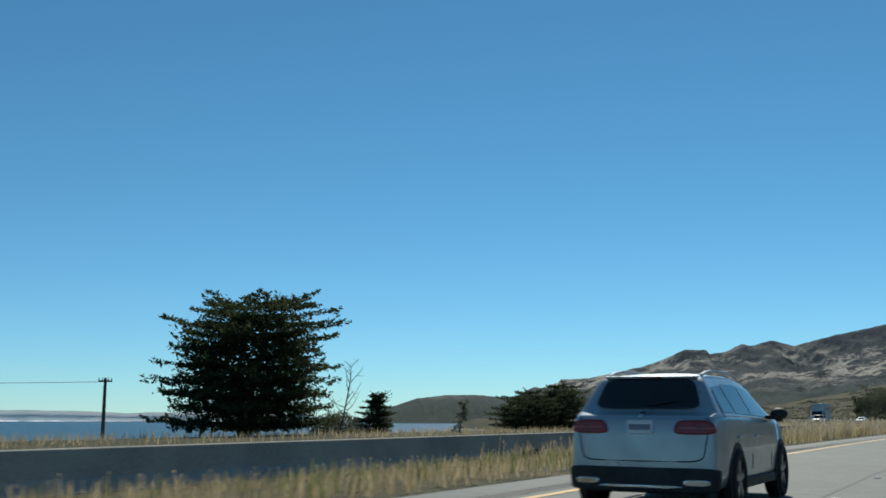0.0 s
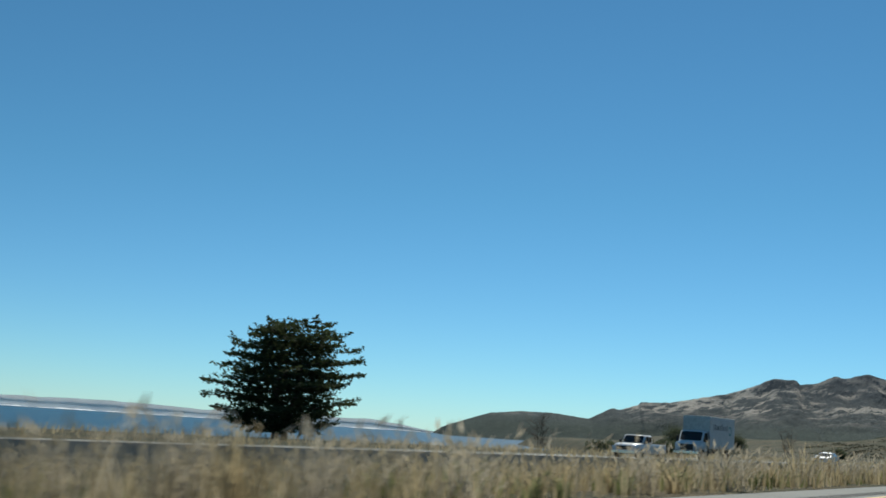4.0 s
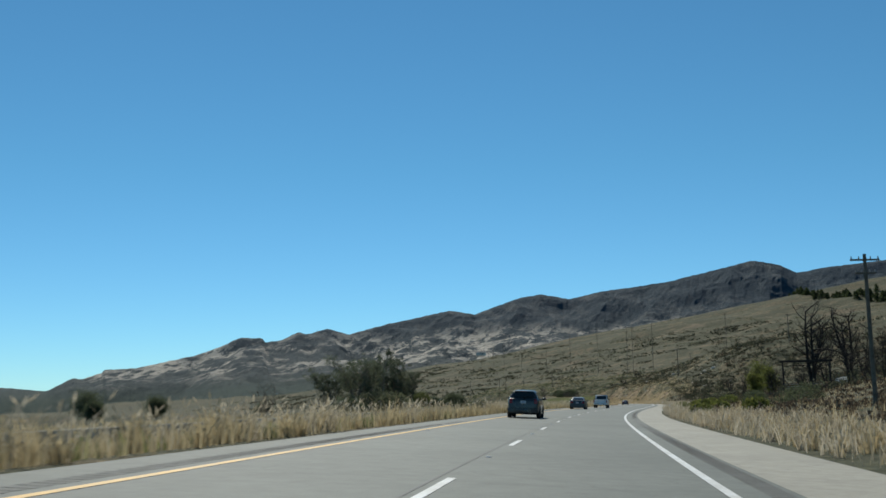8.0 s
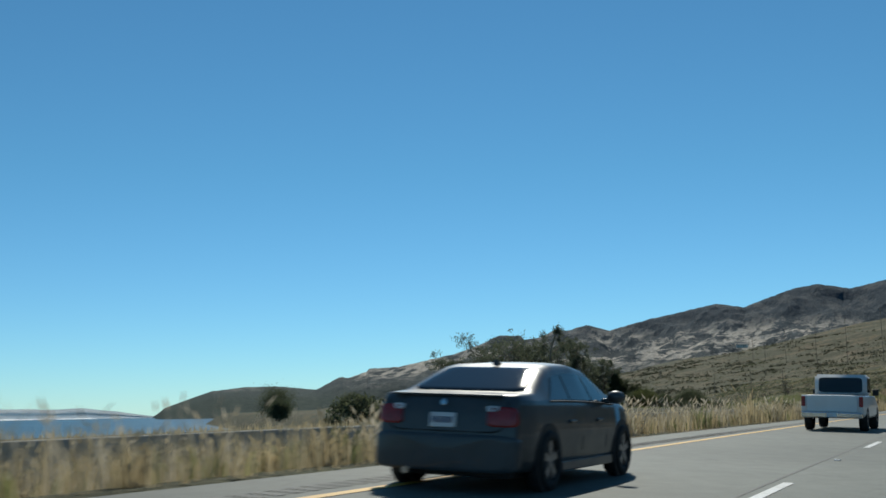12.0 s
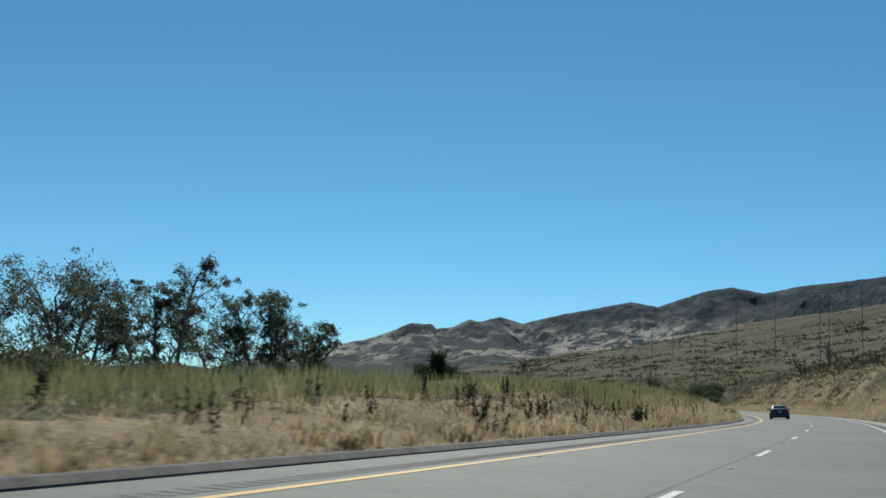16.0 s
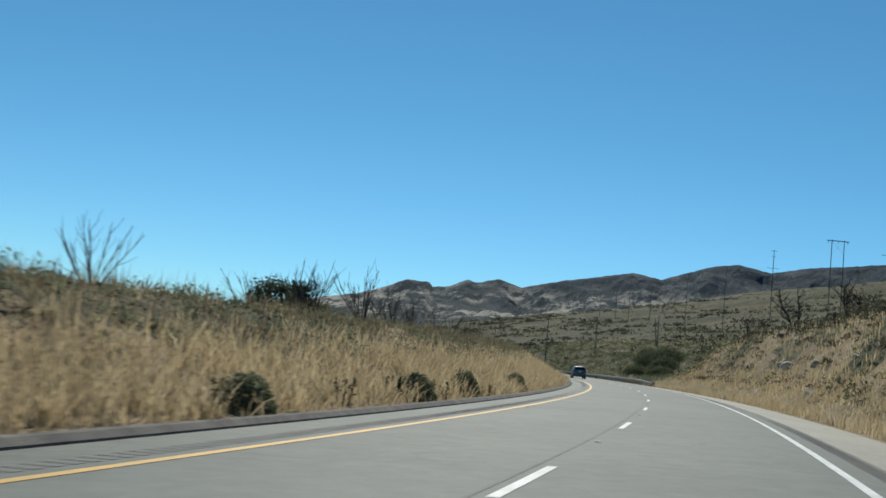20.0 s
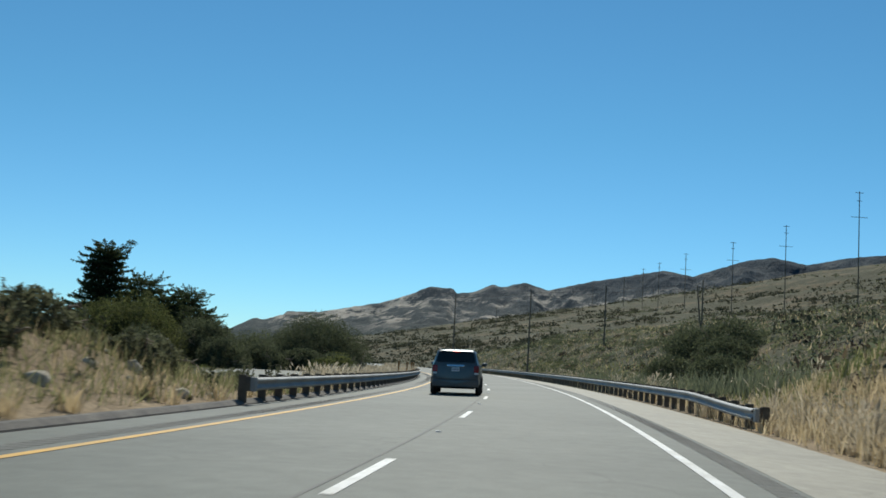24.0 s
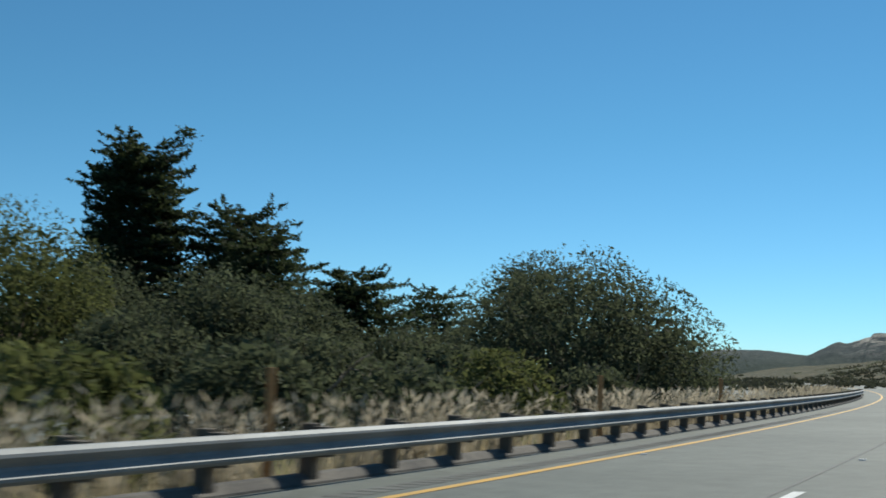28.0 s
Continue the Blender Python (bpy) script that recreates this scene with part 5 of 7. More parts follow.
blades("reed_bed", scatter(rg, 5200, 747, 800, 6.6, 10.5, 0.5, 9, 87), 1.5, 0.05, M_SAGE, "tall pale green reeds below the guard rail", 87, 0.4)
# behind the guard rail
cypress("cypress_tree", at_xy(-61.4, 854.0, -1.5), 19.2, 13.5, 140, "tall dark cypress with a leaning bare top", 22000, 0.25, 2.6, (0.75, 0.9, 0.85, 0.66, 0.56, 0.5, 0.3))
cypress("cypress_tree", at_xy(-87, 927, -1.2), 16.8, 14, 141, "flat-topped dark cypress behind the bushes", 11000, 0.3, 0.0, (0.7, 0.8, 0.8, 0.7, 0.62, 0.66, 0.5))
cypress("cypress_tree", at_xy(-80, 902, -1.2), 11.6, 11, 142, "low flat-topped cypress with ragged limbs", 8000, 0.2, 0.0, (0.8, 0.95, 1.0, 1.0, 0.9, 0.7, 0.4))
cypress("cypress_tree", at_xy(-58.5, 861.5, -1.2), 14.4, 12, 144, "dark cypress behind the roadside bushes", 13000, 0.15, 0.0, (0.8, 0.95, 1.0, 0.95, 0.8, 0.6, 0.4))
cypress("cypress_tree", at_xy(-52.5, 859.5, -1.4), 11.7, 12, 145, "broad dark cypress with layered level limbs", 14000, 0.08, 0.0, (0.85, 1.0, 1.0, 0.95, 0.75, 0.5, 0.25))
cypress("cypress_tree", at_xy(-49.5, 866, -1.4), 9.6, 12, 146, "broad dark cypress with layered level limbs", 11000, 0.06, 0.0, (0.9, 1.0, 1.0, 0.9, 0.7, 0.5, 0.25))
BUSHES = [(-27.6, 865.4, 8.5, 20, M_BUSH, 36000, 0), (-44.5, 838.5, 9.3, 14.5, M_BUSH_OLIVE, 24000, 0), (-47, 833.5, 8.0, 11.5, M_BUSH_OLIVE, 14000, 0), (-45, 857, 6.6, 12, M_BUSH, 12000, 0), (-38.5, 848, 6.4, 12.5, M_BUSH, 15000, 4),
          (-24, 852, 2.4, 8, M_BUSH, 7000, 5), (-28.5, 847, 2.8, 9, M_BUSH, 8000, 5), (-33, 856, 3.3, 10, M_BUSH, 8000, 4), (-31, 839, 3.4, 9, M_BUSH, 8000, 5),
          (-38, 829, 4.3, 9, M_BUSH, 8000, 3), (-51, 846, 8.0, 13, M_BUSH, 10000, 0), (-51, 833, 6.2, 12, M_BUSH, 9000, 0), (-44, 892, 6.2, 15, M_BUSH, 7000, 0),
          (-57, 905, 6.2, 15, M_BUSH, 6000, 0), (-74, 915, 7.0, 15, M_BUSH, 6000, 0), (-62, 872, 8.0, 12, M_BUSH, 6500, 0), (-42, 869, 4.6, 12, M_BUSH, 8000, 0)]
for k, (x, y, zt, w, mt, n, dead) in enumerate(BUSHES):
    shrub("large_bush", at_xy(x, y, -1.5), (zt + 1.5) * 1.06, w * 1.04, 150 + k, "tall dense rounded bush behind the guard rail" if zt > 5 else "low leafy bush with bare twigs behind the guard rail", mt, n, 0.17 if n > 20000 else 0.2 if n > 7500 else 0.26, 60 if n > 20000 else 36, dead=dead)
broadleaf("willow_tree", at_xy(-44.5, 827.5, -1.5), 7.6, 4.5, 262, "wispy pale green sapling beside the dense bush", M_BUSH_OLIVE, M_BARK, 1500, 0.8, 0.16, 0.25, 3, 3, 0.5)
for k, (s, d, h, w) in enumerate([(838, -17, 3.0, 6), (846, -18, 3.4, 6), (854, -17.5, 2.8, 6), (863, -18, 3.6, 6.5), (872, -17, 3.0, 6), (882, -18, 3.4, 6.5), (829, -18, 2.6, 5.5), (893, -17.5, 3.2, 6)]):
    shrub("rail_bush", at(s, d), h, w, 190 + k, "ragged green bush below the tall bushes", M_BUSH if k % 3 else M_BUSH_OLIVE, 3200, 0.2, 16, dead=2)
for k, (x, y, zt, w) in enumerate([(-71, 833, 7.4, 11), (-75.5, 829, 5.8, 9), (-72, 843.5, 8.2, 8), (-58, 811, 6.0, 10), (-64, 818, 4.6, 9)]):
    eucalyptus("eucalyptus_tree", at_xy(x, y, -2.3), zt + 2.3, w, 260 + k, "dense rounded eucalyptus beyond the opposite carriageway", 10000, 3)
for k, (x, y, h) in enumerate([(-73, 830, 4.5), (-66, 836, 4.2), (-60, 815, 3.6), (-68, 828, 3.4)]):
    shrub("thicket", at_xy(x, y, -2.3), h, 10, 270 + k, "dark thicket under the eucalyptus", None, 2600, 0.3, 16)
blades("seaward_weeds", np.concatenate([scatter(rg, 9000, 770, 930, -62, -34, 0.4, 12, 61), scatter(rg, 3000, 770, 910, -19, -13, 0.6, 8, 61)]), 0.6, 0.09, M_GRASS_GREEN, "rough green weeds beside the opposite carriageway", 61, 0.5, plain=True)
for k, (x, y, h, w) in enumerate([(-276, 928, 19, 22), (-262, 905, 13, 14), (-240, 960, 15, 18), (-150, 905, 9, 14)]):
    broadleaf("eucalyptus_tree", at_xy(x, y, -5), h, w, 170 + k, "rounded dark eucalyptus near the shore", M_BUSH, M_BARK_PALE, 9000, 0.2, 0.5, 0.2, 3)

# ---- barrier, kerbs, rumble strips ----
def swept(name, s0, s1, ds, profile, material, parent=None, d0=0.0, smooth=False, base=None):
    """A profile of (offset, height) carried along the road; the ends are closed."""
    ss = np.append(np.arange(s0, s1, ds), s1)
    prof = np.array(profile)
    S, D = np.meshgrid(ss, prof[:, 0] + d0, indexing="ij")
    x, y = plan(S, D)
    g = height(ss, np.full(len(ss), d0)) if base is None else base(ss)
    z = g[:, None] + prof[None, :, 1]
    n = len(prof)
    v = np.stack([x, y, z], -1).reshape(-1, 3)
    i = np.arange(len(ss) - 1)[:, None] * n
    j = np.arange(n)[None]
    f = np.stack([i + j, i + (j + 1) % n, i + n + (j + 1) % n, i + n + j], -1).reshape(-1, 4).tolist()
    f += [list(range(n))[::-1], [(len(ss) - 1) * n + k for k in range(n)]]
    return mesh_ob(name, v, f, material, smooth, parent)


flat_base = lambda ss: np.full(len(ss), -0.3) + 0.12 * sstep(180, 330, ss)
bar = swept("median_barrier", -60, 481, 6.1, [(-0.3, -0.1), (-0.3, 0.08), (-0.14, 0.33), (-0.09, 0.84), (-0.07, 0.86), (0.07, 0.86), (0.09, 0.84), (0.14, 0.33), (0.3, 0.08), (0.3, -0.1)], M_CONCRETE, None, -15.0, False, flat_base)
tagged(bar, "low weathered concrete median barrier among tall grass", "barrier", kind="structure")
M_DIKE = two_scale("asphalt_kerb", (0.09, 0.085, 0.08), (0.17, 0.155, 0.135), 1.5, 25.0, 0.9, bumpd=0.02)
for s0, s1, d0 in ((478, 733, -7.62), (733, 935, -7.6)):
    k = swept("asphalt_kerb", s0, s1, 4.0, [(-0.22, -0.05), (-0.2, 0.07), (-0.1, 0.11), (0.02, 0.1), (0.14, 0.02), (0.16, -0.05)], M_DIKE, None, d0)
    tagged(k, "low worn asphalt kerb along the shoulder", "kerb", kind="structure")


def rumble(name, s0, s1, d0, d1, step, label):
    s = np.arange(s0, s1, step)
    S = np.stack([s, s, s + step * 0.55, s + step * 0.55], 1)
    D = np.tile([d0, d1, d1, d0], (len(s), 1))
    x, y = plan(S, D)
    v = np.stack([x, y, height(S, D) + 0.006], -1).reshape(-1, 3)
    ob = new(name, fast_mesh(name, v, np.arange(len(v)).reshape(-1, 4), M_RUMBLE))
    return tagged(ob, label, "rumble strip", kind="stuff")


rumble("rumble_strip", 140, 900, 2.02, 2.36, 0.32, "ground-in rumble strip beside the white line")
rumble("rumble_strip", 0, 900, -6.55, -6.15, 0.32, "ground-in rumble strip beside the yellow line")
ribbon("lane_seam", -100, 1000, 3.0, [EDGE - LANE - 0.23, EDGE - LANE - 0.18], 0.004, M_RUMBLE, road)
for k in range(-4, 66):                      # raised reflectors between the dashes
    s = 14.63 * k + 6.9
    bm = prism([(-0.06, 0), (-0.035, 0.02), (0.035, 0.02), (0.06, 0)], -0.05, 0.05)
    r = part("lane_reflector", bm, M_WHITE, road)
    r.matrix_basis = at(s, EDGE - LANE, 0.003)
    if k % 3 == 0:
        r = part("lane_reflector", prism([(-0.06, 0), (-0.035, 0.02), (0.035, 0.02), (0.06, 0)], -0.05, 0.05), M_WHITE, road)
        r.matrix_basis = at(s, EDGE - 2 * LANE + 0.2, 0.003)


# ---- guard rails ----
W_PROF = [(0.0, 0.156), (0.025, 0.15), (0.075, 0.115), (0.08, 0.085), (0.02, 0.03), (0.0, 0.0), (0.02, -0.03), (0.08, -0.085), (0.075, -0.115), (0.025, -0.15), (0.0, -0.156)]


def guard_rail(label, s0, s1, d, face, mid=0.53, turned=0.0):
    """W-shaped steel beams on blocked-out timber posts; face: the side the traffic is on, +1 right."""
    top = thing("guard_rail", Matrix.Identity(4), label, "guard rail")
    post_bm = box(-0.1, 0.1, -0.075, 0.075, -0.3, 0.74, 0.008)
    post = part("post", post_bm, M_TIMBER, top, "weathered timber post")
    block = part("spacer_block", box(-0.1, 0.1, -0.075, 0.075, -0.18, 0.18, 0.006), M_TIMBER, post)
    block.matrix_basis = pose(face * 0.2, 0, 0.53)
    ss = np.arange(s0, s1, 1.905)
    dip = lambda q: turned * (1 - sstep(s0, s0 + 11.4, q))       # the first beams slope down into the ground
    for k, s in enumerate(ss):
        m = at(s, d - face * 0.3, mid - 0.53 - float(dip(s)))
        if k == 0:
            post.matrix_basis = m
            continue
        p2 = new("post", post.data)
        p2.parent, p2.matrix_basis = top, m
        b2 = new("spacer_block", block.data)
        b2.parent, b2.matrix_basis = p2, block.matrix_basis
    for s in np.arange(s0, s1 - 3.8, 3.81):
        prof = [(face * a, mid + b) for a, b in W_PROF] + [(face * (a - 0.004), mid + b) for a, b in W_PROF[::-1]]
        ob = swept("rail_beam", s - 0.12, s + 3.87, 1.33, prof, M_STEEL, top, d, False, lambda q: height(q, np.full(len(q), d)) - dip(q))
        ob["label"] = "galvanised W-shaped beam"
    x, y = plan(s0 - 0.2, d)
    end = part("rail_end", box(-0.03, 0.09, -0.2, 0.05, 0.36, 0.7, 0.02), M_STEEL, top, "rounded steel end shoe")
    end.matrix_basis = at(s0 - 0.15, d, mid - 0.53 - turned)
    return top


guard_rail("steel guard rail on timber posts beside the median", 731, 925, -7.3, 1, 0.5)
guard_rail("steel guard rail on timber posts beside the shoulder", 733, 905, 4.95, -1, 0.62, 0.2)

M_RUSTMARK = two_scale("faded_orange_marker", (0.62, 0.3, 0.11), (0.48, 0.22, 0.09), 3.0, 30.0, 0.7)
M_PALEMARK = two_scale("white_marker", (0.7, 0.7, 0.68), (0.55, 0.54, 0.5), 3.0, 30.0, 0.7)


def marker(s, d, hgt, material, label):
    top = thing("marker_post", at(s, d), label, "marker post", "roadside marker posts")
    part("blade", box(-0.06, 0.06, -0.012, 0.012, 0.0, hgt, 0.008), material, top)
    part("reflector", box(-0.045, 0.045, -0.022, -0.012, hgt - 0.22, hgt - 0.06, 0.004), material if material is M_RUSTMARK else M_WHITE, top)
    part("anchor", box(-0.07, 0.07, -0.03, 0.03, -0.15, 0.06, 0.01), M_STEEL, top)


for s in (776.5, 788.0, 800.2, 811.4, 822.0, 833.5, 845.3, 857.0):
    marker(s, -7.95, 1.38, M_RUSTMARK, "faded orange flat marker post behind the guard rail")
for s in (351, 420, 560):
    marker(s, 5.6, 0.85, M_PALEMARK, "white flat marker post beside the shoulder")

# ---- road sign seen from behind ----
def big_sign():
    top = thing("road_sign", at(119.3, -35.5, 0, 2), "large grey road sign seen from behind on two posts", "road sign")
    m_panel = two_scale("aluminium_panel", (0.42, 0.42, 0.41), (0.36, 0.36, 0.35), 1.2, 20, 0.5, 0.5, 0.5, grain=0.1)
    for k in range(5):
        part("panel", box(-2.8 + 1.12 * k, -2.8 + 1.12 * (k + 1) - 0.01, -0.02, 0.03, 2.05, 4.55, 0.004), m_panel, top)
    for x in (-2.05, 1.65):
        part("post", box(x - 0.12, x + 0.12, -0.28, -0.03, -0.4, 4.45, 0.01), M_TIMBER, top, "dark timber post")
    for z in (2.5, 3.3, 4.1):
        part("brace", box(-2.75, 2.75, -0.03, -0.021, z - 0.04, z + 0.04, 0.002), M_STEEL, top)


big_sign()

# ---- utility poles and wires ----
def pole(x, y, z, tall, arms, label, turn=0.0, frame_=False, group="utility poles"):
    top = thing("utility_pole", at_xy(x, y, z, turn), label, "utility pole", group)
    for px in ((-1.9, 1.9) if frame_ else (0,)):
        part("pole", cyl(0.17, 0.11, -0.5, tall, 9, px), M_TIMBER, top, "dark timber pole")
    if frame_:
        part("crossarm", box(-3.4, 3.4, -0.08, 0.08, tall - 0.5, tall - 0.25, 0.01), M_TIMBER, top)
        for sx in (-1, 1):
            part("brace", prism([(-0.05, 0), (0.05, 0), (0.05, 0.01), (-0.05, 0.01)], 0, 5.2), M_TIMBER, top).matrix_basis = pose(-1.9 * sx, 0, tall - 4.3, 0, -45 if sx > 0 else -135, 0)
        arms = ()
        for k in (-3, 0, 3):
            part("insulator", cyl(0.09, 0.06, tall - 1.2, tall - 0.5, 6, k), M_STEEL, top)
    for dz, w in arms:
        part("crossarm", box(-w, w, -0.06, 0.06, tall - dz - 0.06, tall - dz + 0.06, 0.008), M_TIMBER, top)
        for k in (-w * 0.92, -w * 0.4, w * 0.4, w * 0.92):
            part("insulator", cyl(0.05, 0.03, tall - dz + 0.05, tall - dz + 0.25, 6, k), M_STEEL, top)
    return top


def wire(a, b, sag, label="thin dark overhead power wire"):
    t = np.linspace(0, 1, 12)[:, None]
    p = np.array(a) * (1 - t) + np.array(b) * t - np.array([0, 0, 4 * sag]) * t * (1 - t)
    tb = Tubes()
    tb.add(p, np.full(12, 0.018), 4)
    ob = new("power_wire", tb.mesh("power_wire", M_BURNT))
    tagged(ob, label, "wire", "overhead wires")


UPPER = [(68.4, 1000.6, 53.3), (52, 1062, 52.6), (34.8, 1108, 52.6), (14.8, 1162, 54), (-1, 1222, 56), (-11, 1248, 55.5), (-24, 1280, 54), (-50, 1345, 54), (95, 905, 48.8), (120, 800, 45.7)]


def ground_xy(x, y):
    """The ground's height under a world place right of the road."""
    s0 = np.arange(-50.0, 1500.0, 2.0)
    px, py = plan(s0, 0)
    k = int(np.argmin((px - x) ** 2 + (py - y) ** 2))
    s = s0[k]
    h = radians(heading(s))
    d = (x - px[k]) * math.cos(h) + (y - py[k]) * math.sin(h)
    if d > 60:                                # the sheet runs straight out beyond sixty metres
        q = np.array(plan(s0, 60.0))
        k = int(np.argmin(np.abs(q[1] - y)))
        s, d = s0[k], 60 + x - q[0][k]
    return float(height(s, d))


for x, y, zt in UPPER:
    z = ground_xy(x, y)
    pole(x, y, z, max(12.0, zt - z), ((0.4, 1.1), (2.6, 0.7), (7.0, 2.3)), "tall timber transmission pole with three crossarms on the hill", 20)
z = ground_xy(83.1, 925)
pole(83.1, 925, z, 48.2 - z, (), "timber two-legged transmission frame on the hill", 15, True)
lower = []
for x, y, zt in [(32.3, 905, 19.5), (14.2, 906, 17.8), (-1.2, 910, 16.8), (-20, 922, 16.0)]:
    z = ground_xy(x, y)
    top = pole(x, y, z, max(7.0, zt - z), (), "dark bare timber pole at the top of the slope", 10)
    if x > 30:                                # an old pole leans against it
        part("leaning_pole", cyl(0.17, 0.11, -0.4, max(7.0, zt - z) * 0.88, 9, 0), M_TIMBER, top, "grey timber pole leaning from the same foot").matrix_basis = pose(-0.3, 0, 0, 0, -5.5, 0)
    lower.append((x, y, z + max(7.0, zt - z) - 0.6))
for a, b in zip(lower[:-1], lower[1:]):
    for dz in (0.0, -0.7):
        wire((a[0], a[1], a[2] + dz), (b[0], b[1], b[2] + dz), 0.25)
for x, y in [(124, 838), (150, 960), (-85, 1240), (-20, 1420), (96, 770), (70, 640), (104, 610)]:
    pole(x, y, ground_xy(x, y), 10.5, ((0.4, 0.9),), "dark timber utility pole on the slope", 10)
pole(*[float(v) for v in plan(310, 18)], float(height(310, 18)), 10.2, ((0.4, 1.0), (1.3, 0.7)), "dark timber utility pole by the burnt slope", 5)
pole(*[float(v) for v in plan(352, 44)], float(height(352, 44)), 11.0, ((0.4, 1.0),), "dark timber utility pole by the burnt slope", 5)
pine_line("pine_row", [(x0 + rp.uniform(-6, 6), y0 + rp.uniform(-70, 70), rp.uniform(4, 7.5)) for x0, y0 in [(338 - 1.1 * k, 930 + 14 * k) for k in range(30)] for _ in range(5)], "dark row of pines along the far crest")
pole(-59.1, 60.4, -2.0, 6.0, ((0.25, 0.5),), "short timber pole on the sea bluff", 40)
wire((-59.1, 60.4, 3.7), (-98, 44, 3.9), 0.2)

# ---- ranch gate, house, rocks, litter ----
def ranch_gate():
    top = thing("ranch_gate", at(420, 27.6, 0, 0), "dark timber ranch gateway with a high crossbeam", "gate")
    for x in (-3.7, 3.7):
        part("gate_post", cyl(0.17, 0.14, -0.3, 4.9, 9, x), M_BURNT, top, "dark round timber post")
    part("crossbeam", box(-4.2, 4.2, -0.14, 0.14, 4.7, 5.05, 0.03), M_BURNT, top)
    part("under_beam", box(-3.6, 3.6, -0.08, 0.08, 4.05, 4.2, 0.02), M_BURNT, top)
    for z in (0.4, 0.75, 1.1):
        part("gate_bar", box(-3.5, 3.5, -0.02, 0.02, z - 0.03, z + 0.03, 0.008), M_STEEL, top)


ranch_gate()


def pipe_fence(s0, s1, d, n):
    top = thing("pipe_fence", Matrix.Identity(4), "low white pipe fence by the ranch gateway", "fence")
    white = M_PALEMARK
    ss = np.linspace(s0, s1, n)
    for s in ss:
        part("post", cyl(0.06, 0.06, -0.2, 1.15, 8), white, top).matrix_basis = at(s, d)
    for zz in (0.45, 0.75, 1.05):
        pts = [(*[float(v) for v in plan(s, d)], float(height(s, d)) + zz) for s in ss]
        tb = Tubes()
        tb.add(pts, [0.045] * n, 6)
        mpart("rail", tb.mesh("rail", white), top)


pipe_fence(404, 416, 31.6, 6)


def house(x, y, z, turn, label):
    top = thing("ranch_house", at_xy(x, y, z, turn), label, "house")
    wall_m = two_scale("whitewash", (0.75, 0.73, 0.68), (0.62, 0.6, 0.55), 0.6, 8.0, 0.9)
    roof_m = two_scale("grey_roofing", (0.28, 0.26, 0.24), (0.2, 0.18, 0.17), 0.8, 8.0, 0.9)
    part("wall", box(-6, 6, -3.5, 3.5, -1.0, 2.9, 0.02), wall_m, top)
    roof = bmesh.new()
    prism([(-4.1, 2.8), (0, 4.7), (4.1, 2.8), (0, 4.5)], -6.5, 6.5, 0, roof)
    part("roof", roof, roof_m, top)
    for k in (-4, -1.2, 3.2):
        w = part("window", box(k - 0.6, k + 0.6, -3.56, -3.48, 1.0, 2.1, 0.01), M_STEEL, top)
        part("pane", box(k - 0.5, k + 0.5, -3.58, -3.565, 1.1, 2.0, 0.005), M_RUMBLE, w)
    part("door", box(1.0, 1.95, -3.56, -3.48, 0, 2.05, 0.01), M_TIMBER, top)


house(-33.7, 1585.5, 62.5, 8, "small white ranch house on the far terrace")
house(30, 1602, 68, -10, "small white barn on the far terrace")

M_STONE = two_scale("pale_sandstone", (0.6, 0.54, 0.43), (0.42, 0.36, 0.28), 2.0, 18.0, 0.95, bumpd=0.03)


def boulder(s, d, r, seed, label, sink=0.3, turn=None):
    """An angular broken block: a rough ball cut by random planes."""
    rng = random.Random(seed)
    bm = bmesh.new()
    bmesh.ops.create_icosphere(bm, subdivisions=3, radius=1)
    planes = [(Vector((rng.gauss(0, 1), rng.gauss(0, 1), rng.gauss(0, 0.8))).normalized(), rng.uniform(0.5, 0.85)) for _ in range(11)]
    for v in bm.verts:
        for nrm, dist in planes:
            over = v.co.dot(nrm) - dist
            if over > 0:
                v.co -= nrm * over
        v.co *= 1 + 0.07 * noise.noise(v.co * 4 + Vector((seed * 3.1, 0, 0)))
        v.co = Vector((v.co.x * 1.25, v.co.y * 0.95, v.co.z * 0.8)) * r
    me = bpy.data.meshes.new("boulder")
    bm.to_mesh(me)
    bm.free()
    me.materials.append(M_STONE)
    ob = new("boulder", me)
    ob.matrix_basis = at(s, d, r * (0.18 - sink), rng.uniform(0, 360))
    tagged(ob, label, "rock", "pale rocks on the bank")


rr = random.Random(5)
for k in range(34):
    s = rr.choice((655, 668, 680, 694, 640)) + rr.gauss(0, 4)
    boulder(s, rr.uniform(6.5, 12.5), rr.choice((0.15, 0.2, 0.25, 0.35, 0.45, 0.6)), k, "pale broken sandstone rock on the cut bank")
for k in range(22):
    boulder(rr.uniform(575, 700), rr.uniform(14, 34), rr.choice((0.4, 0.6, 0.8, 1.1)), 90 + k, "pale sandstone outcrop on the scrubby knoll", 0.45)
for k in range(12):
    boulder(rr.uniform(716, 738), rr.uniform(-11.5, -8.6), rr.choice((0.15, 0.22, 0.35)), 60 + k, "pale rock at the foot of the bank")


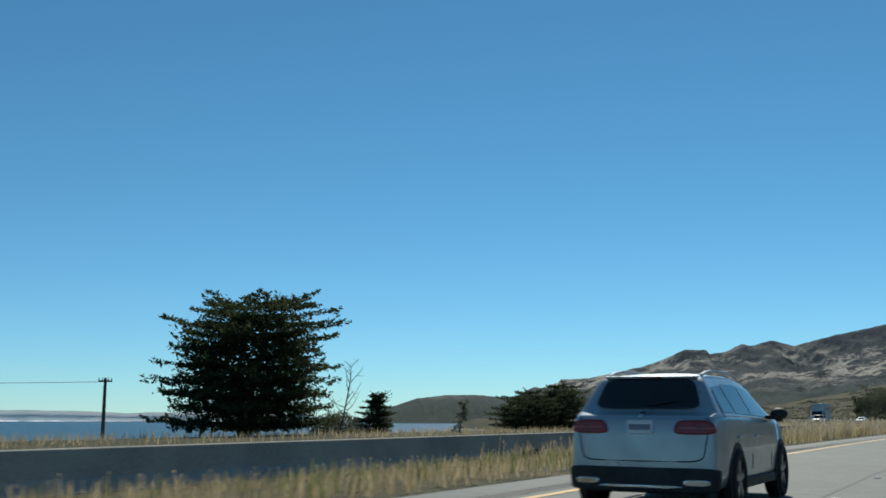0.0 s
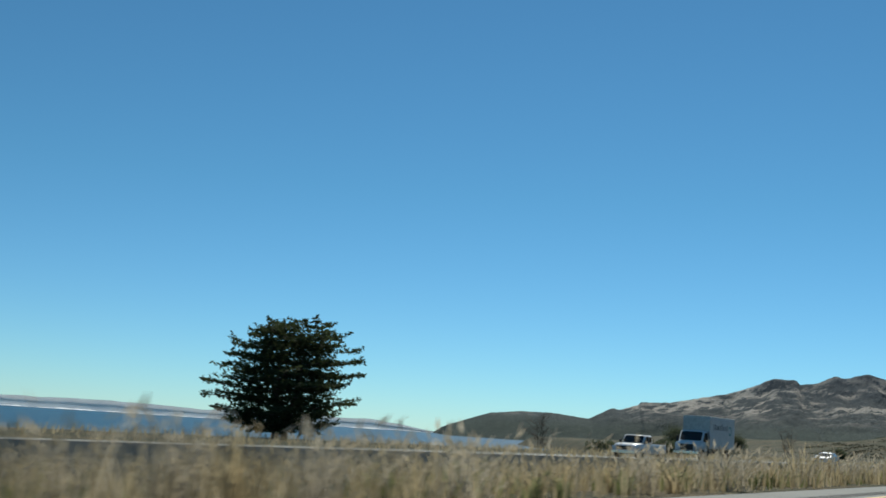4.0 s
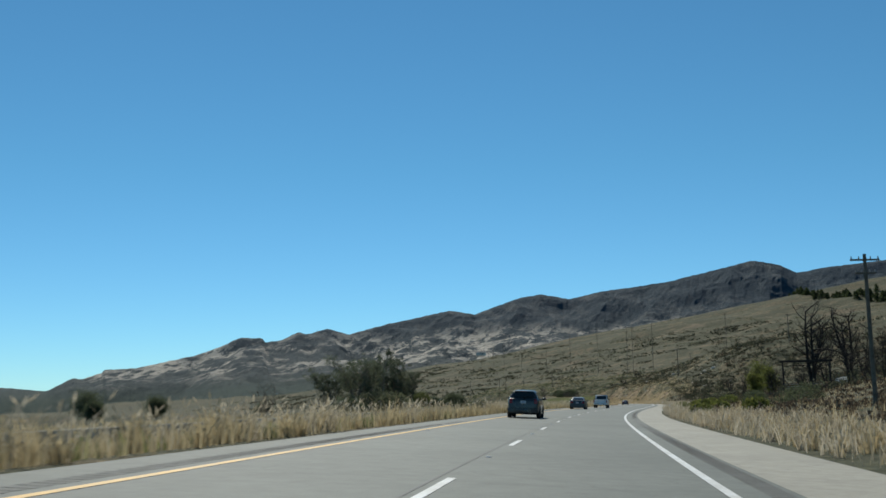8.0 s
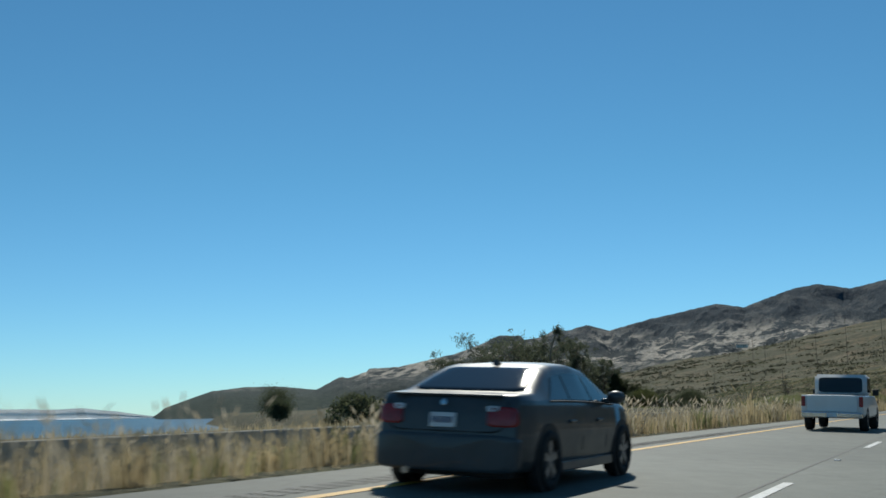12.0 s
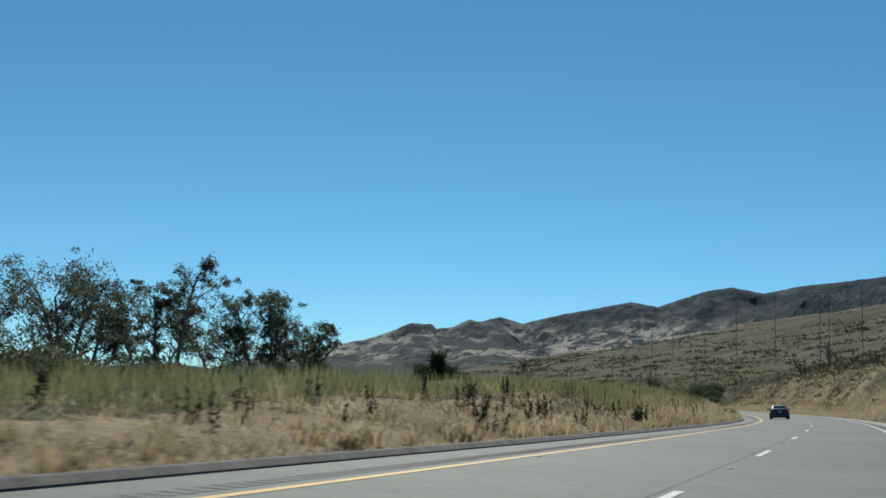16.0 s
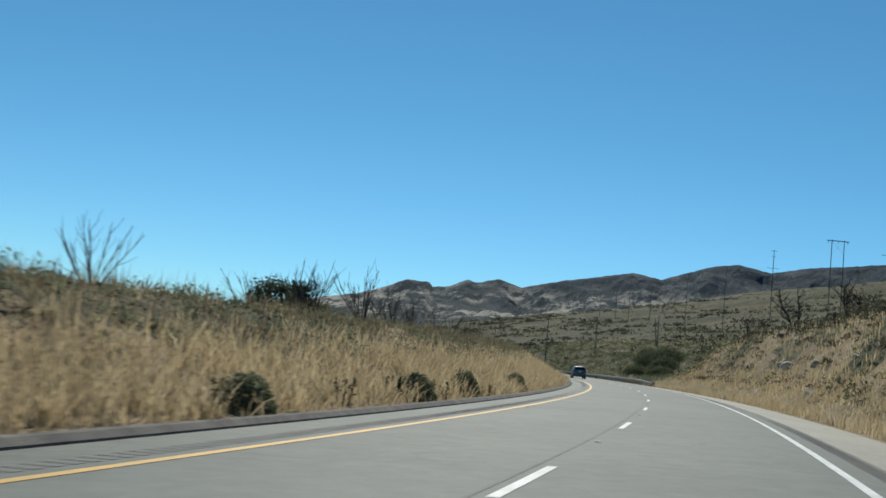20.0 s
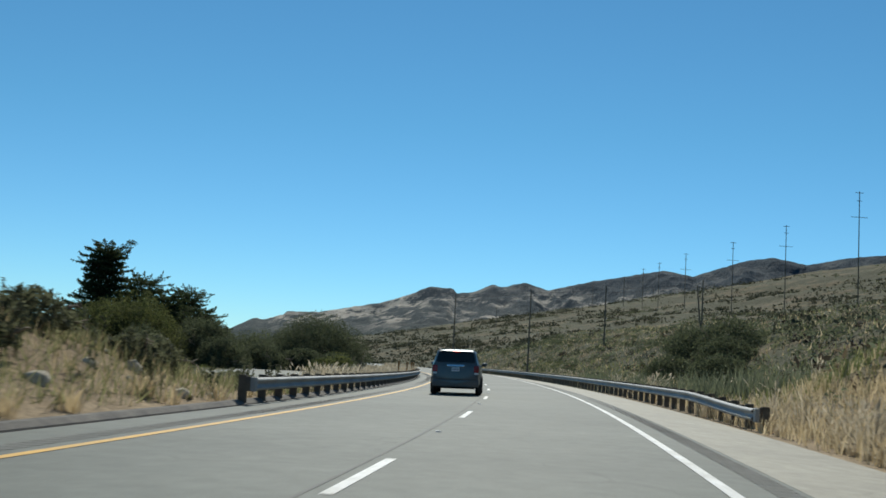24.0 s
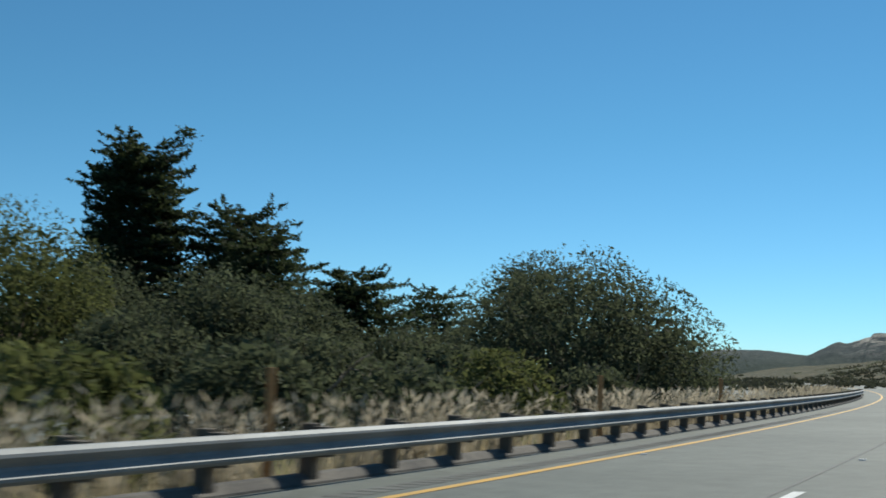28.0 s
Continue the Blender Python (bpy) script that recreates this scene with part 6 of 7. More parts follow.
def litter(s, d):
    bm = bmesh.new()
    bmesh.ops.create_icosphere(bm, subdivisions=3, radius=0.22)
    for v in bm.verts:
        v.co *= 1 + 0.5 * noise.noise(v.co * 9) + 0.2 * noise.noise(v.co * 25)
        v.co.z = max(v.co.z * 0.65, -0.1)
    me = bpy.data.meshes.new("plastic_bag")
    bm.to_mesh(me)
    bm.free()
    me.materials.append(two_scale("pale_yellow_plastic", (0.75, 0.75, 0.35), (0.6, 0.62, 0.3), 4.0, 30.0, 0.4))
    ob = new("plastic_bag", me)
    ob.matrix_basis = at(s, d, 0.12)
    tagged(ob, "crumpled pale yellow plastic bag lying by the kerb", "litter")


litter(571.5, -8.4)

# ---- vehicles ----
M_GLASS = mat("tinted_glass", 0.06, 0.0, 0.5)[0]
M_GLASS.node_tree.nodes["Principled BSDF"].inputs["Base Color"].default_value = (0.02, 0.024, 0.026, 1)
M_GLASS.node_tree.nodes["Principled BSDF"].inputs["Transmission Weight"].default_value = 0.25
M_BLACK = two_scale("black_plastic", (0.022, 0.022, 0.023), (0.04, 0.04, 0.04), 4.0, 60.0, 0.6, grain=0.15)
M_TYRE = two_scale("tyre_rubber", (0.018, 0.018, 0.018), (0.035, 0.034, 0.032), 5.0, 60.0, 0.85, grain=0.2)
M_RIM = two_scale("alloy_rim", (0.45, 0.45, 0.46), (0.32, 0.32, 0.33), 3.0, 30.0, 0.35, 0.8, 0.5, grain=0.1)
M_CHROME = two_scale("chrome", (0.75, 0.76, 0.78), (0.6, 0.61, 0.63), 4.0, 30.0, 0.12, 1.0, 0.5, grain=0.08)
M_TAIL = two_scale("red_lamp_lens", (0.34, 0.02, 0.022), (0.22, 0.012, 0.014), 6.0, 60.0, 0.2, 0.0, 0.5, grain=0.2)
M_STRIP = two_scale("pale_red_lens_strip", (0.5, 0.16, 0.15), (0.4, 0.12, 0.12), 6.0, 60.0, 0.2, 0.0, 0.5, grain=0.15)
M_CLEAR = two_scale("clear_lamp_lens", (0.75, 0.76, 0.78), (0.55, 0.56, 0.58), 6.0, 60.0, 0.12, 0.0, 0.5, grain=0.15)
M_PLATE = two_scale("plate_white", (0.78, 0.78, 0.78), (0.68, 0.68, 0.68), 8.0, 60.0, 0.4, grain=0.08)
M_INK = two_scale("plate_ink", (0.05, 0.06, 0.14), (0.07, 0.08, 0.16), 8.0, 60.0, 0.5, grain=0.1)


def slab(c, u0, u1, v0, v1, rnd=0.3, proud=0.006, thick=0.02, bm=None, n=28):
    """A rounded panel on the face with corners c (lower left, lower right, upper right, upper left, seen from outside)."""
    bm = bm or bmesh.new()
    a, b, cc, d = [Vector(p) for p in c]
    nrm = (b - a).cross(d - a).normalized()
    pts = []
    for k in range(n):
        t = 2 * math.pi * k / n
        e = max(rnd, 0.02)
        cu = math.copysign(abs(math.cos(t)) ** e, math.cos(t))
        cv = math.copysign(abs(math.sin(t)) ** e, math.sin(t))
        u, v = (u0 + u1) / 2 + cu * (u1 - u0) / 2, (v0 + v1) / 2 + cv * (v1 - v0) / 2
        pts.append((a * (1 - u) + b * u) * (1 - v) + (d * (1 - u) + cc * u) * v)
    o = [bm.verts.new(p + nrm * proud) for p in pts]
    i = [bm.verts.new(p + nrm * (proud - thick)) for p in pts]
    bm.faces.new(o)
    bm.faces.new(i[::-1])
    for k in range(n):
        bm.faces.new((i[k], i[(k + 1) % n], o[(k + 1) % n], o[k]))
    bmesh.ops.recalc_face_normals(bm, faces=bm.faces[:])
    return bm


def loft(stations):
    """A closed body from stations (y, half width, bottom, top, tumble), front last."""
    bm = bmesh.new()
    rings = []
    for y, w, zb, zt, tum in stations:
        h = zt - zb
        half = [(0.0, zb), (w * 0.8, zb), (w * 0.95, zb + 0.05 * h), (w, zb + 0.2 * h), (w, zb + 0.55 * h), (w * (1 - 0.25 * tum), zb + 0.8 * h), (w * (1 - 0.6 * tum), zb + 0.94 * h), (w * (1 - tum), zt - 0.004), (w * (1 - tum) * 0.6, zt + 0.01 * 1), (0.0, zt + 0.014)]
        ring = half + [(-x, z) for x, z in half[-2:0:-1]]
        rings.append([bm.verts.new((x, y, z)) for x, z in ring])
    n = len(rings[0])
    for a, b in zip(rings[:-1], rings[1:]):
        for k in range(n):
            bm.faces.new((a[k], a[(k + 1) % n], b[(k + 1) % n], b[k]))
    bm.faces.new(rings[0])
    bm.faces.new(rings[-1][::-1])
    bmesh.ops.recalc_face_normals(bm, faces=bm.faces[:])
    return bm


def wheels(top, ys, x, r, width=0.23, spokes=5):
    hub = tyre = rim = None
    for y in ys:
        for sx in (-1, 1):
            m = pose(sx * x, y, r, 0, 0, 0 if sx > 0 else 180)
            if hub is None:
                q = Matrix.Rotation(math.pi / 2, 4, "Y")
                bm = bmesh.new()
                bmesh.ops.create_cone(bm, cap_ends=True, segments=16, radius1=0.07, radius2=0.06, depth=width * 0.8, matrix=q)
                hub = part("wheel", bm, M_RIM, top)
                bm = bmesh.new()
                prof = [(r * 0.68, -width / 2), (r * 0.93, -width / 2), (r, -width * 0.36), (r, width * 0.36), (r * 0.93, width / 2), (r * 0.68, width / 2), (r * 0.64, 0.0)]
                rings = [[bm.verts.new((px, pr * math.cos(a), pr * math.sin(a))) for pr, px in prof] for a in [6.28318 * k / 32 for k in range(32)]]
                for k in range(32):
                    for j in range(len(prof)):
                        bm.faces.new((rings[k][j], rings[k][(j + 1) % len(prof)], rings[(k + 1) % 32][(j + 1) % len(prof)], rings[(k + 1) % 32][j]))
                bmesh.ops.recalc_face_normals(bm, faces=bm.faces[:])
                tyre = part("tyre", bm, M_TYRE, hub, smooth=True)
                bm = bmesh.new()
                for k in range(spokes):
                    a = 6.28318 * k / spokes
                    for da in (-0.13, 0.13):
                        b2 = bmesh.new()
                        box(width * 0.28, width * 0.42, -0.02, 0.02, 0.04, r * 0.68, 0, b2)
                        bmesh.ops.transform(b2, matrix=Matrix.Rotation(a + da, 4, "X"), verts=b2.verts)
                        tmp = bpy.data.meshes.new("tmp")
                        b2.to_mesh(tmp)
                        b2.free()
                        bm.from_mesh(tmp)
                        bpy.data.meshes.remove(tmp)
                bmesh.ops.create_cone(bm, cap_ends=True, segments=28, radius1=r * 0.66, radius2=r * 0.66, depth=0.02, matrix=Matrix.Translation((0.0, 0, 0)) @ q)
                rim = part("rim", bm, M_RIM, hub)
                hub.matrix_basis = m
                continue
            h2 = new("wheel", hub.data)
            h2.parent, h2.matrix_basis = top, m
            for o, nm in ((tyre, "tyre"), (rim, "rim")):
                c = new(nm, o.data)
                c.parent = h2


def patch_outline(x0, x1, z0, z1, rnd=0.35, taper=0.0, n=36):
    """A rounded outline in x and z; taper narrows its top (or, below zero, its foot)."""
    pts = []
    for k in range(n):
        t = 2 * math.pi * k / n
        cu = math.copysign(abs(math.cos(t)) ** rnd, math.cos(t))
        cv = math.copysign(abs(math.sin(t)) ** rnd, math.sin(t))
        half = (x1 - x0) / 2 * (1 - taper * (0.5 + 0.5 * cv))
        pts.append(((x0 + x1) / 2 + cu * half, (z0 + z1) / 2 + cv * (z1 - z0) / 2))
    return pts


class Shell:
    """A car's skin: a side profile (y, top) and a plan, cut into rings; gives places on its rear and sides."""
    def __init__(self, L, W, H, prof, belt, clear, lean=0.22, bow=0.13):
        self.L, self.W, self.H, self.prof, self.belt, self.clear, self.lean, self.bow = L, W, H, prof, belt, clear, lean, bow
        self.py, self.pz = np.array([p[0] for p in prof]), np.array([p[1] for p in prof])

    def top(self, y):
        return float(np.interp(y, self.py, self.pz))

    def beltz(self, y):
        return self.belt[0] + (self.belt[1] - self.belt[0]) * (y + self.L / 2) / self.L

    def half(self, y):
        q = y / (self.L / 2)
        return self.W / 2 * (1 - 0.07 * sstep(-0.82, -1.0, q) - 0.16 * sstep(0.72, 1.0, q) - 0.012 * abs(q))

    def shift(self, x, y):
        k = min(1.0, abs(x) / (self.W / 2)) ** 2.6
        return self.bow * k * (1 - float(sstep(-self.L / 2, -self.L / 2 + 1.0, y))) - 1.5 * self.bow * k * float(sstep(self.L / 2 - 0.9, self.L / 2, y))

    def ring(self, y):
        w, zt, zb = float(self.half(y)), self.top(y), self.clear + 0.1 * float(sstep(0.86, 1.0, abs(y) / (self.L / 2)))
        be = min(self.beltz(y), zt - 0.05)
        k = max(0.0, (zt - be) / (self.H - self.belt[0]))
        wr = w * (0.965 - self.lean * min(1.0, k))
        h = be - zb
        r = min(0.07, 0.4 * (zt - be))
        half = [(0, zb), (0.8 * w, zb), (0.93 * w, zb + 0.03), (0.985 * w, zb + 0.2 * h), (w, zb + 0.5 * h), (0.995 * w, zb + 0.75 * h), (0.975 * w, zb + 0.93 * h), (0.965 * w, be)]
        for f in (0.3, 0.6, 0.85):
            z = be + (zt - r - be) * f
            half.append((0.965 * w + (wr - 0.965 * w) * f, z))
        crown = 0.02 * float(sstep(0.97 * self.H, self.H, zt))
        half += [(wr, zt - r), (wr - 0.3 * r, zt - 0.55 * r), (wr - 0.9 * r, zt - 0.2 * r), (wr - 1.9 * r, zt - 0.03 * r), (wr * 0.5, zt + crown * 0.7), (0, zt + crown)]
        full = half + [(-x, z) for x, z in half[-2:0:-1]]
        return [(x, y + self.shift(x, y), z) for x, z in full]

    def mesh(self):
        ys = sorted(set(list(self.py) + list(np.arange(-self.L / 2 + 0.1, self.L / 2, 0.12))))
        bm = bmesh.new()
        rings = [[bm.verts.new(p) for p in self.ring(y)] for y in ys]
        n = len(rings[0])
        for p, q in zip(rings[:-1], rings[1:]):
            for k in range(n):
                bm.faces.new((p[k], p[(k + 1) % n], q[(k + 1) % n], q[k]))
        bm.faces.new(rings[0])
        bm.faces.new(rings[-1][::-1])
        bmesh.ops.recalc_face_normals(bm, faces=bm.faces[:])
        return bm

    def back(self, x, z, proud):
        """A point on the rear skin at x and height z."""
        k = int(np.argmax(self.pz))
        y = float(np.interp(z, self.pz[:k + 1], self.py[:k + 1]))
        y2 = float(np.interp(z + 0.02, self.pz[:k + 1], self.py[:k + 1]))
        n = Vector((0, -0.02, y2 - y)).normalized()
        return Vector((x, y + self.shift(x, y), z)) + n * proud

    def nose(self, x, z, proud):
        k = int(np.argmax(self.pz))
        y = float(np.interp(-z, -self.pz[k:], self.py[k:]))
        y2 = float(np.interp(-z - 0.02, -self.pz[k:], self.py[k:]))
        n = Vector((0, 0.02, max(0, y - y2))).normalized()
        return Vector((x, y + self.shift(x, y), z)) + n * proud

    def side(self, y, f, sx, proud):
        """A point on the glasshouse's side: f from the belt to the roof's edge."""
        w, zt = float(self.half(y)), self.top(y)
        be = min(self.beltz(y), zt - 0.05)
        k = max(0.0, (zt - be) / (self.H - self.belt[0]))
        wr = w * (0.965 - self.lean * min(1.0, k))
        x = 0.965 * w + (wr - 0.965 * w) * f
        return Vector((sx * (x + proud), y + self.shift(x, y), be + (zt - 0.06 - be) * f))

    def patch(self, outline, proud, where="back", thick=0.03):
        """A panel lying on the rear or the nose, with a turned-in rim."""
        fn = self.back if where == "back" else self.nose
        bm = bmesh.new()
        cx, cz = sum(p[0] for p in outline) / len(outline), sum(p[1] for p in outline) / len(outline)
        rows = [[bm.verts.new(fn(x, z, proud - thick)) for x, z in outline]]
        for q in (1.0, 0.97, 0.8, 0.6, 0.4, 0.2):
            rows.append([bm.verts.new(fn(cx + (x - cx) * q, cz + (z - cz) * q, proud - (0.35 * proud if q == 1.0 else 0))) for x, z in outline])
        n = len(outline)
        for p, q in zip(rows[:-1], rows[1:]):
            for k in range(n):
                bm.faces.new((p[k], p[(k + 1) % n], q[(k + 1) % n], q[k]))
        bm.faces.new(rows[-1])
        bmesh.ops.recalc_face_normals(bm, faces=bm.faces[:])
        return bm

    def side_patch(self, low, high, f0, f1, sx, proud=0.008):
        """A side window between y's at the belt and at the roof's edge."""
        bm = bmesh.new()
        nu, nv = 9, 7
        g = []
        for j in range(nv):
            v = j / (nv - 1)
            a, b = low[0] + (high[0] - low[0]) * v ** 1.3, low[1] + (high[1] - low[1]) * v
            g.append([bm.verts.new(self.side(a + (b - a) * i / (nu - 1), f0 + (f1 - f0) * v, sx, proud)) for i in range(nu)])
        for j in range(nv - 1):
            for i in range(nu - 1):
                bm.faces.new((g[j][i], g[j][i + 1], g[j + 1][i + 1], g[j + 1][i]))
        return bm


def car(name, m, label, sh, body_m, r, axles, window, lamps, plate_z, gate, glass_rows, lower=None, trim=(), rails=False, spoiler=True, badge=0.0, fin=False, exhaust=(), brake=False, spokes=5, bar=None, lid=None):
    """A road car on a shell. lamps: (name, material, x0, x1, z0, z1, round, taper), mirrored."""
    top = thing(name, m, label, "car")
    L, W, H = sh.L, sh.W, sh.H
    hw = W / 2
    part("body", sh.mesh(), body_m, top, "", True)
    part("rear_window", sh.patch(window, 0.012), M_GLASS, top, "dark tinted rear window", True)
    for sx in (-1, 1):
        for low, high, f0, f1 in glass_rows:
            part("side_window", sh.side_patch(low, high, f0, f1, sx), M_GLASS, top, "", True)
        tb = Tubes()
        first, last = glass_rows[0], glass_rows[-1]
        line = [sh.side(y, 0.06, sx, 0.01) for y in np.linspace(first[0][0], last[0][1], 14)]
        tb.add([tuple(p) for p in line], [0.011] * 14, 4)
        mpart("window_trim", tb.mesh("window_trim", M_CHROME if lower else M_BLACK), top)
        my = last[0][1] - 0.28
        bz = sh.beltz(my)
        mb = bmesh.new()
        bmesh.ops.create_uvsphere(mb, u_segments=16, v_segments=10, radius=1, matrix=Matrix.Translation((sx * (hw + 0.1), my, bz + 0.1)) @ Matrix.Diagonal((0.12, 0.1, 0.085, 1)))
        box(min(sx * (hw - 0.08), sx * (hw + 0.05)), max(sx * (hw - 0.08), sx * (hw + 0.05)), my - 0.04, my + 0.04, bz + 0.02, bz + 0.08, 0.012, mb)
        part("mirror", mb, M_BLACK if lower else body_m, top, "rounded door mirror", True)
        for hy in (first[0][0] + 0.55, first[0][0] + 1.55):
            w = float(sh.half(hy))
            part("door_handle", box(sx * w - 0.025, sx * w + 0.025, hy, hy + 0.2, bz - 0.2, bz - 0.165, 0.012), body_m, top)
        for dy in (last[0][1] - 0.35, (first[0][0] + last[0][1]) / 2 - 0.12):   # door gaps
            tb = Tubes()
            zs = np.linspace(sh.clear + 0.2, bz - 0.04, 8)
            tb.add([(sx * (float(sh.half(dy)) * np.interp(z, (sh.clear, sh.clear + 0.35, bz), (0.975, 1.0, 0.97)) - 0.003), dy + sh.shift(hw, dy), z) for z in zs], [0.007] * 8, 4)
            mpart("door_gap", tb.mesh("door_gap", M_BLACK), top)
        for ay in axles:
            ab = bmesh.new()
            w = float(sh.half(ay))
            bmesh.ops.create_cone(ab, cap_ends=True, segments=32, radius1=r + 0.06, radius2=r + 0.06, depth=0.1, matrix=Matrix.Translation((sx * (w - 0.047), ay, r + 0.015)) @ Matrix.Rotation(math.pi / 2, 4, "Y"))
            part("wheel_arch", ab, M_BLACK, top)
        part("sill", box(sx * hw - 0.07, sx * hw - 0.005, axles[1] + r + 0.1, axles[0] - r - 0.1, sh.clear - 0.02, sh.clear + 0.1, 0.02), lower or body_m, top)
        if rails:
            tb = Tubes()
            ys = np.linspace(glass_rows[0][1][0] + 0.05, 0.3, 9)
            lift = np.array([0.0, 0.03, 0.04, 0.04, 0.04, 0.04, 0.04, 0.03, 0.0])
            tb.add([(sx * (float(sh.half(y)) * (0.965 - sh.lean) - 0.06), y, sh.top(y) + 0.005 + u) for y, u in zip(ys, lift)], [0.018] * 9, 6)
            mpart("roof_rail", tb.mesh("roof_rail", M_RIM if lower else M_BLACK), top)
        for nm, mt, x0, x1, z0, z1, rnd, tap in lamps:
            o = patch_outline(x0, x1, z0, z1, rnd, tap)
            part(nm, sh.patch([(sx * x, z) for x, z in o], 0.014, thick=0.05), mt, top, "", True)
    wheels(top, axles, hw - 0.085, r, spokes=spokes)
    part("underbody", box(-hw * 0.78, hw * 0.78, -L * 0.45, L * 0.44, sh.clear - 0.05, sh.clear + 0.12, 0.03), M_BLACK, top)
    gx, gz0, gz1 = gate                       # the tailgate or boot lid, outlined by its gap
    tb = Tubes()
    o = patch_outline(-gx, gx, gz0, gz1, 0.22, -0.12)
    o = [p for p in o if p[1] < gz1 - 0.02]
    o = sorted([p for p in o if p[0] < 0], key=lambda p: -p[1]) + sorted([p for p in o if p[0] >= 0], key=lambda p: p[1])
    tb.add([tuple(sh.back(x, z, 0.0)) for x, z in o], [0.008] * len(o), 4)
    mpart("tailgate_gap", tb.mesh("tailgate_gap", M_BLACK), top)
    if lower:
        part("lower_bumper", sh.patch(patch_outline(-hw * 0.93, hw * 0.93, sh.clear - 0.02, 0.53, 0.2, -0.03), 0.03, thick=0.12), lower, top, "black lower bumper", True)
    else:
        part("bumper", sh.patch(patch_outline(-hw * 0.94, hw * 0.94, sh.clear + 0.02, gz0 - 0.03, 0.22), 0.035, thick=0.1), body_m, top, "", True)
    for x0, x1, z0, z1 in trim:
        for sx in ((-1, 1) if x0 > 0 else (1,)):
            part("bumper_trim", sh.patch([(sx * x, z) for x, z in patch_outline(x0, x1, z0, z1, 0.4)], 0.045, thick=0.04), M_CHROME, top, "silver bumper trim", True)
    pl = part("number_plate", sh.patch(patch_outline(-0.155, 0.155, plate_z, plate_z + 0.155, 0.1, n=20), 0.02), M_PLATE, top, "white number plate")
    bars = bmesh.new()
    for k in range(7):
        x = -0.125 + 0.037 * k
        vs = [bars.verts.new(sh.back(px, pz, 0.024)) for px, pz in ((x, plate_z + 0.045), (x + 0.023, plate_z + 0.045), (x + 0.023, plate_z + 0.11), (x, plate_z + 0.11))]
        bars.faces.new(vs)
    part("plate_bars", bars, M_INK, pl, "dark bars across the plate")
    if bar:
        part("chrome_bar", sh.patch(patch_outline(-0.34, 0.34, bar, bar + 0.085, 0.25, -0.06), 0.028), M_CHROME, top, "chrome bar above the plate", True)
    if badge:
        part("badge", sh.patch(patch_outline(-0.034, 0.034, badge - 0.034, badge + 0.034, 1.0), 0.02), M_CHROME, top, "round chrome badge", True)
    if spoiler:
        zt = window[len(window) // 4][1]
        y = sh.back(0, zt, 0).y
        part("spoiler", box(-hw * 0.6, hw * 0.6, y - 0.05, y + 0.16, zt + 0.0, zt + 0.03, 0.014), body_m, top)
        part("brake_light", box(-0.14, 0.14, y - 0.058, y - 0.03, zt + 0.006, zt + 0.024, 0.004), M_BRAKE if brake else M_TAIL, top, "thin red high brake light")
        zl = min(p[1] for p in window)
        tb = Tubes()
        tb.add([tuple(sh.back(x, zl + 0.03 + 0.06 * abs(x - 0.02) / 0.36, 0.03)) for x in (0.02, 0.14, 0.26, 0.38)], [0.012, 0.012, 0.01, 0.008], 5)
        mpart("wiper", tb.mesh("wiper", M_BLACK), top)
    if lid:
        part("boot_lip", box(-hw * 0.72, hw * 0.72, lid[0], lid[0] + 0.1, lid[1], lid[1] + 0.025, 0.012), body_m, top)
    if fin:
        y2 = fin
        zt = sh.top(y2)
        part("antenna_fin", prism([(y2 - 0.1, zt), (y2 - 0.06, zt + 0.07), (y2 - 0.02, zt + 0.07), (y2 + 0.14, zt + 0.02)], -0.022, 0.022, 0.008), body_m, top)
    for ex in exhaust:
        bm = bmesh.new()
        bmesh.ops.create_cone(bm, cap_ends=True, segments=14, radius1=0.04, radius2=0.04, depth=0.2, matrix=Matrix.Translation((ex, -L / 2 + 0.06, sh.clear + 0.01)) @ Matrix.Rotation(math.pi / 2, 4, "X"))
        part("exhaust_pipe", bm, M_CHROME, top)
    wz1 = sh.H - 0.07
    part("windscreen", sh.patch(patch_outline(-hw * 0.8, hw * 0.8, sh.belt[1] + 0.06, wz1, 0.22, 0.2), 0.008, "nose"), M_GLASS, top, "", True)
    for sx in (-1, 1):
        part("headlight", sh.patch([(sx * x, z) for x, z in patch_outline(hw * 0.45, hw * 0.82, 0.62, 0.74, 0.5)], 0.015, "nose", 0.06), M_CLEAR, top, "", True)
    part("grille", sh.patch(patch_outline(-hw * 0.36, hw * 0.36, 0.52, 0.7, 0.3), 0.012, "nose", 0.05), M_BLACK, top, "", True)
    return top


M_BRAKE = mat("lit_brake_lamp", 0.3)[0]
M_BRAKE.node_tree.nodes["Principled BSDF"].inputs["Base Color"].default_value = (0.6, 0.02, 0.02, 1)
M_BRAKE.node_tree.nodes["Principled BSDF"].inputs["Emission Color"].default_value = (1.0, 0.08, 0.06, 1)
M_BRAKE.node_tree.nodes["Principled BSDF"].inputs["Emission Strength"].default_value = 1.2


M_SILVER = paint("silver_paint", (0.43, 0.455, 0.47), 0.24, 0.5, 0.1)
M_DARKGREY = paint("dark_grey_paint", (0.046, 0.056, 0.062), 0.28, 0.0, 0.12, 0.3, 0.3)
M_VANGREY = paint("dark_blue_grey_paint", (0.065, 0.077, 0.083), 0.28, 0.35, 0.2)
M_BLACKPAINT = paint("black_paint", (0.014, 0.015, 0.017), 0.2, 0.2, 0.08)
M_WHITEPAINT = paint("white_paint", (0.74, 0.74, 0.73), 0.3, 0.0, 0.1)

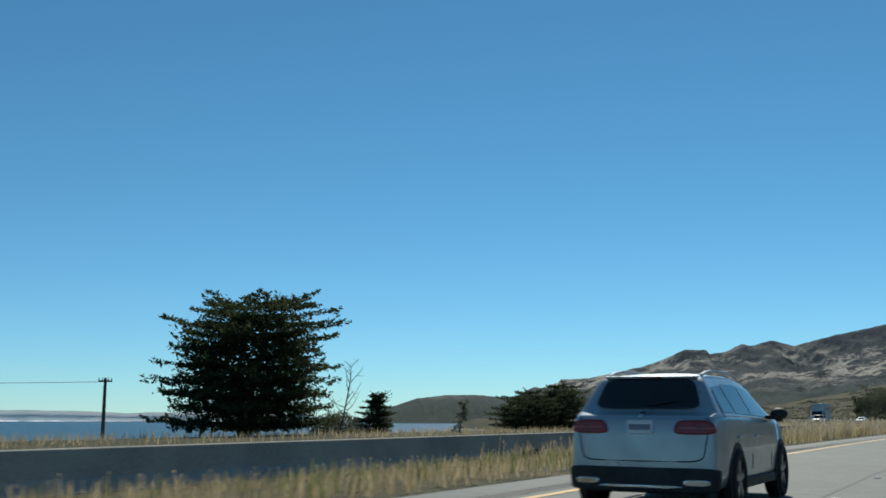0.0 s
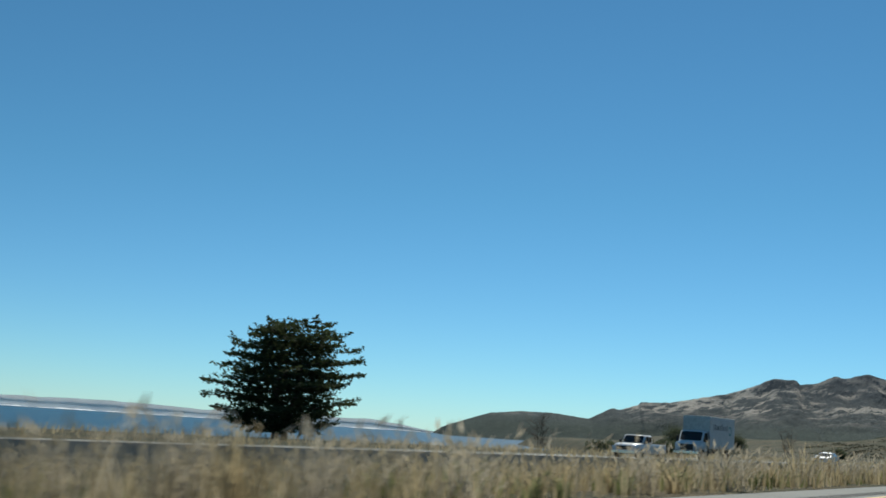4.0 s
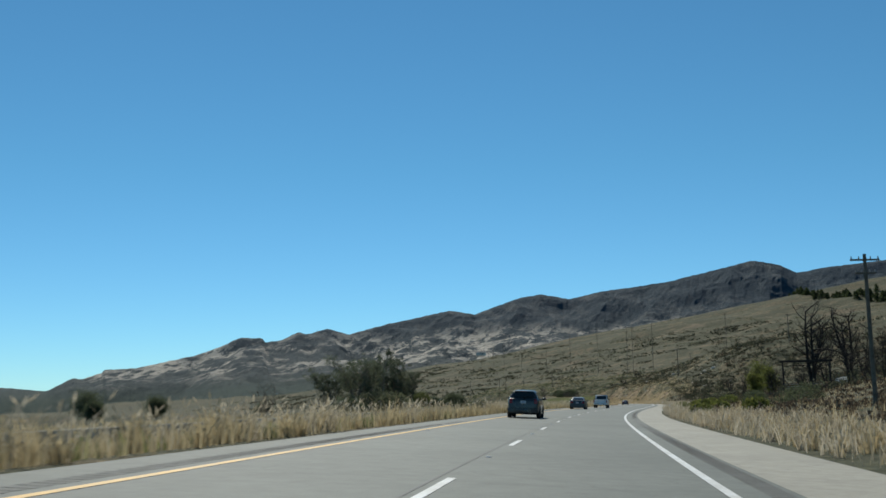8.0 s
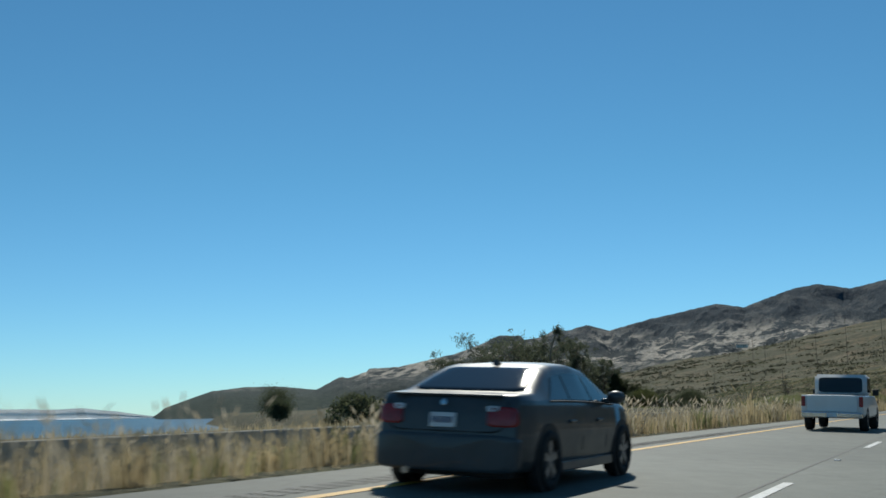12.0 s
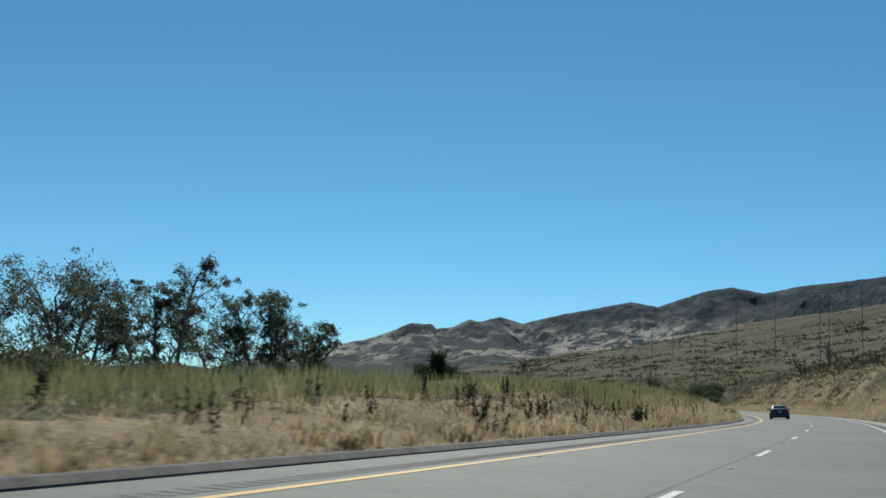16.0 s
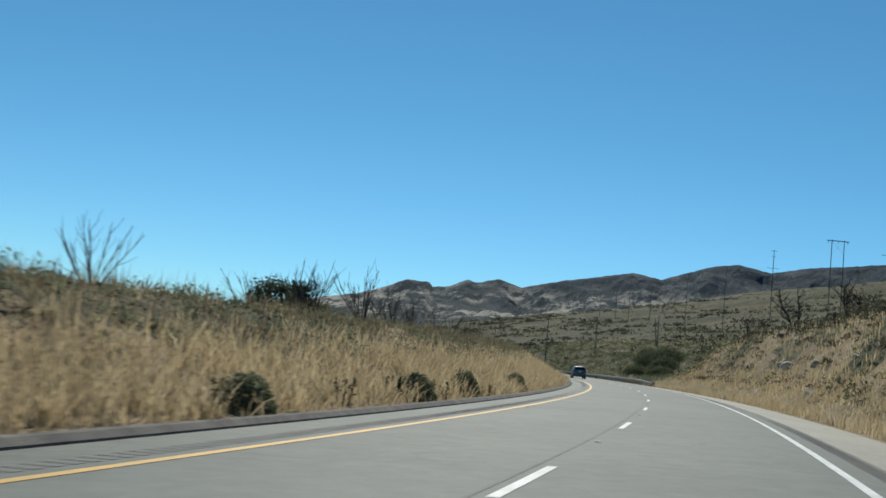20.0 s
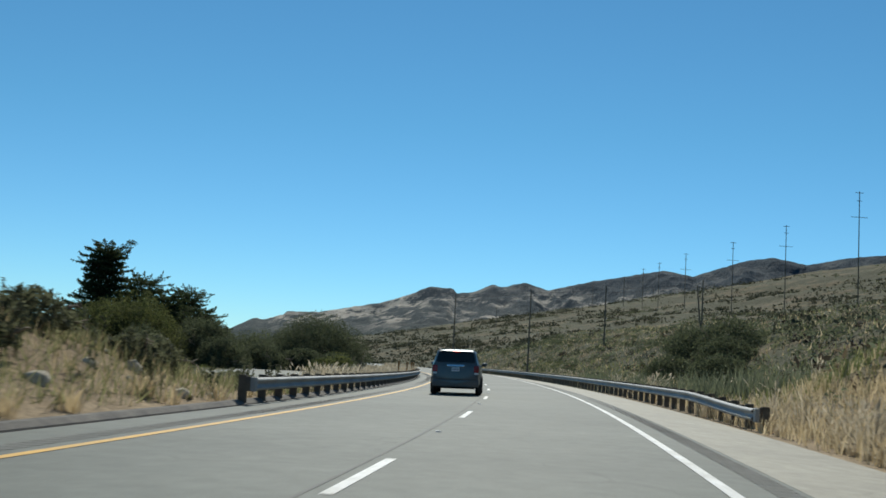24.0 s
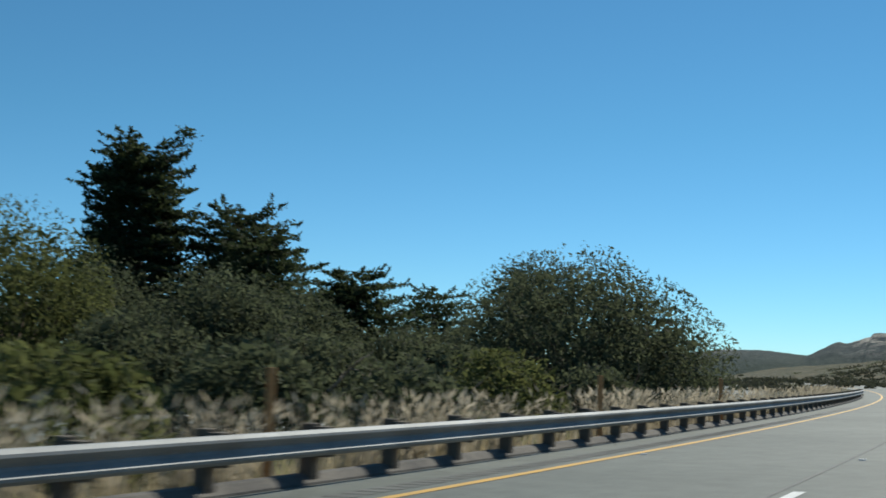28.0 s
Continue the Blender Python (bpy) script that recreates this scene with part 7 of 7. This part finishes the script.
SUV = Shell(4.66, 1.89, 1.64, [(-2.33, 0.45), (-2.325, 0.62), (-2.315, 0.9), (-2.3, 1.06), (-2.27, 1.115), (-2.09, 1.17), (-1.86, 1.55), (-1.74, 1.6), (-1.2, 1.635), (-0.3, 1.64), (0.3, 1.6), (0.6, 1.52), (1.25, 1.14), (1.35, 1.1), (1.9, 1.0), (2.2, 0.88), (2.3, 0.7), (2.33, 0.5)], (1.12, 1.03), 0.27, 0.29)
SEDAN = Shell(4.52, 1.82, 1.42, [(-2.26, 0.4), (-2.255, 0.6), (-2.235, 0.8), (-2.2, 0.98), (-2.14, 1.035), (-1.66, 1.065), (-0.97, 1.345), (-0.7, 1.395), (-0.1, 1.42), (0.4, 1.37), (1.2, 1.0), (1.4, 0.95), (1.9, 0.85), (2.15, 0.7), (2.23, 0.5), (2.26, 0.4)], (0.98, 0.9), 0.2)
VAN = Shell(4.8, 1.97, 1.8, [(-2.4, 0.45), (-2.395, 0.7), (-2.37, 1.1), (-2.33, 1.25), (-2.14, 1.7), (-2.0, 1.765), (-1.5, 1.79), (0.2, 1.8), (0.7, 1.73), (1.45, 1.22), (1.6, 1.16), (2.1, 1.06), (2.3, 0.9), (2.38, 0.6), (2.4, 0.45)], (1.2, 1.1), 0.3, 0.2, 0.1)
SEDAN_GLASS = [((-1.28, -0.62), (-0.92, -0.6), 0.12, 0.86), ((-0.57, 0.18), (-0.56, 0.12), 0.12, 0.88), ((0.23, 1.02), (0.17, 0.4), 0.12, 0.88)]
SUV_GLASS = [((-1.95, -1.25), (-1.7, -1.22), 0.14, 0.84), ((-1.2, -0.35), (-1.17, -0.35), 0.12, 0.88), ((-0.3, 1.05), (-0.3, 0.42), 0.12, 0.88)]
VAN_GLASS = [((-2.1, -1.2), (-1.98, -1.2), 0.14, 0.86), ((-1.12, -0.2), (-1.12, -0.2), 0.12, 0.88), ((-0.13, 1.25), (-0.13, 0.65), 0.12, 0.88)]

def lane_pose(s, d=-3.98, turn=0.0):
    """On the inner lane, leaning with the road."""
    x, y = plan(s, d)
    b = float(np.interp(s, BANK_S, BANKS))
    lean = -math.degrees(math.atan(b))
    return pose(float(x), float(y), float(height(s, d)) + 0.004, 0, 0, heading(s) + turn) @ pose(0, 0, 0, 0, lean, 0)


car("silver_suv", lane_pose(12.2 + 2.33, -3.8), "clean silver compact SUV standing in the inner lane", SUV, M_SILVER, 0.37, (1.42, -1.44), patch_outline(-0.66, 0.66, 1.2, 1.57, 0.36, 0.18), [("tail_light", M_TAIL, 0.38, 0.88, 0.91, 1.07, 0.5, 0.2), ("lamp_strip", M_STRIP, 0.44, 0.86, 0.975, 0.992, 0.5, 0.0)], 0.91, (0.72, 0.6, 1.12), SUV_GLASS, M_BLACK, [(0.5, 0.8, 0.33, 0.4), (-0.5, 0.5, 0.3, 0.33)], True, True, 1.13)
car("black_suv", lane_pose(298.2 + 2.2, -4.5), "glossy black compact SUV in the inner lane", SUV, M_BLACKPAINT, 0.36, (1.42, -1.44), patch_outline(-0.66, 0.66, 1.2, 1.56, 0.4, 0.2), [("tail_light", M_TAIL, 0.62, 0.84, 0.85, 1.14, 0.5, 0.3)], 0.86, (0.72, 0.6, 1.12), SUV_GLASS)
SED_LAMPS = [("tail_light", M_TAIL, 0.5, 0.84, 0.7, 0.91, 0.4, 0.1), ("reversing_light", M_CLEAR, 0.5, 0.63, 0.855, 0.92, 0.5, -0.2)]
car("dark_sedan", lane_pose(363.1 + 2.26, -5.12), "dark grey four-door sedan in the inner lane", SEDAN, M_DARKGREY, 0.33, (1.38, -1.38), patch_outline(-0.7, 0.7, 1.078, 1.345, 0.2, 0.24), SED_LAMPS, 0.68, (0.66, 0.64, 0.99), SEDAN_GLASS, None, (), False, False, 0.94, -0.8, (-0.42,), lid=(-2.2, 1.015))
car("blue_sedan", lane_pose(583 + 2.26, -3.95), "dark blue sedan standing in the inner lane", SEDAN, paint("dark_blue_paint", (0.03, 0.045, 0.07), 0.3, 0.0, 0.1, 0.2, 0.15), 0.33, (1.38, -1.38), patch_outline(-0.7, 0.7, 1.078, 1.345, 0.2, 0.24), SED_LAMPS[:1], 0.68, (0.66, 0.64, 0.99), SEDAN_GLASS, None, (), False, False, 0.94)
car("grey_suv", lane_pose(747.6 + 2.4, -3.4), "large boxy dark grey SUV with roof rails", VAN, M_VANGREY, 0.38, (1.42, -1.4), patch_outline(-0.78, 0.78, 1.27, 1.7, 0.22, 0.12), [("tail_light", M_TAIL, 0.72, 0.92, 0.9, 1.16, 0.3, 0.0), ("reversing_light", M_CLEAR, 0.74, 0.91, 0.82, 0.89, 0.3, 0.0)], 0.93, (0.8, 0.62, 1.2), VAN_GLASS, None, (), True, True, 0.0, brake=True, bar=1.11)


def pickup(m, label, body_m, L=5.6, W=1.95, H=1.85):
    """A crew-cab pickup with an open bed and a tailgate."""
    top = thing("pickup_truck", m, label, "pickup truck")
    hw = W / 2
    st = [(-1.0, 0.95, 0.5, 1.12, 0.03), (-0.97, 0.98, 0.45, 1.14, 0.03), (-0.2, 1.0, 0.38, 1.14, 0.04), (0.5, 1.0, 0.38, 1.14, 0.06), (0.85, 0.97, 0.4, 1.08, 0.15), (1.0, 0.86, 0.45, 0.92, 0.2)]
    part("body", loft([(y * L / 2, w * hw, a, b, t) for y, w, a, b, t in st]), body_m, top, "", True)
    part("bed_floor", box(-hw * 0.82, hw * 0.82, -L / 2 + 0.1, -0.5, 1.15, 1.17, 0.005), M_BLACK, top, "dark open bed")
    cabm = bmesh.new()
    prism([(-0.45, 1.1), (1.3, 1.1), (0.75, H), (-0.3, H)], -hw * 0.86, hw * 0.86, 0.07, cabm)
    part("cab", cabm, body_m, top, "", True)
    part("rear_window", slab(((-hw * 0.86, -0.45, 1.1), (hw * 0.86, -0.45, 1.1), (hw * 0.86, -0.3, H), (-hw * 0.86, -0.3, H)), 0.08, 0.92, 0.18, 0.86, 0.25, 0.012), M_GLASS, top)
    part("windscreen", slab(((hw * 0.86, 1.3, 1.1), (-hw * 0.86, 1.3, 1.1), (-hw * 0.86, 0.75, H), (hw * 0.86, 0.75, H)), 0.06, 0.94, 0.12, 0.9, 0.25, 0.012), M_GLASS, top)
    for sx in (-1, 1):
        x = sx * hw * 0.86
        side = [(x, -0.4, 1.1), (x, 1.25, 1.1), (x, 0.72, H), (x, -0.3, H)]
        if sx < 0:
            side = [side[1], side[0], side[3], side[2]]
        for a, b in ((0.08, 0.46), (0.5, 0.9)):
            part("side_window", slab(side, a, b, 0.2, 0.85, 0.2, 0.012), M_GLASS, top)
        part("mirror", box(sx * (hw + 0.02) - 0.1, sx * (hw + 0.02) + 0.1, 1.0, 1.12, 1.15, 1.37, 0.03), M_BLACK, top)
        part("tail_light", box(sx * hw * 0.9 - 0.06, sx * hw * 0.9 + 0.06, -L / 2 - 0.03, -L / 2 + 0.05, 0.78, 1.1, 0.02), M_TAIL, top)
        part("headlight", box(sx * hw * 0.76 - 0.14, sx * hw * 0.76 + 0.14, L / 2 - 0.08, L / 2 + 0.03, 0.72, 0.92, 0.03), M_CLEAR, top)
    part("tailgate", box(-hw * 0.78, hw * 0.78, -L / 2 - 0.035, -L / 2 + 0.03, 0.62, 1.13, 0.02), body_m, top)
    part("bumper", box(-hw * 0.95, hw * 0.95, -L / 2 - 0.14, -L / 2 - 0.02, 0.42, 0.6, 0.03), M_CHROME, top, "chrome step bumper")
    part("front_bumper", box(-hw * 0.95, hw * 0.95, L / 2 - 0.02, L / 2 + 0.12, 0.42, 0.64, 0.03), M_CHROME, top)
    part("grille", box(-hw * 0.55, hw * 0.55, L / 2 - 0.06, L / 2 + 0.04, 0.68, 0.94, 0.02), M_BLACK, top)
    part("number_plate", box(-0.15, 0.15, -L / 2 - 0.15, -L / 2 - 0.135, 0.45, 0.58, 0.003), M_PLATE, top)
    wheels(top, (-1.65, 1.75), hw - 0.13, 0.39, 0.26, 6)
    return top


pickup(lane_pose(389 + 2.8, -4.1), "white pickup truck in the inner lane", M_WHITEPAINT)


def opp_pose(s, off, turn=180):
    d = float(np.interp(s, OPP_S, OPP_D)) + off
    x, y = plan(s, d)
    return pose(float(x), float(y), float(height(s, d)) + 0.08, 0, 0, heading(s) + turn)


pickup(opp_pose(189, 0.5), "white pickup truck on the opposite carriageway", M_WHITEPAINT, 5.4, 1.9, 1.75)
pickup(opp_pose(905, -1.0), "white pickup truck on the opposite carriageway beyond the bend", M_WHITEPAINT, 5.6, 1.95, 1.9)
car("white_sedan", opp_pose(243, 1.6), "white sedan on the opposite carriageway", SEDAN, M_WHITEPAINT, 0.33, (1.38, -1.38), patch_outline(-0.7, 0.7, 1.078, 1.345, 0.2, 0.24), SED_LAMPS[:1], 0.68, (0.66, 0.64, 0.99), SEDAN_GLASS, None, (), False, False, 0.0)


def box_truck(m, label):
    top = thing("box_truck", m, label, "truck")
    grey = two_scale("white_truck_body", (0.7, 0.71, 0.7), (0.6, 0.61, 0.6), 0.8, 12.0, 0.5)
    part("cargo_box", box(-1.25, 1.25, -4.2, 2.3, 1.05, 3.9, 0.04), grey, top, "white cargo box")
    part("box_edge", box(-1.28, 1.28, 2.28, 2.34, 1.0, 3.93, 0.01), M_RIM, top)
    part("chassis", box(-0.5, 0.5, -4.1, 3.8, 0.62, 1.04, 0.03), M_BLACK, top)
    cabm = bmesh.new()
    prism([(2.45, 0.75), (4.55, 0.75), (4.6, 1.45), (3.75, 1.62), (3.25, 2.55), (2.45, 2.6)], -1.12, 1.12, 0.08, cabm)
    part("cab", cabm, M_WHITEPAINT, top, "white bonneted cab", True)
    part("windscreen", slab(((1.12, 3.75, 1.62), (-1.12, 3.75, 1.62), (-1.12, 3.25, 2.55), (1.12, 3.25, 2.55)), 0.06, 0.94, 0.08, 0.92, 0.2, 0.02), M_GLASS, top)
    part("grille", box(-0.6, 0.6, 4.54, 4.63, 0.85, 1.35, 0.02), M_BLACK, top)
    part("bumper", box(-1.15, 1.15, 4.5, 4.72, 0.5, 0.78, 0.03), M_CHROME, top)
    for sx in (-1, 1):
        side = [(sx * 1.12, 2.5, 1.5), (sx * 1.12, 3.75, 1.5), (sx * 1.12, 3.3, 2.5), (sx * 1.12, 2.5, 2.5)]
        if sx < 0:
            side = [side[1], side[0], side[3], side[2]]
        part("side_window", slab(side, 0.12, 0.9, 0.12, 0.9, 0.2, 0.015), M_GLASS, top)
        part("mirror", box(sx * 1.36 - 0.09, sx * 1.36 + 0.09, 3.35, 3.45, 1.55, 2.1, 0.02), M_BLACK, top)
        part("headlight", box(sx * 0.85 - 0.16, sx * 0.85 + 0.16, 4.53, 4.63, 0.95, 1.2, 0.03), M_CLEAR, top)
        x = sx * 1.254
        ring = bmesh.new()
        for k in range(20):
            a0, a1 = 6.283 * k / 24 + 0.6, 6.283 * (k + 1) / 24 + 0.6
            vs = [ring.verts.new((x, (-2.9 if sx < 0 else 1.3) * 1 + rr_ * math.cos(a) * 0.42, 2.75 + rr_ * math.sin(a) * 0.42)) for a, rr_ in ((a0, 1), (a1, 1), (a1, 0.72), (a0, 0.72))]
            ring.faces.new(vs)
        part("emblem", ring, two_scale("teal_paint", (0.03, 0.3, 0.27), (0.04, 0.26, 0.24), 2.0, 20.0, 0.5), top, "plain teal ring")
        ink = two_scale("grey_paint", (0.16, 0.17, 0.18), (0.2, 0.21, 0.22), 2.0, 20.0, 0.5)
        for k, (w_, h_) in enumerate(((0.3, 0.5), (0.3, 0.38), (0.3, 0.38), (0.32, 0.55), (0.34, 0.42), (0.5, 0.38), (0.32, 0.42), (0.3, 0.5), (0.14, 0.5))):
            yy = (-2.2 + 0.44 * k) if sx < 0 else (0.7 - 0.44 * k - w_)
            part("side_bar", box(min(x, x + sx * 0.004), max(x, x + sx * 0.004), yy, yy + w_ * 0.75, 2.75, 2.75 + h_), ink, top, "plain grey bar in place of lettering")
    wheels(top, (-2.6, 3.6), 0.98, 0.48, 0.28, 8)
    return top


box_truck(opp_pose(213, -2.2), "white box truck on the opposite carriageway")
